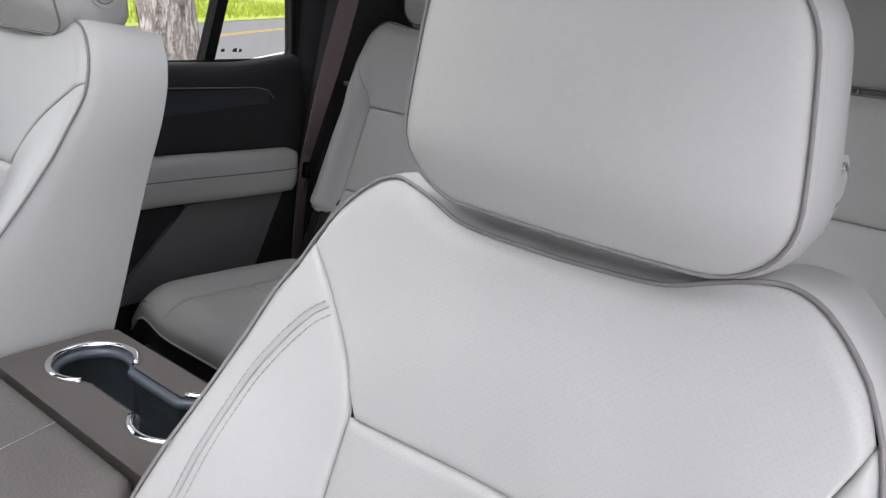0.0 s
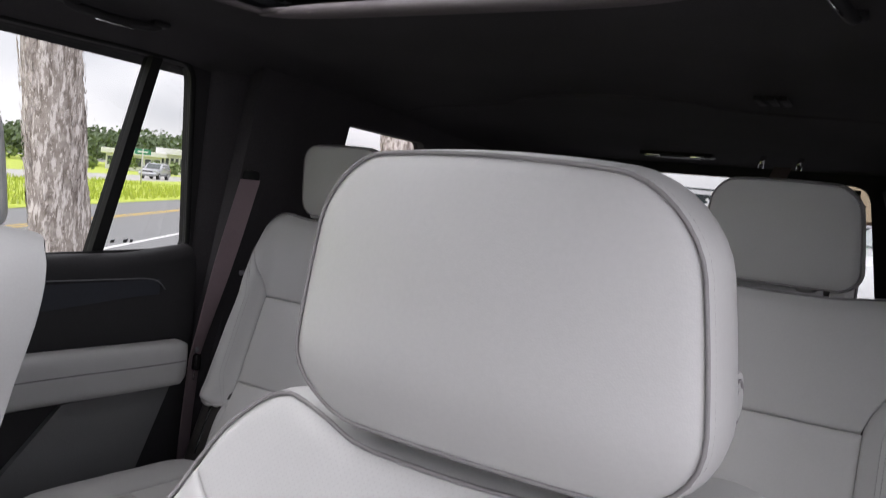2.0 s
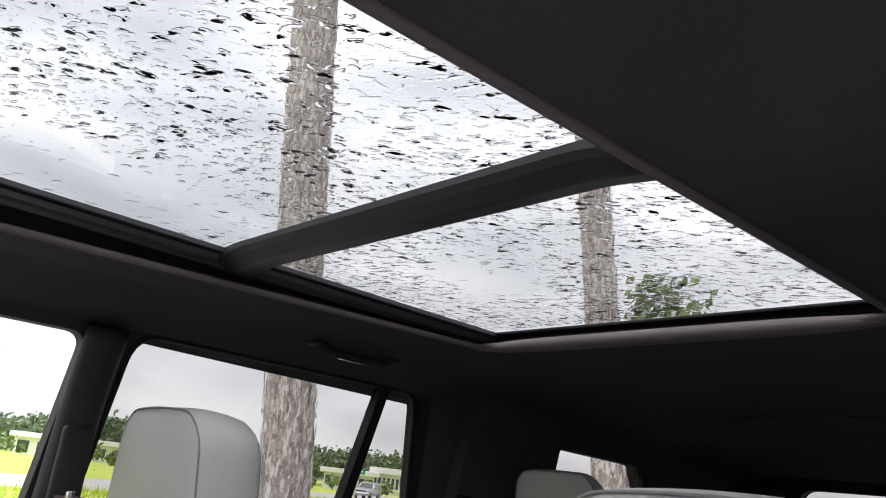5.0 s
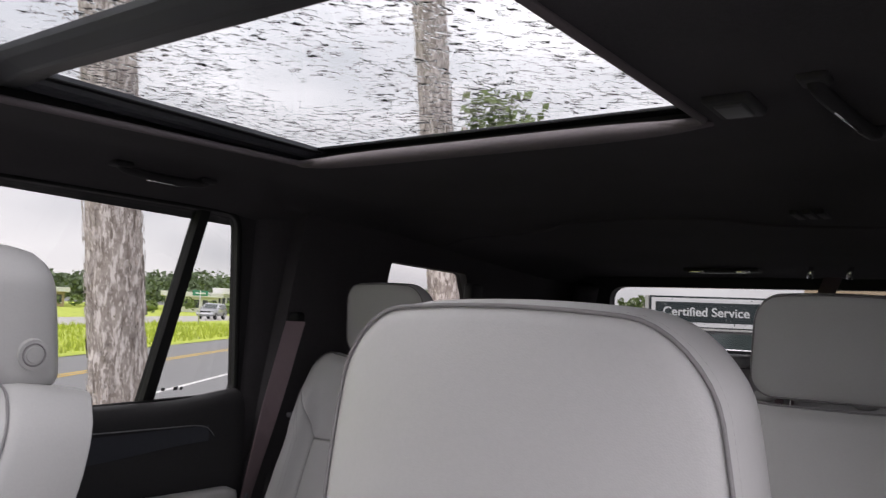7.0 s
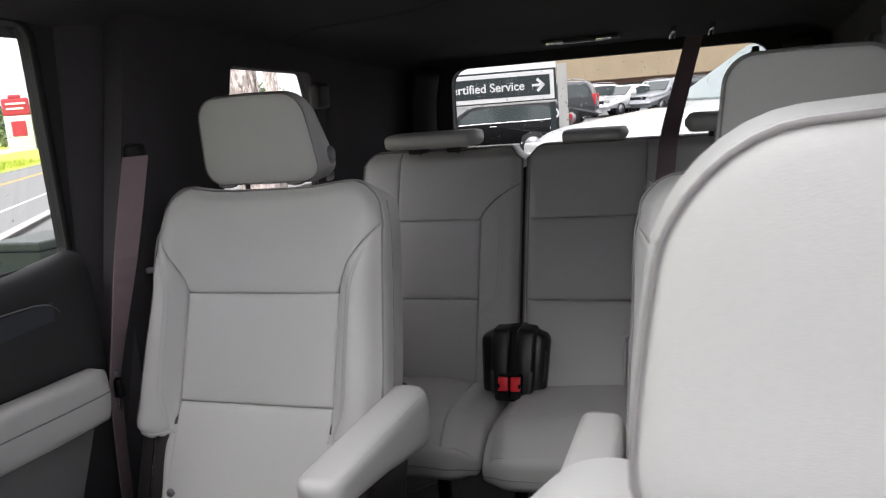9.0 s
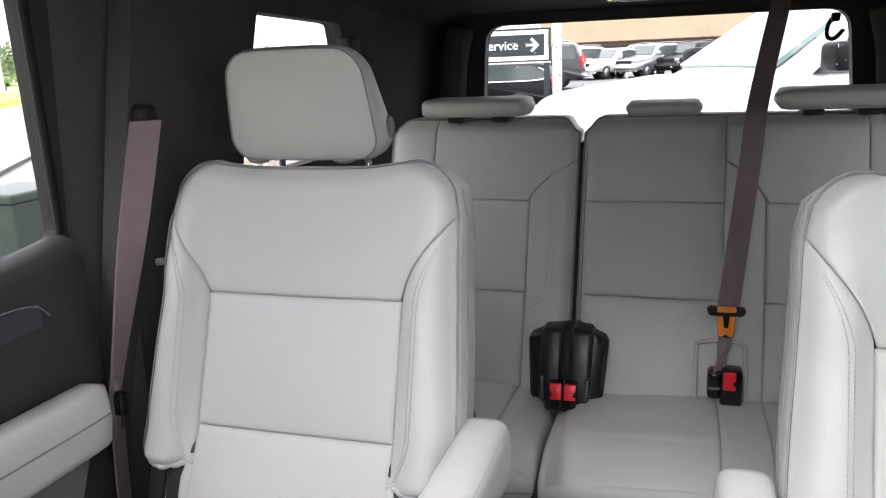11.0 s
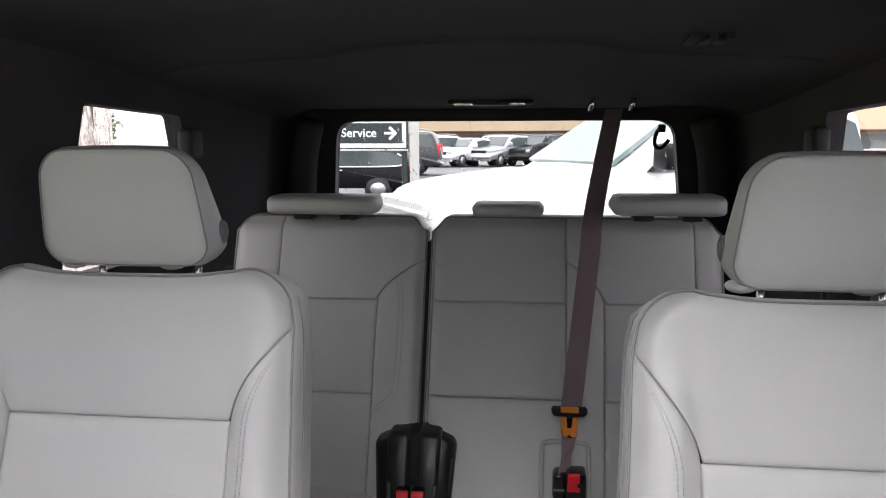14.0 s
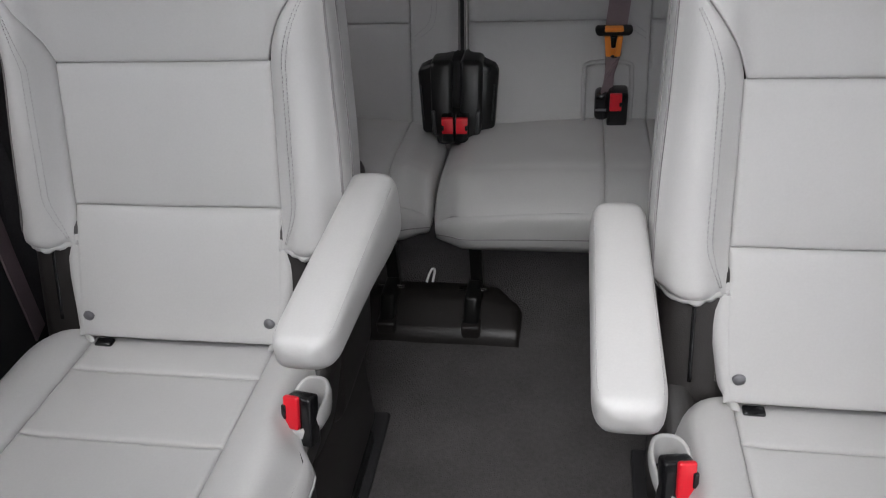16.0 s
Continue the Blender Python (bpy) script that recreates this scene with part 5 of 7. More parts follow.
# upstand between headliner and rails
v, f = loft([[Vector((x, y, LIPZ - lip_fall(y))) for x, y in lip_line], [Vector((x * 1.13, 0.9 + (y - 0.9) * 1.06, LIPZ + 0.006 - lip_fall(y))) for x, y in lip_line], [Vector((x * 1.14, 0.9 + (y - 0.9) * 1.065, GZ + 0.004)) for x, y in lip_line]], False, False)
mesh_ob("upstand", v, f, trim_black, roof)
for y0, y1 in ((GY0, 0.993), (1.059, GY1)):
    ob = mesh_ob("pane", [(-0.40, y0 - 0.02, GZ + 0.006), (0.40, y0 - 0.02, GZ + 0.006), (0.40, y1 + 0.02, GZ + 0.006), (-0.40, y1 + 0.02, GZ + 0.006)], [(0, 1, 2, 3)], glass_roof, roof, "wet tinted roof glass", smooth=False)

# front closing: unseen bulkhead, raised to hold back front light, and windscreen
bm = rbox(-0.90, 0.90, -0.50, -0.40, 0.0, 1.18, 0.02)
tagged(part("wall_front_light_block", bm, trim_black), "plain dark unseen bulkhead, raised to block windscreen light", "wall", kind="structure")
ws = empty("window_7", "clear windscreen", "window", kind="structure")
ob = mesh_ob("pane", [(-0.76, -0.45, 1.18), (0.76, -0.45, 1.18), (0.70, -0.04, 1.325), (-0.70, -0.04, 1.325)], [(0, 1, 2, 3)], glass_clear, ws, smooth=False)
ob.visible_shadow = False
for s, z1 in ((-1, 0.81), (1, 0.81)):
    y0 = -0.45 if s < 0 else 0.95
    bm = rbox(s * 0.90 - 0.05, s * 0.90 + 0.05, y0, 1.90, 0.0, z1, 0.01)
    tagged(part("wall_lower_left" if s < 0 else "wall_lower_right", bm, trim_black), "black lower door structure", "wall", kind="structure")

clip = empty("glass_clip", "black curved plastic clip on the tailgate glass", "clip")
tube("hook", spline([back3d(x, z, 0.016) for x, z in ((0.484, 1.182), (0.472, 1.165), (0.468, 1.140), (0.474, 1.122), (0.492, 1.121), (0.511, 1.144))], 20), 0.0065, matte_black, clip)
part("pad", rbox(0.474, 0.496, 3.385, 3.408, 1.166, 1.190, 0.004), matte_black, clip)

# ---------------- rear doors ----------------


def door_panel(s, nm):
    d = empty(nm, "black rear door panel with grey padded armrest", "car door", kind="structure")
    prof = [(0.868, 0.842), (0.845, 0.846), (0.822, 0.838), (0.808, 0.815), (0.803, 0.79), (0.800, 0.66), (0.800, 0.50), (0.806, 0.30), (0.815, 0.10)]
    ysr = np.linspace(1.03, 1.855, 24)
    verts, faces = [], []
    for y in ysr:
        rise = 0.018 * smooth01(1.65, 1.86, y)
        for x, z in prof:
            verts.append((s * (x + 0.01 * smooth01(1.80, 1.86, y)), y, z + (rise if z > 0.75 else 0)))
    k = len(prof)
    for i in range(len(ysr) - 1):
        for j in range(k - 1):
            faces.append((i * k + j, i * k + j + 1, (i + 1) * k + j + 1, (i + 1) * k + j))
    mesh_ob("panel", verts, faces, trim_black, d)
    line = [(s * 0.798, y, 0.806 - 0.001 * i) for i, y in enumerate(np.linspace(1.05, 1.70, 14))] + [(s * 0.798, 1.735, 0.785), (s * 0.799, 1.755, 0.765)]
    tube("accent_line", spline(line, 40), 0.0014, button_grey, d, label="thin satin accent line")
    verts = [(s * 0.7985, y, z) for y in np.linspace(1.05, 1.74, 12) for z in (0.735 + 0.02 * smooth01(1.4, 1.74, y), 0.790)]
    mesh_ob("accent_panel", verts, [(2 * i, 2 * i + 1, 2 * i + 3, 2 * i + 2) for i in range(11)], blue_trim, d, "dark blue grey accent panel")
    # padded armrest in two bands
    rows_y = np.linspace(1.06, 1.802, 30)
    za, zb_, out = 0.556, 0.662, 0.062
    rings, seam = [], []
    for y in rows_y:
        e = max(0.25, 1 - max(0, (y - 1.77) / 0.035) ** 2)
        drop = -0.010 * smooth01(1.35, 1.80, y)
        zc, hh = (za + zb_) / 2 + drop, (zb_ - za) / 2
        ring = []
        for q in range(28):
            a = 2 * math.pi * q / 28
            c, sn = math.cos(a), math.sin(a)
            px, pz = math.copysign(abs(c) ** 0.7, c), math.copysign(abs(sn) ** 0.55, sn)
            ring.append(Vector((s * (0.800 - out * 0.5 + px * (out * 0.5 + 0.004) * e * (1 - 0.10 * (pz < -0.2))), y, zc + pz * hh * (0.7 + 0.3 * e))))
        rings.append(ring)
        seam.append((s * (0.800 - out * 0.5 - (out * 0.5 + 0.0036) * e), y, zc + hh * 0.15))
    v, f = loft(rings)
    arm = mesh_ob("armrest", v, f, leather, d, "grey padded leather door armrest")
    tube("seam", seam[:-1], 0.0016, piping_mat, arm)
    # cloth pocket panel below
    bm = bmesh.new()
    poly = [(1.508, 0.540), (1.785, 0.548), (1.69, 0.34), (1.50, 0.34), (1.31, 0.34)]
    a = [bm.verts.new((s * 0.788, y, z)) for y, z in poly]
    b = [bm.verts.new((s * 0.803, y, z)) for y, z in poly]
    bm.faces.new(a)
    for i in range(5):
        j = (i + 1) % 5
        bm.faces.new((a[i], a[j], b[j], b[i]))
    part("pocket_panel", bm, pocket_mat, d, "grey lower door pocket panel", smooth=False)
    return d


door_panel(-1, "door_1")
door_panel(1, "door_2")

# ---------------- belts on the pillars ----------------


def pillar_belt(s):
    b = empty("seat_belt", "mauve grey shoulder belt on the pillar", "seat belt", "second row belts")
    pts = [Vector((s * 0.698, 1.895, 1.035)).lerp(Vector((s * 0.790, 1.850, 0.60)), q) for q in np.linspace(0, 1, 10)]
    pts += [Vector((s * 0.797, 1.846, 0.45)), Vector((s * 0.800, 1.842, 0.30))]
    turn = [radians(45 + 62 * smooth01(1.0, 0.58, q.z) if s < 0 else 45) for q in pts]
    ribbon("webbing", pts, 0.046, [(-s * math.cos(a), math.sin(a), 0.0) for a in turn], belt_mat, b)
    part("guide", rbox(s * 0.712 - 0.020, s * 0.712 + 0.020, 1.892, 1.925, 1.030, 1.058, 0.010, 4), matte_black, b, "black belt guide")
    part("tongue", rbox(s * 0.792 - 0.020, s * 0.792 + 0.020, 1.840, 1.858, 0.565, 0.605, 0.006, 3), trim_gloss, b, "black latch tongue on the webbing")
    part("tongue_plate", rbox(s * 0.796 - 0.012, s * 0.796 + 0.012, 1.846, 1.850, 0.540, 0.568, 0.001), chrome, b)
    part("stop_button", moved(rbox(-0.007, 0.007, -0.006, 0.006, -0.007, 0.007, 0.003), Matrix.Translation((s * 0.786, 1.848, 0.615))), button_grey, b)
    return b


pillar_belt(-1)
b = empty("seat_belt", "second row belt hooked up beside the quarter window", "seat belt", "second row belts")
part("hook", rbox(0.694, 0.716, 2.29, 2.32, 1.105, 1.135, 0.006), trim_black, b, "black belt hook")
ribbon("webbing", spline([(0.700, 2.30, 1.118), (0.690, 2.30, 1.01), (0.676, 2.30, 0.915), (0.672, 2.28, 0.60)], 14), 0.040, (0.12, 0.99, 0.0), belt_mat, b)
ribbon("lower_webbing", spline([(0.704, 2.30, 1.118), (0.735, 2.30, 1.03), (0.768, 2.30, 0.935), (0.772, 2.28, 0.60)], 14), 0.040, (0.12, 0.99, 0.0), belt_mat, b)

# front passenger pillar belt and trim
b = empty("seat_belt", "mauve grey front belt on the door pillar", "seat belt")
ribbon("webbing", [(-0.735, 0.992, 0.985), (-0.752, 0.988, 0.86), (-0.765, 0.98, 0.60), (-0.77, 0.97, 0.35)], 0.046, (0.3, 0.95, 0), belt_mat, b)
part("height_slider", rbox(-0.765, -0.742, 0.962, 1.015, 0.97, 1.10, 0.008), trim_black, b)
part("chrome_tab", rbox(-0.740, -0.732, 0.985, 1.0, 0.975, 0.995, 0.003), chrome, b)
for s in (-1, 1):
    pts = [(s * 0.845, 0.995, 0.80), (s * 0.808, 0.993, 0.98), (s * 0.775, 0.992, 1.15), (s * 0.735, 0.992, 1.275)]
    tagged(tube("trim_door_pillar", spline(pts, 16), 0.036, trim_black, sides=14), "black door pillar trim", "pillar trim", kind="structure")

# driver's belt guide on the door pillar
b = empty("belt_guide", "grey plastic belt height guide on the door pillar", "belt guide")
part("cover", rbox(0.639, 0.745, 1.005, 1.050, 1.086, 1.140, 0.016, 4), guide_mat, b)
part("slider", rbox(0.650, 0.745, 1.010, 1.046, 1.062, 1.090, 0.010, 3), guide_mat, b)
part("mount", rbox(0.715, 0.790, 1.000, 1.045, 1.06, 1.16, 0.012, 3), trim_black, b)
ribbon("webbing", [(0.700, 1.028, 1.066), (0.735, 1.03, 0.90), (0.765, 1.03, 0.60), (0.77, 1.02, 0.35)], 0.046, (0.3, 0.95, 0), belt_mat, b)

# ---------------- small fittings on the ceiling ----------------


def dome_lamp(x, y, z, w, l, label):
    lamp = empty("dome_lamp", label, "lamp", "ceiling lamps")
    part("bezel", rbox(x - w, x + w, y - l, y + l, z - 0.010, z + 0.004, 0.006), trim_black, lamp)
    part("lens", rbox(x - w * 0.62, x + w * 0.62, y - l * 0.62, y + l * 0.62, z - 0.013, z - 0.006, 0.004), lens_grey, lamp, "grey lamp lens")
    return lamp


dome_lamp(0.428, 1.489, roof_z(0.428, 1.49), 0.028, 0.045, "small unlit dome lamp in the headliner")
lamp = dome_lamp(-0.02, 3.08, roof_z(0, 3.08), 0.115, 0.035, "wide unlit cargo lamp in the headliner")
for xa, xb in ((-0.118, -0.066), (0.030, 0.074)):
    part("lens_strip", rbox(xa, xb, 3.041, 3.052, roof_z(0, 3.08) - 0.014, roof_z(0, 3.08) - 0.004, 0.002), chrome, lamp, "bright lamp lens strip")


def grab_handle(xa, xb, y0, y1):
    h = empty("grab_handle", "black folding grab handle in the headliner", "grab handle", "grab handles")
    at = lambda q, d: (xa + (xb - xa) * q, y0 + (y1 - y0) * q, roof_z(xa + (xb - xa) * q, y0 + (y1 - y0) * q) - d)
    tube("grip", spline([at(0, -0.004), at(0.08, 0.010), at(0.5, 0.014), at(0.92, 0.010), at(1, -0.004)], 24), 0.009, trim_black, h)
    tube("chrome_strip", [at(0.3, 0.0225), at(0.7, 0.0225)], 0.0018, chrome, h)
    for q in (0.02, 0.98):
        x, y, z = at(q, 0.0)
        part("end_cap", rbox(x - 0.016, x + 0.016, y - 0.02, y + 0.02, z - 0.008, z + 0.004, 0.006), trim_black, h)


grab_handle(-0.645, -0.645, 1.37, 1.57)
grab_handle(0.525, 0.555, 1.42, 1.70)
tagged(tube("trim_ceiling_ridge", [(x, y, roof_z(x, y) + 0.004) for x, y, _ in spline([(-0.66, 2.46, 0), (-0.45, 2.42, 0), (-0.27, 2.365, 0), (-0.17, 2.288, 0), (0.012, 2.252, 0), (0.18, 2.288, 0), (0.262, 2.365, 0), (0.42, 2.42, 0), (0.62, 2.46, 0)], 48)], 0.009, headliner_mat, None, sides=10), "black padded ridge across the headliner", "trim", kind="structure")
vent = empty("ceiling_vent", "small black slatted vent in the headliner", "vent")
for k in range(3):
    part("slat", rbox(0.345 + 0.024 * k, 0.360 + 0.024 * k, 2.22, 2.31, roof_z(0.37, 2.27) - 0.006, roof_z(0.37, 2.27) + 0.004, 0.002), trim_black, vent)

# third-row belts on the quarter trim
for s in (-1, 1):
    b = empty("seat_belt", "black third row shoulder belt beside the quarter window", "seat belt", "third row belts")
    ribbon("webbing", [(s * 0.690, 2.66, 1.12), (s * 0.715, 2.68, 0.98), (s * 0.735, 2.70, 0.80), (s * 0.74, 2.72, 0.60)], 0.045, (0.2, 1, 0), trim_black, b)
    part("guide", rbox(s * 0.69 - 0.018, s * 0.69 + 0.018, 2.63, 2.70, 1.10, 1.17, 0.012), trim_black, b)

# ---------------- outdoors ----------------
GROUND = -0.75
asphalt = material("wet_asphalt", (0.15, 0.15, 0.15), 0.55, grain=0.5, grain_scale=60, vary=0.25, blotch=0.5)
road_mat = material("grey_road_asphalt", (0.17, 0.17, 0.17), 0.6, grain=0.4, grain_scale=60, vary=0.15, blotch=0.3)
concrete = material("pale_concrete", (0.42, 0.41, 0.39), 0.8, grain=0.3, grain_scale=40, vary=0.15, blotch=0.7)
paint_white = material("white_road_paint", (0.72, 0.72, 0.70), 0.6, vary=0.2, blotch=3)
paint_yellow = material("yellow_road_paint", (0.62, 0.40, 0.05), 0.6, vary=0.25, blotch=3)
grass_mat = material("green_grass", (0.42, 0.48, 0.06), 0.9, grain=0.4, grain_scale=8, vary=0.3, blotch=0.9, tint2=(0.30, 0.38, 0.05))
leaf_mat = material("dark_tree_leaves", (0.14, 0.19, 0.10), 0.7, vary=0.5, blotch=0.5)
leaf_light = material("light_tree_leaves", (0.16, 0.22, 0.07), 0.7, vary=0.4, blotch=0.5)
def bark(name, dark, mid, pale):
    """Flaking bark: tall ragged patches of two tones and dark upright cracks."""
    m = material(name, mid, 0.92, grain=0.9, grain_scale=40, vary=0.3, blotch=20, tint2=dark)
    n, l = m.node_tree.nodes, m.node_tree.links
    b = n["Principled BSDF"]
    tc = n.new("ShaderNodeTexCoord")
    prev = b.inputs["Base Color"].links[0].from_socket
    for scale, stretch, lo, hi, tone, seed in ((30.0, 0.28, 0.51, 0.60, pale, 0.0), (44.0, 0.14, 0.56, 0.66, dark, 7.0), (80.0, 0.35, 0.56, 0.66, pale, 13.0)):
        mp = n.new("ShaderNodeMapping")
        mp.inputs["Scale"].default_value = (1, 1, stretch)
        mp.inputs["Location"].default_value = (seed, seed, seed)
        l.new(tc.outputs["Object"], mp.inputs["Vector"])
        ns = n.new("ShaderNodeTexNoise")
        ns.inputs["Scale"].default_value = scale
        ns.inputs["Detail"].default_value = 3
        ns.inputs["Roughness"].default_value = 0.6
        l.new(mp.outputs["Vector"], ns.inputs["Vector"])
        r = n.new("ShaderNodeMapRange")
        r.inputs["From Min"].default_value = lo
        r.inputs["From Max"].default_value = hi
        l.new(ns.outputs["Fac"], r.inputs["Value"])
        mix = n.new("ShaderNodeMix")
        mix.data_type = "RGBA"
        mix.inputs["B"].default_value = (*tone, 1)
        l.new(r.outputs["Result"], mix.inputs["Factor"])
        l.new(prev, mix.inputs["A"])
        prev = mix.outputs["Result"]
    l.new(prev, b.inputs["Base Color"])
    return m


bark_mat = bark("palm_bark", (0.22, 0.18, 0.155), (0.48, 0.425, 0.385), (0.80, 0.735, 0.69))
bark_pale = bark("pale_bark_flake", (0.30, 0.25, 0.22), (0.60, 0.54, 0.50), (0.82, 0.76, 0.72))
paint_car = material("white_car_paint", (0.80, 0.80, 0.80), 0.25, vary=0.02, coat=0.6)
black_car = material("black_car_paint", (0.008, 0.008, 0.009), 0.3, vary=0.2, coat=0.0, spec=0.22)
silver_car = material("silver_car_paint", (0.42, 0.43, 0.45), 0.3, metal=0.5, vary=0.05, coat=0.5)
dark_grey_car = material("dark_grey_car_paint", (0.035, 0.038, 0.043), 0.25, vary=0.1, coat=0.4)
red_car = material("red_car_paint", (0.45, 0.02, 0.02), 0.25, vary=0.05, coat=0.6)
# pickup windscreen: reflected sky is put into the pale teal base colour
sky_pale_glass = material("painted_sky_car_glass", (0.20, 0.27, 0.26), 0.06, vary=0.1, spec=0.9, coat=0.5)
car_glass = material("dark_car_glass", (0.05, 0.065, 0.065), 0.08, vary=0.1, spec=0.8)
tyre_mat = material("tyre_rubber", (0.02, 0.02, 0.02), 0.8, vary=0.2)
rim_mat = material("wheel_rim", (0.4, 0.4, 0.42), 0.35, metal=0.8, vary=0.1)
headlamp_mat = material("headlamp_lens", (0.42, 0.45, 0.43), 0.15, vary=0.3, blotch=14, spec=0.8)
tail_red = material("tail_light", (0.65, 0.02, 0.03), 0.25, vary=0.05)
wall_tan = material("tan_stucco", (0.46, 0.36, 0.24), 0.85, grain=0.2, grain_scale=20, vary=0.12, blotch=0.5)
wall_brick = material("brown_brick_wall", (0.25, 0.15, 0.11), 0.85, grain=0.3, grain_scale=20, vary=0.25, blotch=1.2)
wall_white = material("white_metal_wall", (0.72, 0.72, 0.70), 0.6, vary=0.08, blotch=0.3)
sign_black = material("sign_black", (0.020, 0.030, 0.033), 0.4, vary=0.1)
sign_white = material("sign_white", (0.78, 0.78, 0.78), 0.5, vary=0.04)
post_mat = material("aluminium_post", (0.52, 0.51, 0.49), 0.45, metal=0.2, vary=0.1)
red_sign = material("red_pylon_panel", (0.55, 0.05, 0.07), 0.5, vary=0.1)
box_green = material("dark_green_enamel", (0.018, 0.030, 0.024), 0.4, vary=0.2, blotch=3)
green_sign = material("green_street_sign", (0.02, 0.22, 0.13), 0.5, vary=0.1)

# ground as one sheet to the horizon, gently uneven near by
bm = bmesh.new()
rings_r = [0.0, 4, 8, 14, 22, 34, 50, 80, 130, 220, 400, 800, 1600, 3000]
seg = 48
prev = None
for r in rings_r:
    cur = [bm.verts.new((r * math.cos(2 * math.pi * k / seg), r * math.sin(2 * math.pi * k / seg), GROUND - 0.0002 * max(0, r - 60))) for k in range(seg)] if r else [bm.verts.new((0, 0, GROUND))]
    if prev:
        for k in range(seg):
            j = (k + 1) % seg
            bm.faces.new((prev[0], cur[k], cur[j]) if len(prev) == 1 else (prev[k], cur[k], cur[j], prev[j]))
    prev = cur
tagged(part("ground", bm, asphalt, smooth=False), "wet grey asphalt car park reaching to the horizon", "ground", kind="structure")

RN, RD = Vector((-0.83, -0.555, 0)).normalized(), Vector((-0.555, 0.83, 0)).normalized()


def road_point(u, v, z):
    """u metres from the origin across the road, v metres along it."""
    p = RN * u + RD * v
    return Vector((p.x, p.y, GROUND + z))


def strip(name, u0, u1, v0, v1, z, mat, label, category, n=40, bumpy=0.0):
    verts, faces = [], []
    m = max(1, int((u1 - u0) / 1.2)) if bumpy else 1
    for i in range(n + 1):
        for k in range(m + 1):
            u, v = u0 + (u1 - u0) * k / m, v0 + (v1 - v0) * i / n
            q = k / m
            h = z + bumpy * (math.sin(math.pi * q) * 0.6 + 0.4 * noise.noise(Vector((u * 0.5, v * 0.5, 3))))
            verts.append(road_point(u, v, h if 0 < k < m or not bumpy else z))
    for i in range(n):
        for k in range(m):
            a = i * (m + 1) + k
            faces.append((a, a + 1, a + m + 2, a + m + 1))
    return tagged(mesh_ob(name, verts, faces, mat), label, category, kind="structure")


strip("road", 3.6, 11.0, -60, 160, 0.006, road_mat, "grey two-lane asphalt road", "road")
strip("road_line_near", 5.0, 5.13, -60, 160, 0.011, paint_white, "white edge line on the road", "road line")
strip("road_line_yellow", 8.05, 8.17, -60, 160, 0.011, paint_yellow, "yellow centre line on the road", "road line")
strip("road_line_yellow_second", 8.28, 8.40, -60, 160, 0.011, paint_yellow, "yellow centre line on the road", "road line")
strip("grass_verge", 11.0, 24.0, -60, 160, 0.02, grass_mat, "bright green grass verge beside the road", "grass", n=120, bumpy=0.28)
strip("road_far", 24.0, 34.0, -80, 240, 0.008, concrete, "pale concrete road beyond the verge", "road")
strip("grass_far", 34.0, 140.0, -120, 320, 0.012, grass_mat, "distant green lawn", "grass", n=60)
strip("kerb", 3.35, 3.60, -10, 60, 0.10, concrete, "pale concrete kerb", "kerb")

# grass blades standing on the verge
rg = random.Random(5)
verts, faces = [], []
for _ in range(9000):
    u, v = rg.uniform(11.1, 22), rg.uniform(2, 60)
    p = road_point(u, v, 0.1)
    h, a = rg.uniform(0.12, 0.42), rg.uniform(0, 6.28)
    d = Vector((math.cos(a), math.sin(a), 0)) * rg.uniform(0.02, 0.05)
    lean = Vector((rg.uniform(-0.1, 0.1), rg.uniform(-0.1, 0.1), h))
    k = len(verts)
    verts += [p - d, p + d, p + lean]
    faces.append((k, k + 1, k + 2))
tagged(mesh_ob("grass_blades", verts, faces, grass_mat, smooth=False), "uncut green grass blades on the verge", "grass", kind="stuff")


def leaf_clumps(centre, radii, count, size, seed, verts, faces):
    r = random.Random(seed)
    for _ in range(count):
        while True:
            q = Vector((r.uniform(-1, 1), r.uniform(-1, 1), r.uniform(-1, 1)))
            if 0.35 < q.length < 1:
                break
        lump = 0.75 + 0.35 * noise.noise(q * 2.3 + Vector((seed, 0, 0)))
        p = Vector(centre) + Vector((q.x * radii[0], q.y * radii[1], q.z * radii[2])) * lump
        n = Vector((r.uniform(-1, 1), r.uniform(-1, 1), r.uniform(-0.2, 1))).normalized()
        a = n.orthogonal().normalized()
        b = n.cross(a)
        s = size * r.uniform(0.5, 1.3)
        k = len(verts)
        verts += [p + a * s, p + b * s * 0.7, p - a * s, p - b * s * 0.7 + n * s * 0.25]
        faces += [(k, k + 1, k + 2), (k, k + 2, k + 3)]


# far wood round the horizon
def bearing(az, d):
    """A ground point at az degrees from straight ahead (positive to the right), d metres off."""
    return Vector((math.sin(radians(az)) * d, math.cos(radians(az)) * d, GROUND))


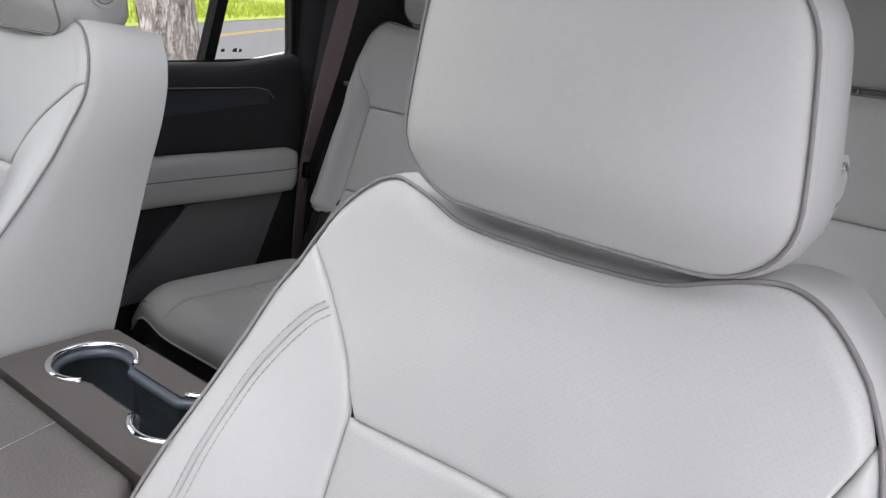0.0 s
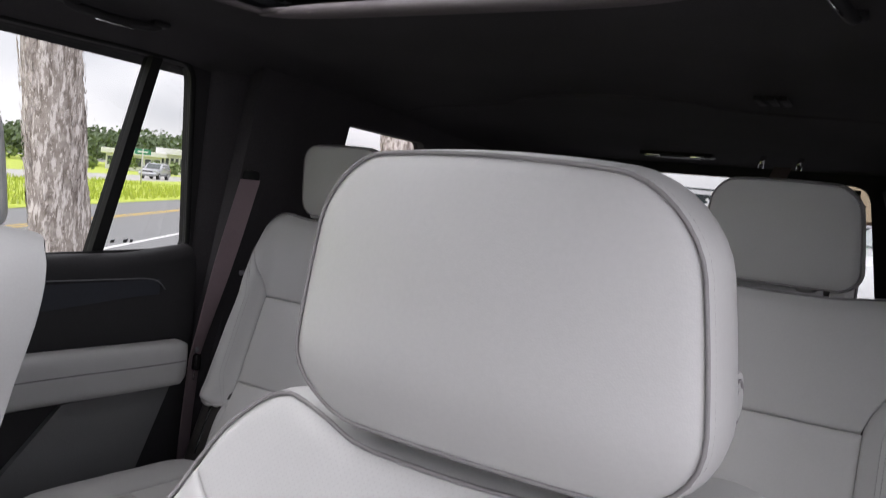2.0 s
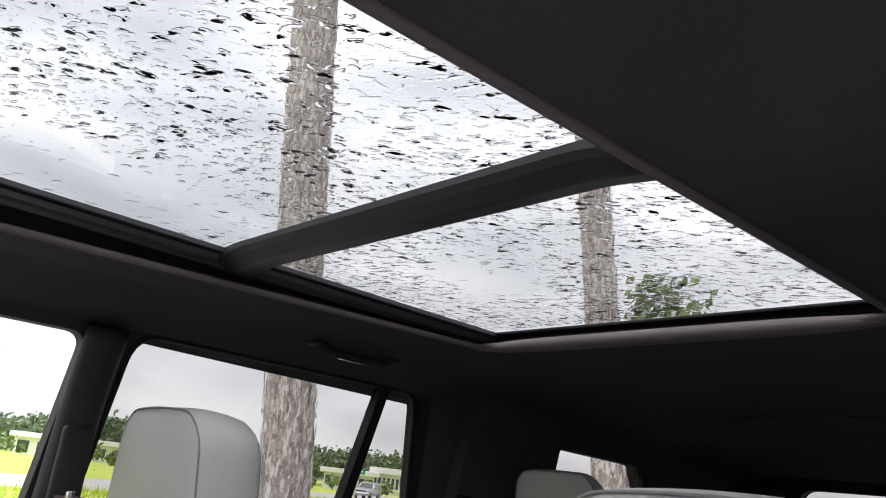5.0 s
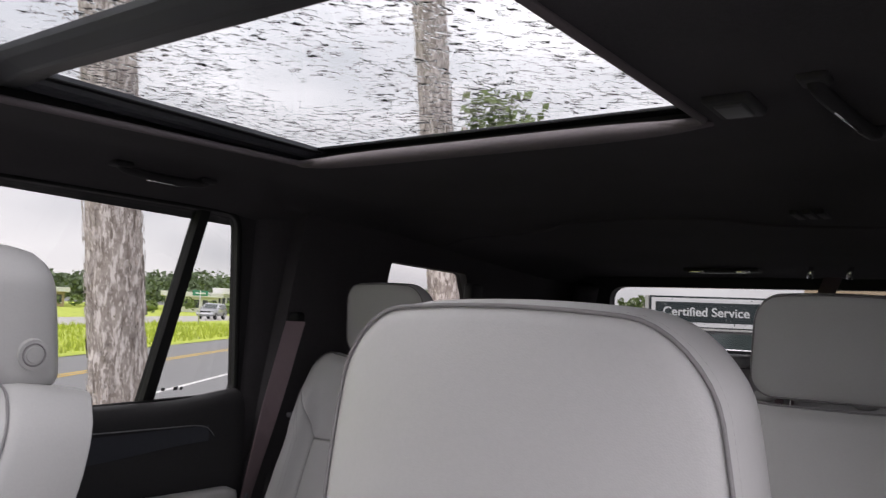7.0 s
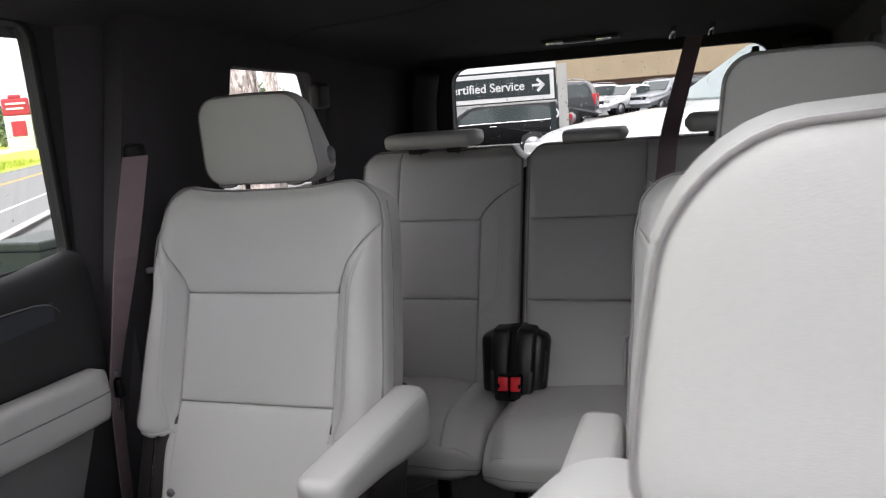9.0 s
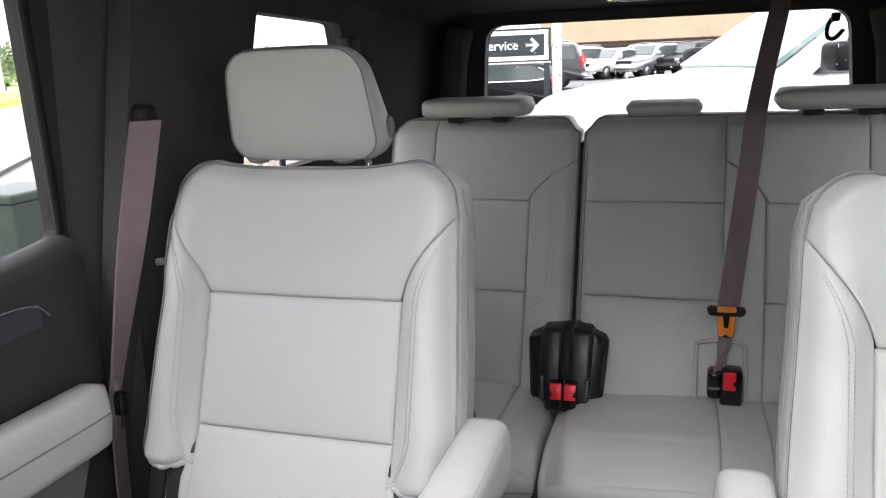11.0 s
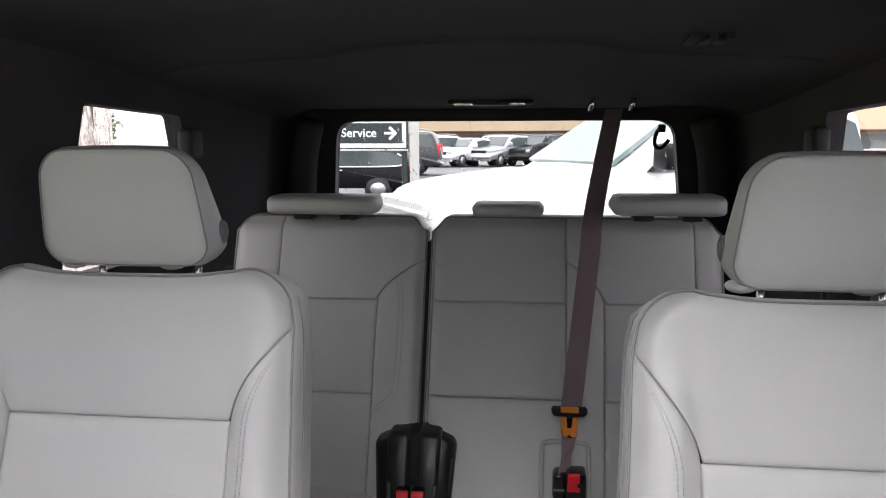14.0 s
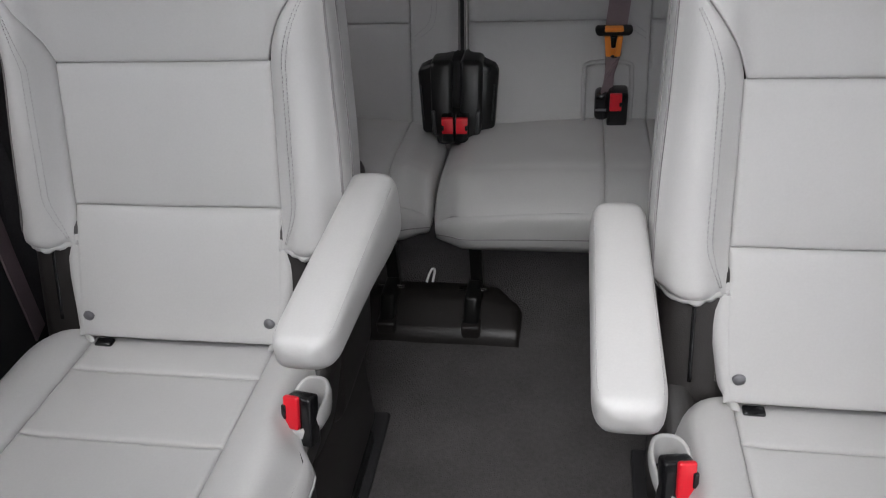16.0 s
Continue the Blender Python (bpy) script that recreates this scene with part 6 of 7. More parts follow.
verts, faces = [], []
rg = random.Random(9)
for i in range(210):
    az, d = -128 + 98 * i / 210 + rg.uniform(-0.3, 0.3), rg.uniform(165, 225)
    h = 1.8 + d * math.tan(radians(rg.uniform(1.9, 2.6) + 0.35 * math.sin(az * 0.35)))
    q = bearing(az, d)
    leaf_clumps((q.x, q.y, GROUND + h * 0.5), (h * 0.75, h * 0.75, h * 0.5), 320, 0.55, i, verts, faces)
tagged(mesh_ob("far_wood", verts, faces, leaf_mat, smooth=False), "dark green wood along the horizon", "trees", kind="stuff")
verts, faces = [], []
for i in range(70):
    az, d = -118 + 80 * i / 70 + rg.uniform(-0.6, 0.6), rg.uniform(112, 150)
    h = rg.uniform(1.4, 4.2)
    q = bearing(az, d)
    leaf_clumps((q.x, q.y, GROUND + h * 0.5), (h * 0.6, h * 0.6, h * 0.5), 70, 0.4, i + 300, verts, faces)
tagged(mesh_ob("far_bushes", verts, faces, leaf_light, smooth=False), "lighter green bushes before the wood", "bushes", kind="stuff")


def palm(x, y, r, h, seed, lean=(0, 0), label=""):
    t = empty("palm_tree", label, "tree", "palm trees", at=(x, y, GROUND))
    rr = random.Random(seed)
    n, sides = 150, 40
    verts, faces = [], []
    for i in range(n + 1):
        z = h * i / n
        base = r * (1.16 - 0.16 * smooth01(0, 1.5, z)) * (1 - 0.10 * z / h)
        for k in range(sides):
            a = 2 * math.pi * k / sides
            q = Vector((math.cos(a) * 3.2, math.sin(a) * 3.2, z * 2.2 + seed))
            d = 0.012 * noise.noise(q * 3.0) + 0.010 * abs(noise.noise(Vector((math.cos(a) * 9, math.sin(a) * 9, z * 5 + seed))))
            verts.append(((base + d) * math.cos(a) + lean[0] * z, (base + d) * math.sin(a) + lean[1] * z, z))
    for i in range(n):
        for k in range(sides):
            j = (k + 1) % sides
            faces.append((i * sides + k, i * sides + j, (i + 1) * sides + j, (i + 1) * sides + k))
    trunk = mesh_ob("trunk", verts, faces, bark_mat, t)
    # pale shaggy bark flakes
    verts, faces = [], []
    for _ in range(int(520 * h)):
        z, a = rr.uniform(0, h), rr.uniform(0, 6.283)
        if noise.noise(Vector((math.cos(a) * 2, math.sin(a) * 2, z * 1.3 + seed))) < -0.15:
            continue
        base = r * (1.16 - 0.16 * smooth01(0, 1.5, z)) * (1 - 0.10 * z / h) + 0.006
        w, l = rr.uniform(0.005, 0.016), rr.uniform(0.02, 0.09)
        k = len(verts)
        for da, dz, dr in ((-w, 0, 0.004), (w, 0.01, 0.004), (w * 0.8, l, 0.010), (-w * 0.5, l * 0.85, 0.012)):
            aa = a + da / r
            verts.append(((base + dr) * math.cos(aa) + lean[0] * (z + dz), (base + dr) * math.sin(aa) + lean[1] * (z + dz), z + dz))
        faces.append((k, k + 1, k + 2, k + 3))
    tagged(mesh_ob("bark_flakes", verts, faces, bark_pale, trunk, smooth=False), "pale grey shaggy bark flakes", kind="stuff")
    verts, faces = [], []
    top = Vector((lean[0] * h, lean[1] * h, h))
    for i in range(16):
        a = 2 * math.pi * i / 16 + rr.uniform(-0.1, 0.1)
        up = rr.uniform(0.1, 1.1)
        spine = [top + Vector((math.cos(a) * 1.9 * q, math.sin(a) * 1.9 * q, up * 1.4 * q - 1.5 * q * q)) for q in np.linspace(0, 1, 16)]
        for q in range(1, 16):
            d = (spine[q] - spine[q - 1]).normalized()
            sd = d.cross(Vector((0, 0, 1))).normalized()
            for sg in (-1, 1):
                k = len(verts)
                tip = spine[q] + sd * sg * 0.5 * (1 - q / 20) + d * 0.25 - Vector((0, 0, 0.14))
                verts += [spine[q] - d * 0.03, spine[q] + d * 0.03, tip]
                faces.append((k, k + 1, k + 2))
    mesh_ob("crown", verts, faces, leaf_light, t, "arching green palm fronds", smooth=False)
    return t


palm(-3.455, 3.36, 0.160, 9.0, 3, (-0.052, -0.084), "palm with shaggy grey bark close to the car")
palm(-2.32, 5.20, 0.118, 9.0, 8, (-0.083, -0.060), "second palm with shaggy grey bark")


def leafy_tree(x, y, h, seed, label):
    t = empty("tree", label, "tree", at=(x, y, GROUND))
    tube("trunk", [(0, 0, 0), (0.05, 0, h * 0.3), (0, 0.05, h * 0.6)], 0.12, bark_mat, t)
    for i in range(7):
        a = i * 0.9
        tube("limb", spline([(0.02, 0, h * 0.4), (math.cos(a) * 0.6, math.sin(a) * 0.6, h * 0.6), (math.cos(a) * 0.95, math.sin(a) * 0.95, h * 0.78)], 8), 0.035, bark_mat, t)
    verts, faces = [], []
    leaf_clumps((0, 0, h * 0.76), (1.2, 1.2, h * 0.20), 480, 0.12, seed, verts, faces)
    mesh_ob("crown", verts, faces, leaf_light, t, "green leaves in loose clumps", smooth=False)


leafy_tree(-6.94, 13.04, 6.7, 21, "leafy green tree beyond the palms")
leafy_tree(-13.2, 36.6, 3.3, 22, "small leafy tree behind the direction sign")

# ---------------- direction sign ----------------
sign = empty("direction_sign", "black and white dealership direction sign on posts", "sign", at=(0, 0, 0.462))
SP, SA = Vector((-3.09, 13.84, 0)), Vector((0.985, 0.17, 0)).normalized()
SK = 0.535


def sign_box(name, a0, a1, z0, z1, d0, d1, mat, label=""):
    bm = rbox(a0 * SK, a1 * SK, d0 * SK, d1 * SK, z0 * SK if z0 > 0 else GROUND - 0.6, z1 * SK, 0.005, 2)
    m = Matrix.Translation(SP) @ Matrix.Rotation(math.atan2(SA.y, SA.x), 4, "Z")
    bm.transform(m)
    return part(name, bm, mat, sign, label, smooth=False)


sign_box("frame", -2.02, 2.02, 1.00, 2.02, 0.03, 0.17, sign_black, "thin black outer frame")
sign_box("panel", -1.95, 1.95, 1.06, 1.96, 0.0, 0.05, sign_white)
sign_box("face", -1.82, 1.82, 1.20, 1.83, -0.012, 0.01, sign_black)
sign_box("ledge", -2.02, 2.02, 0.96, 1.02, -0.02, 0.18, post_mat, "pale aluminium ledge below the panel")
for a0, a1 in ((-1.98, -1.80), (1.80, 1.98)):
    sign_box("leg", a0, a1, GROUND - 0.3, 0.98, 0.02, 0.16, sign_black, "dark sign leg")
sign_box("post", 2.06, 2.36, GROUND - 0.3, 2.12, -0.05, 0.22, post_mat, "pale aluminium sign post")
sign_box("post", -2.16, -2.04, GROUND - 0.3, 2.02, 0.0, 0.16, post_mat, "pale aluminium sign post")
font = bpy.data.curves.new("sign_text", "FONT")
font.body = "Certified Service"
font.size = 0.385 * SK
font.align_x, font.align_y = "CENTER", "CENTER"
font.extrude = 0.005
font.offset = 0.0035
font.materials.append(sign_white)
ob = new("lettering", font)
ob.matrix_world = Matrix.Translation(SP + Vector((0, 0, 1.515 * SK)) - SA * 0.28 * SK + Vector((0.17, -0.985, 0)) * 0.008) @ Matrix.Rotation(math.atan2(SA.y, SA.x), 4, "Z") @ Matrix.Rotation(radians(90), 4, "X")
me = bpy.data.meshes.new_from_object(ob.evaluated_get(bpy.context.evaluated_depsgraph_get()))
mw = ob.matrix_world.copy()
bpy.data.objects.remove(ob)
me.transform(mw)
txt = new("lettering", me)
txt.parent = sign
tagged(txt, "white sign lettering")
sign_box("arrow_shaft", 1.26, 1.58, 1.475, 1.555, -0.024, 0.0, sign_white)
for sg in (-1, 1):
    bm = rbox(-0.15 * SK, 0.15 * SK, -0.024 * SK, 0.0, -0.045 * SK, 0.045 * SK, 0.002, 1)
    bm.transform(Matrix.Translation(SP) @ Matrix.Rotation(math.atan2(SA.y, SA.x), 4, "Z") @ Matrix.Translation((1.525 * SK, 0, (1.515 + sg * 0.085) * SK)) @ Matrix.Rotation(radians(45 * sg), 4, "Y"))
    part("arrow_head", bm, sign_white, sign, smooth=False)

# ---------------- parked vehicles ----------------


def vehicle(kind, at, turn, scale, paint, label, chrome_trim=False, stretch=1.0):
    """A parked vehicle; its nose points along its own negative x."""
    c = empty("car", label, "car", "parked vehicles", at=at)
    c.rotation_euler = (0, 0, radians(turn))
    c.scale = (scale * stretch, scale, scale)
    if kind == "pickup":
        prof = [(-2.9, 0.55), (-2.92, 0.95), (-2.86, 1.22), (-2.6, 1.36), (-1.75, 1.47), (-1.30, 1.52), (-0.55, 2.02), (-0.2, 2.10), (1.05, 2.10), (1.35, 1.98), (1.55, 1.45), (2.95, 1.42), (3.0, 0.7), (2.8, 0.5)]
        wheels, wr, hw = (-1.95, 2.0), 0.42, 0.98
        side = [(-1.05, 1.50), (-0.50, 1.95), (-0.15, 2.02), (1.0, 2.02), (1.28, 1.92), (1.42, 1.50)]
        screen = [(-1.30, 1.53), (-0.56, 2.00)]
    elif kind == "suv":
        prof = [(-2.4, 0.45), (-2.45, 0.8), (-2.35, 1.0), (-1.4, 1.12), (-0.9, 1.2), (-0.3, 1.68), (0.3, 1.78), (1.8, 1.74), (2.2, 1.6), (2.4, 1.05), (2.42, 0.6), (2.2, 0.4)]
        wheels, wr, hw = (-1.5, 1.45), 0.37, 0.95
        side = [(-0.75, 1.18), (-0.25, 1.60), (0.3, 1.69), (1.75, 1.66), (2.1, 1.52), (2.15, 1.16)]
        screen = [(-0.9, 1.21), (-0.31, 1.67)]
    else:
        prof = [(-2.2, 0.4), (-2.25, 0.65), (-2.1, 0.78), (-1.1, 0.92), (-0.75, 0.98), (-0.1, 1.38), (0.4, 1.45), (1.0, 1.40), (1.6, 1.08), (2.2, 1.0), (2.28, 0.6), (2.1, 0.35)]
        wheels, wr, hw = (-1.35, 1.35), 0.33, 0.88
        side = [(-0.55, 1.0), (-0.05, 1.32), (0.4, 1.38), (0.95, 1.33), (1.4, 1.05)]
        screen = [(-0.76, 0.99), (-0.12, 1.37)]
    loop = [tuple(p) for p in spline([(x, z, 0) for x, z in prof], 84, closed=True)]
    rings = []
    for q in (-1.0, -0.985, -0.93, -0.6, 0.0, 0.6, 0.93, 0.985, 1.0):
        ring = []
        for x, z, _ in loop:
            zc = 1.0
            tum = 1 - 0.16 * max(0, z - zc) if z > zc else 1
            k = 1 - 0.03 * (abs(q) ** 6)
            nose = 0.06 * (q * q) if x < -1.5 else 0
            ring.append(Vector((x * k + nose, q * hw * tum, z - 0.05 * abs(q) ** 4 * (1 if z > 0.9 else 0))))
        rings.append(ring)
    v, f = loft(rings)
    mesh_ob("body", v, f, paint, c)
    for s in (-1, 1):
        vv = []
        for x, z in side:
            tum = 1 - 0.16 * max(0, z - 1.0)
            vv.append(Vector((x, s * (hw * tum + 0.006), z - 0.04)))
        g = mesh_ob("side_window", vv + [p + Vector((0, -s * 0.03, 0)) for p in vv], [tuple(range(len(vv)))] + [(i, (i + 1) % len(vv), len(vv) + (i + 1) % len(vv), len(vv) + i) for i in range(len(vv))], car_glass, c, smooth=False)
        xm = (side[0][0] + side[-1][0]) / 2
        part("pillar", rbox(xm - 0.05, xm + 0.05, s * hw * 0.88 - 0.03, s * hw * 0.88 + 0.09, side[0][1] - 0.05, side[1][1] - 0.05, 0.01), black_car, c)
        part("mirror", rbox(side[0][0] - 0.02, side[0][0] + 0.16, s * (hw + 0.12) - 0.12, s * (hw + 0.12) + 0.12, side[0][1] - 0.02, side[0][1] + 0.20, 0.05), black_car if kind == "pickup" else paint, c)
        part("headlight", rbox(prof[0][0] - 0.01, prof[0][0] + 0.35, s * (hw - 0.22) - 0.18, s * (hw - 0.22) + 0.18, prof[1][1] - 0.02, prof[1][1] + 0.16, 0.05), headlamp_mat, c, "pale headlight lens")
        part("tail_light", rbox(prof[-3][0] - 0.12, prof[-3][0] + 0.02, s * (hw - 0.12) - 0.09, s * (hw - 0.12) + 0.09, prof[-3][1] - 0.25, prof[-3][1] + 0.18, 0.03), tail_red, c, "red tail light")
        for x in wheels:
            bm = bmesh.new()
            bmesh.ops.create_cone(bm, cap_ends=True, segments=28, radius1=wr, radius2=wr, depth=0.26)
            bmesh.ops.bevel(bm, geom=[e for e in bm.edges if abs(e.verts[0].co.z - e.verts[1].co.z) < 0.01], offset=0.03, segments=2, affect="EDGES")
            bm.transform(Matrix.Translation((x, s * (hw - 0.11), wr)) @ Matrix.Rotation(radians(90), 4, "X"))
            wheel = part("tyre", bm, tyre_mat, c, "black rubber tyre")
            bm = bmesh.new()
            bmesh.ops.create_cone(bm, cap_ends=True, segments=24, radius1=wr * 0.62, radius2=wr * 0.58, depth=0.28)
            bm.transform(Matrix.Translation((x, s * (hw - 0.11), wr)) @ Matrix.Rotation(radians(90), 4, "X"))
            part("rim", bm, rim_mat, wheel)
    (xa, za), (xb, zb2) = screen
    vv = [Vector((xa - 0.012, -hw * 0.78, za + 0.012)), Vector((xa - 0.012, hw * 0.78, za + 0.012)), Vector((xb - 0.012, hw * 0.70, zb2 + 0.008)), Vector((xb - 0.012, -hw * 0.70, zb2 + 0.008))]
    mesh_ob("windscreen", vv + [p + Vector((0.03, 0, -0.03)) for p in vv], [(0, 1, 2, 3), (0, 1, 5, 4), (1, 2, 6, 5), (2, 3, 7, 6), (3, 0, 4, 7)], sky_pale_glass if kind == "pickup" else car_glass, c, smooth=False)
    tall = 0.17 if kind == "pickup" else 0.0
    part("grille", rbox(prof[1][0] - 0.02, prof[1][0] + 0.06 + tall * 0.6, -hw * 0.62, hw * 0.62, prof[1][1] - 0.22, prof[1][1] + 0.12 + tall, 0.03), post_mat if kind == "pickup" else black_car, c)
    if kind == "pickup":
        for z in (prof[1][1] + 0.02, prof[1][1] + 0.16):
            part("grille_bar", rbox(prof[1][0] - 0.05, prof[1][0] + 0.03, -hw * 0.66, hw * 0.66, z, z + 0.06, 0.02), chrome, c, "chrome grille bar")
    part("bumper", rbox(prof[0][0] - 0.07, prof[0][0] + 0.2, -hw * 0.92, hw * 0.92, prof[0][1] - 0.12, prof[0][1] + 0.16, 0.06), chrome if kind == "pickup" else paint, c)
    if kind == "suv":
        for s in (-1, 1):
            tube("roof_rail", spline([(-0.25, s * hw * 0.74, 1.70), (-0.05, s * hw * 0.74, 1.80), (0.8, s * hw * 0.74, 1.835), (1.75, s * hw * 0.74, 1.80), (1.95, s * hw * 0.74, 1.71)], 20), 0.022, rim_mat, c, label="silver roof rail")
            part("door_handle", rbox(0.28, 0.48, s * hw * 0.985 - 0.03, s * hw * 0.985 + 0.03, 0.98, 1.02, 0.012), chrome if chrome_trim else paint, c)
    if chrome_trim:
        for s in (-1, 1):
            line = [(x, s * (hw * (1 - 0.16 * max(0, z - 1.0)) + 0.022), z) for x, z in ((-0.80, 1.10), (0.3, 1.115), (1.6, 1.125), (2.06, 1.16), (2.17, 1.26), (2.12, 1.45), (1.98, 1.56))]
            tube("window_trim", spline(line, 40), 0.028, chrome, c, label="bright chrome window trim")
    return c


vehicle("pickup", (1.70, 9.65, GROUND), 27, 1.10, paint_car, "large white pickup parked close behind the car")
vehicle("suv", (-6.75, 26.6, GROUND), 4, 0.95, black_car, "long black estate with chrome window trim behind the sign", chrome_trim=True, stretch=1.26)
# the car park behind rises a little
LOT = GROUND + 0.45
bm = bmesh.new()
lot = []
for y, z in ((29.0, GROUND - 0.05), (31.0, LOT), (100.0, LOT), (100.0, GROUND - 0.3), (29.0, GROUND - 0.3)):
    lot.append([bm.verts.new((x, y, z)) for x in (-22.0, 50.0)])
for k in range(5):
    j = (k + 1) % 5
    bm.faces.new((lot[k][0], lot[k][1], lot[j][1], lot[j][0]))
for e in (0, 1):
    bm.faces.new([q[e] for q in lot])
bmesh.ops.recalc_face_normals(bm, faces=bm.faces[:])
tagged(part("pavement_lot", bm, asphalt, smooth=False), "raised asphalt car park with rows of vehicles", "pavement", kind="structure")
vehicle("suv", (-6.45, 34.0, LOT), 3, 1.07, dark_grey_car, "dark grey estate with red tail lights")
ROW = [("suv", paint_car, "white estate in the parked row"), ("car", paint_car, "white saloon in the parked row"), ("suv", silver_car, "silver estate in the parked row"), ("suv", black_car, "black estate in the parked row"),
       ("car", dark_grey_car, "dark grey saloon in the parked row"), ("suv", paint_car, "white estate in the parked row"), ("suv", silver_car, "silver estate in the parked row"), ("car", red_car, "red saloon in the parked row")]
for k, (kind, paint, lab) in enumerate(ROW):
    vehicle(kind, (-6.0 + 2.1 * k, 45.0 + 0.8 * k, LOT), 58, 1.0 if kind == "suv" else 1.12, paint, lab)
for k in range(6):
    kind, paint, lab = ROW[(k * 3 + 1) % 7]
    vehicle(kind, (-9.0 + 3.0 * k, 60.0 + 0.6 * k, LOT), 70, 1.05, paint, lab)
p = bearing(-51.0, 91)
vehicle("suv", (p.x, p.y, GROUND), 124, 1.0, silver_car, "silver estate on the far road")
p = bearing(-56.5, 78)
vehicle("suv", (p.x, p.y, GROUND), 124, 1.0, black_car, "dark estate on the far road")

# ---------------- far buildings and signs ----------------


def building(at, turn, length, depth, height, wall, band, label, win=8, split=0.78):
    b = empty("building", label, "building", "far buildings", at=at)
    b.rotation_euler = (0, 0, radians(turn))
    part("wall", rbox(-length / 2, length / 2, 0, depth, 0, height * split, 0.03, 1), wall, b, smooth=False)
    part("roof", rbox(-length / 2 - 0.8, length / 2 + 0.8, -0.9, depth + 0.8, height * (split - 0.02), height, 0.06, 1), band, b, "broad flat roof band", smooth=False)
    for i in range(win):
        x = -length / 2 + (i + 0.5) * length / win
        w = part("window", rbox(x - length / win * 0.3, x + length / win * 0.3, -0.04, 0.05, height * split * 0.28, height * split * 0.80, 0.02, 1), car_glass, b, smooth=False)
        part("frame", rbox(x - length / win * 0.33, x + length / win * 0.33, -0.06, 0.0, height * split * 0.23, height * split * 0.28, 0.01, 1), sign_white, w, smooth=False)


building((9.8, 77.5, LOT), -6, 45, 14, 5.4, wall_brick, wall_tan, "low brown building with a broad tan roof band", 10, 0.46)
for az, d, ln, h, wl_, lab in ((-52.6, 145, 9, 3.6, wall_white, "white low shop building across the road"), (-50.0, 150, 5, 4.6, wall_white, "white shop with a flat roof"), (-63.0, 150, 12, 3.4, wall_tan, "tan low building across the road"), (-71.0, 150, 18, 3.6, wall_white, "long white building across the road")):
    p = bearing(az, d)
    building(p, -az, ln, 9, h, wl_, wall_white, lab, 6)
p = bearing(-46.2, 110)
pyl = empty("pylon_sign", "red and white roadside pylon sign", "sign", at=p)
pyl.rotation_euler = (0, 0, radians(46))
part("mast", rbox(-1.5, 1.5, -0.3, 0.3, 0, 4.4, 0.05, 1), wall_white, pyl, smooth=False)
part("panel", rbox(-1.5, 1.5, -0.35, 0.35, 4.4, 6.5, 0.25, 3), red_sign, pyl, smooth=False)
part("panel_crown", rbox(-0.7, 0.7, -0.3, 0.3, 6.4, 6.9, 0.2, 3), red_sign, pyl, smooth=False)
for k in range(2):
    part("lettering_bar", rbox(-1.1, 1.1 - 0.3 * k, -0.42, -0.34, 5.7 - 0.6 * k, 5.95 - 0.6 * k, 0.02, 1), sign_white, pyl, smooth=False)
part("lower_panel", rbox(-0.8, 0.8, -0.4, 0.4, 1.9, 3.7, 0.05, 1), red_sign, pyl, smooth=False)
p = bearing(-51.6, 60)
gs = empty("street_sign", "green street name sign on a post", "sign", at=p)
tube("post", [(0, 0, 0), (0, 0, 2.7)], 0.05, post_mat, gs)
part("panel", moved(rbox(-0.55, 0.55, -0.03, 0.03, 2.3, 2.68, 0.02, 1), Matrix.Rotation(radians(50), 4, "Z")), green_sign, gs, smooth=False)
part("lettering_bar", moved(rbox(-0.36, 0.36, -0.05, -0.03, 2.44, 2.54, 0.01, 1), Matrix.Rotation(radians(50), 4, "Z")), sign_white, gs, smooth=False)
# plain lidded box for a dark shape of unknown identity
ubox = empty("dark_box", "dark green box for an unidentified dark shape by the car park", "utility box", at=(-5.0, 5.75, GROUND))
part("cabinet", rbox(-0.25, 0.25, -0.28, 0.28, 0.0, 0.92, 0.02, 2), box_green, ubox, smooth=False)
part("lid", rbox(-0.28, 0.28, -0.31, 0.31, 0.92, 1.0, 0.02, 2), box_green, ubox, smooth=False)

# ---------------- rain drops ----------------
water = bpy.data.materials.new("rain_water")
water.use_nodes = True
n, l = water.node_tree.nodes, water.node_tree.links
n.clear()
o = n.new("ShaderNodeOutputMaterial")
g = n.new("ShaderNodeBsdfGlass")
g.inputs["IOR"].default_value = 1.33
g.inputs["Roughness"].default_value = 0.0
l.new(g.outputs[0], o.inputs["Surface"])


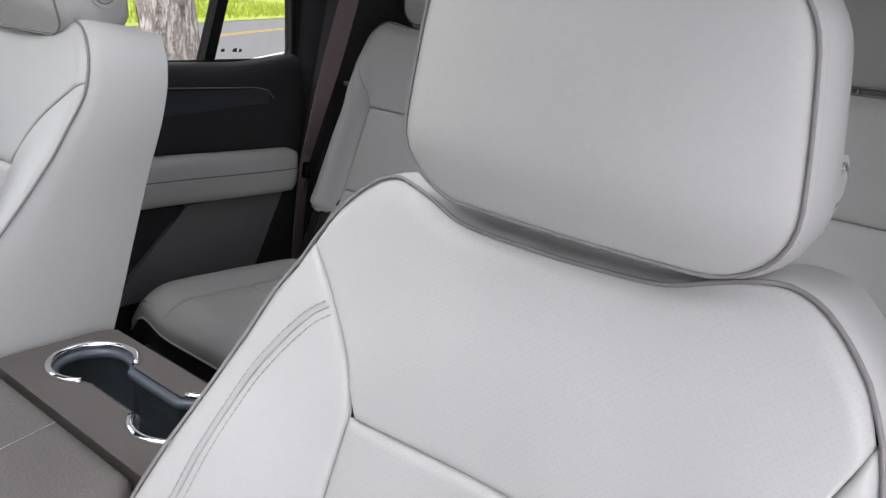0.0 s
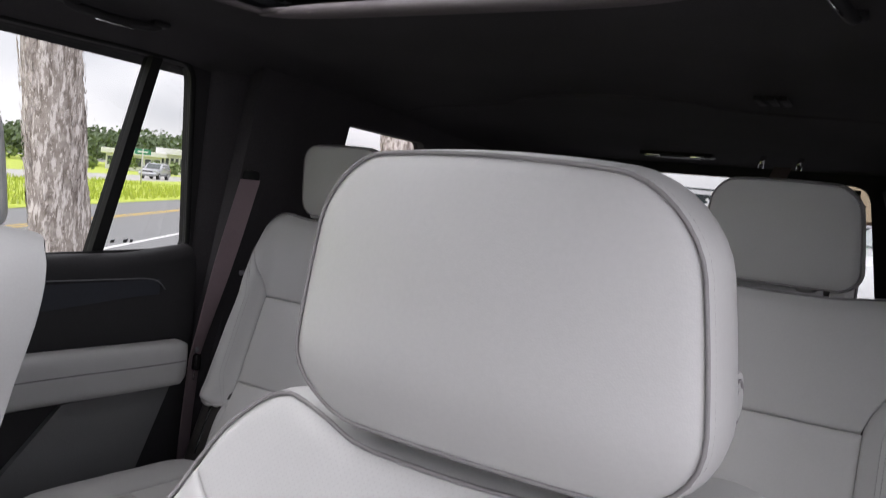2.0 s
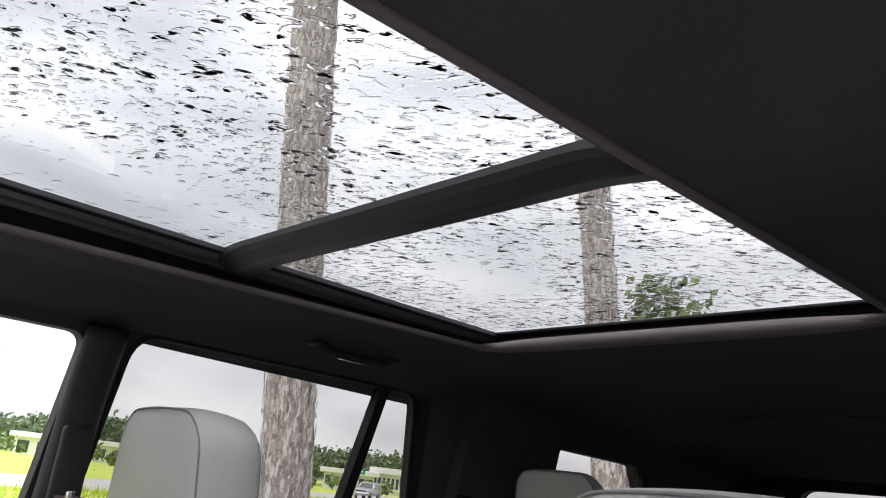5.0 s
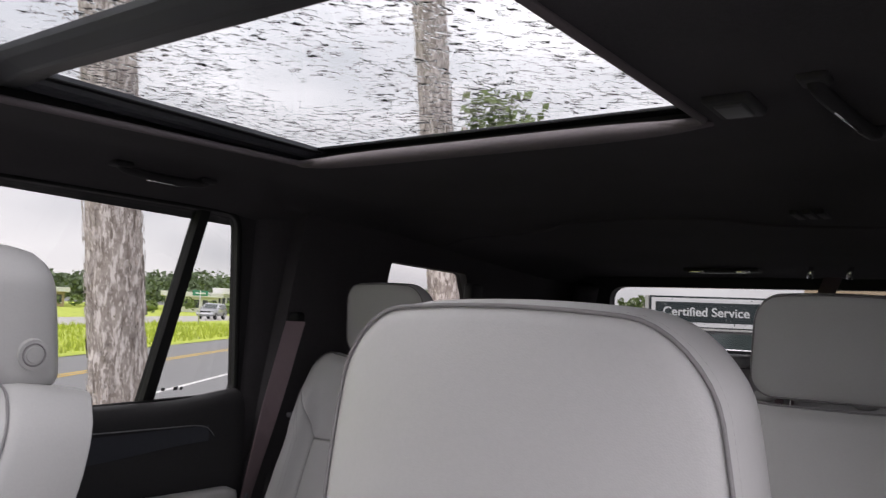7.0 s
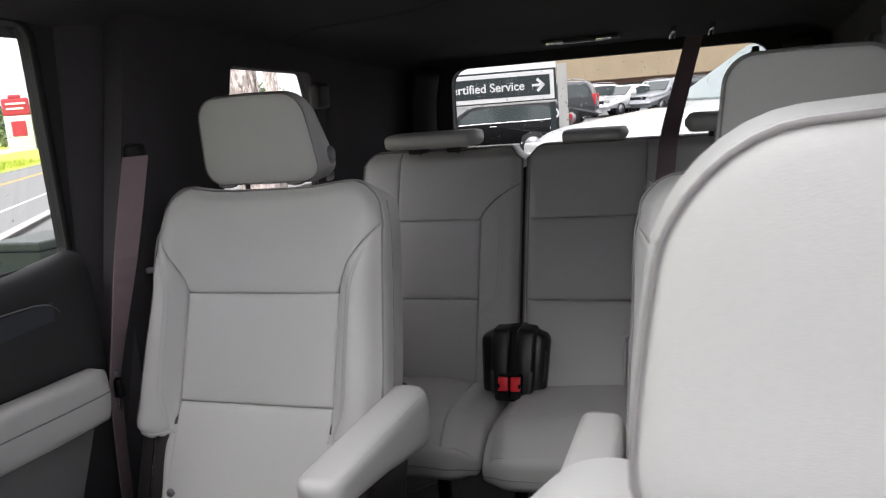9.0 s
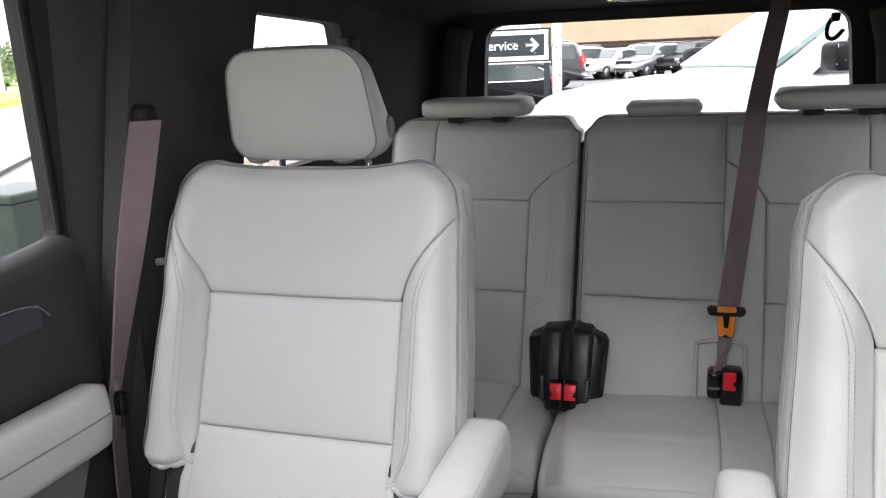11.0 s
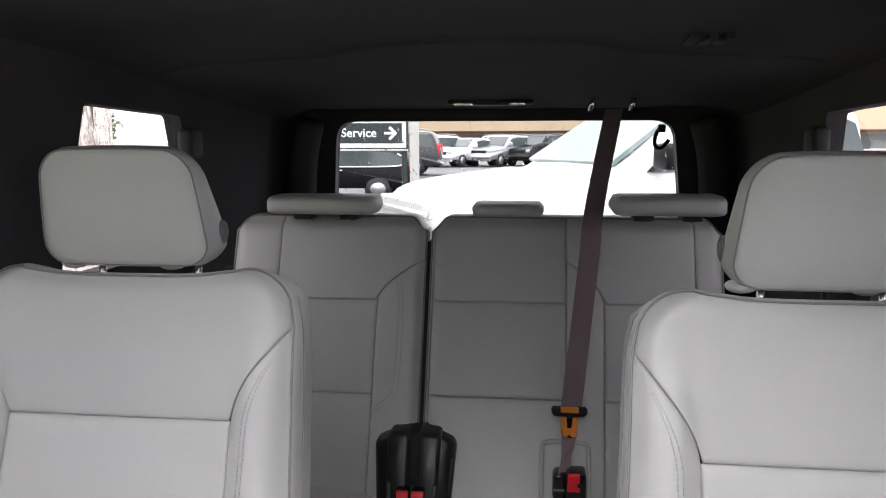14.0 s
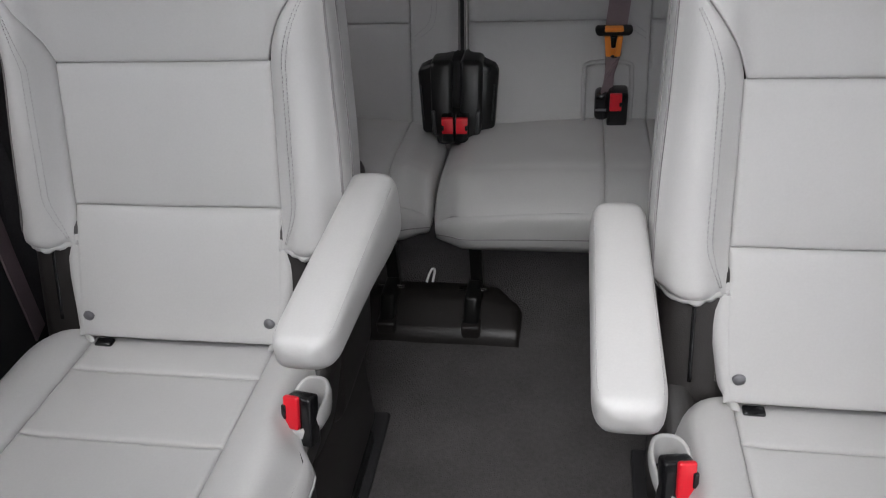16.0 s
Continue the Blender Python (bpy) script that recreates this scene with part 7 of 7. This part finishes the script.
def drops(name, count, place, sizes, seed, stretch, angle, parent, label, lean=0.0, bare=None):
    """Domed water drops: place(u, v) gives a point and the outward normal frame."""
    r = random.Random(seed)
    verts, faces = [], []
    sides = 10
    for _ in range(count):
        u, v = r.random(), r.random()
        p, ax, ay, nz = place(u, v)
        if bare and r.random() < 0.93 * math.exp(-(((p.x - bare[0]) / bare[2]) ** 2 + ((p.y - bare[1]) / bare[3]) ** 2) ** 2):
            continue
        s = sizes[0] + (sizes[1] - sizes[0]) * r.random() ** 3.0
        st = 1 + (stretch - 1) * r.random()
        a = radians(angle + r.gauss(0, 22))
        e1 = (ax * math.cos(a) + ay * math.sin(a)) * s * st
        e2 = (ay * math.cos(a) - ax * math.sin(a)) * s / st ** 0.6
        bend = r.uniform(-0.7, 0.5)
        base = len(verts)
        run = (ay * -0.95 + ax * 0.3) * s * lean
        for lvl, (rad, hh, lead) in enumerate(((1.0, 0.0, 0.0), (0.86, 0.038, 0.10), (0.46, 0.068, 0.34))):
            for k in range(sides):
                t = 2 * math.pi * k / sides
                wob = 1 + 0.16 * math.sin(2 * t + u * 9) + 0.1 * math.sin(3 * t + v * 9)
                c, q = math.cos(t) * rad * wob, math.sin(t) * rad * wob
                verts.append(p + e1 * c + e2 * (q + bend * c * c) + nz * hh * s * 0.95 / st ** 0.6 + run * lead / st ** 0.6)
        verts.append(p + nz * 0.068 * s / st ** 0.6 + run * 0.42 / st ** 0.6)
        for lvl in range(2):
            for k in range(sides):
                j = (k + 1) % sides
                faces.append((base + lvl * sides + k, base + lvl * sides + j, base + (lvl + 1) * sides + j, base + (lvl + 1) * sides + k))
        for k in range(sides):
            faces.append((base + 2 * sides + k, base + 2 * sides + (k + 1) % sides, base + 3 * sides))
        foot = len(verts)
        verts.extend([q.copy() for q in verts[base:base + sides]])
        faces.append(tuple(foot + k for k in range(sides))[::-1])
    ob = mesh_ob(name, verts, faces, water, parent)
    ob.visible_shadow = False
    return tagged(ob, label, "rain drops", kind="stuff")


def on_roof(y0, y1):
    return lambda u, v: (Vector((-0.38 + 0.76 * u, y0 + (y1 - y0) * v, GZ + 0.0068)), Vector((1, 0, 0)), Vector((0, 1, 0)), Vector((0, 0, 1)))


BARE = (-0.10, 1.30, 0.09, 0.13)
drops("rain_drops", 9000, on_roof(0.26, 0.99), (0.0010, 0.0056), 11, 2.1, 38, None, "clear rain drops lying on the front roof glass", 0.9, (-0.24, 0.78, 0.15, 0.26))
drops("rain_drops", 6500, on_roof(1.065, 1.57), (0.0010, 0.0054), 12, 2.2, 38, None, "clear rain drops lying on the rear roof glass", 0.9, BARE)


def on_tail(u, v):
    z = 0.78 + 0.40 * v
    d = Vector((0, -0.33, 0.94)).normalized()
    return back3d(-0.56 + 1.1 * u, z, 0.0312), Vector((1, 0, 0)), d, Vector((0, 0.94, 0.33)).normalized()


drops("rain_drops", 900, on_tail, (0.0007, 0.0036), 13, 2.2, 90, None, "clear rain drops on the tailgate glass")
TW = side3d(-1)
drops("rain_drops", 160, lambda u, v: (TW(1.06 + 0.70 * u, 0.90 + 0.36 * v, 0.0232), Vector((0, 1, 0)), Vector((0.2, 0, 0.97)).normalized(), Vector((-0.97, 0, 0.22)).normalized()), (0.0006, 0.0018), 14, 1.4, 90, None, "fine rain drops on the rear door window")
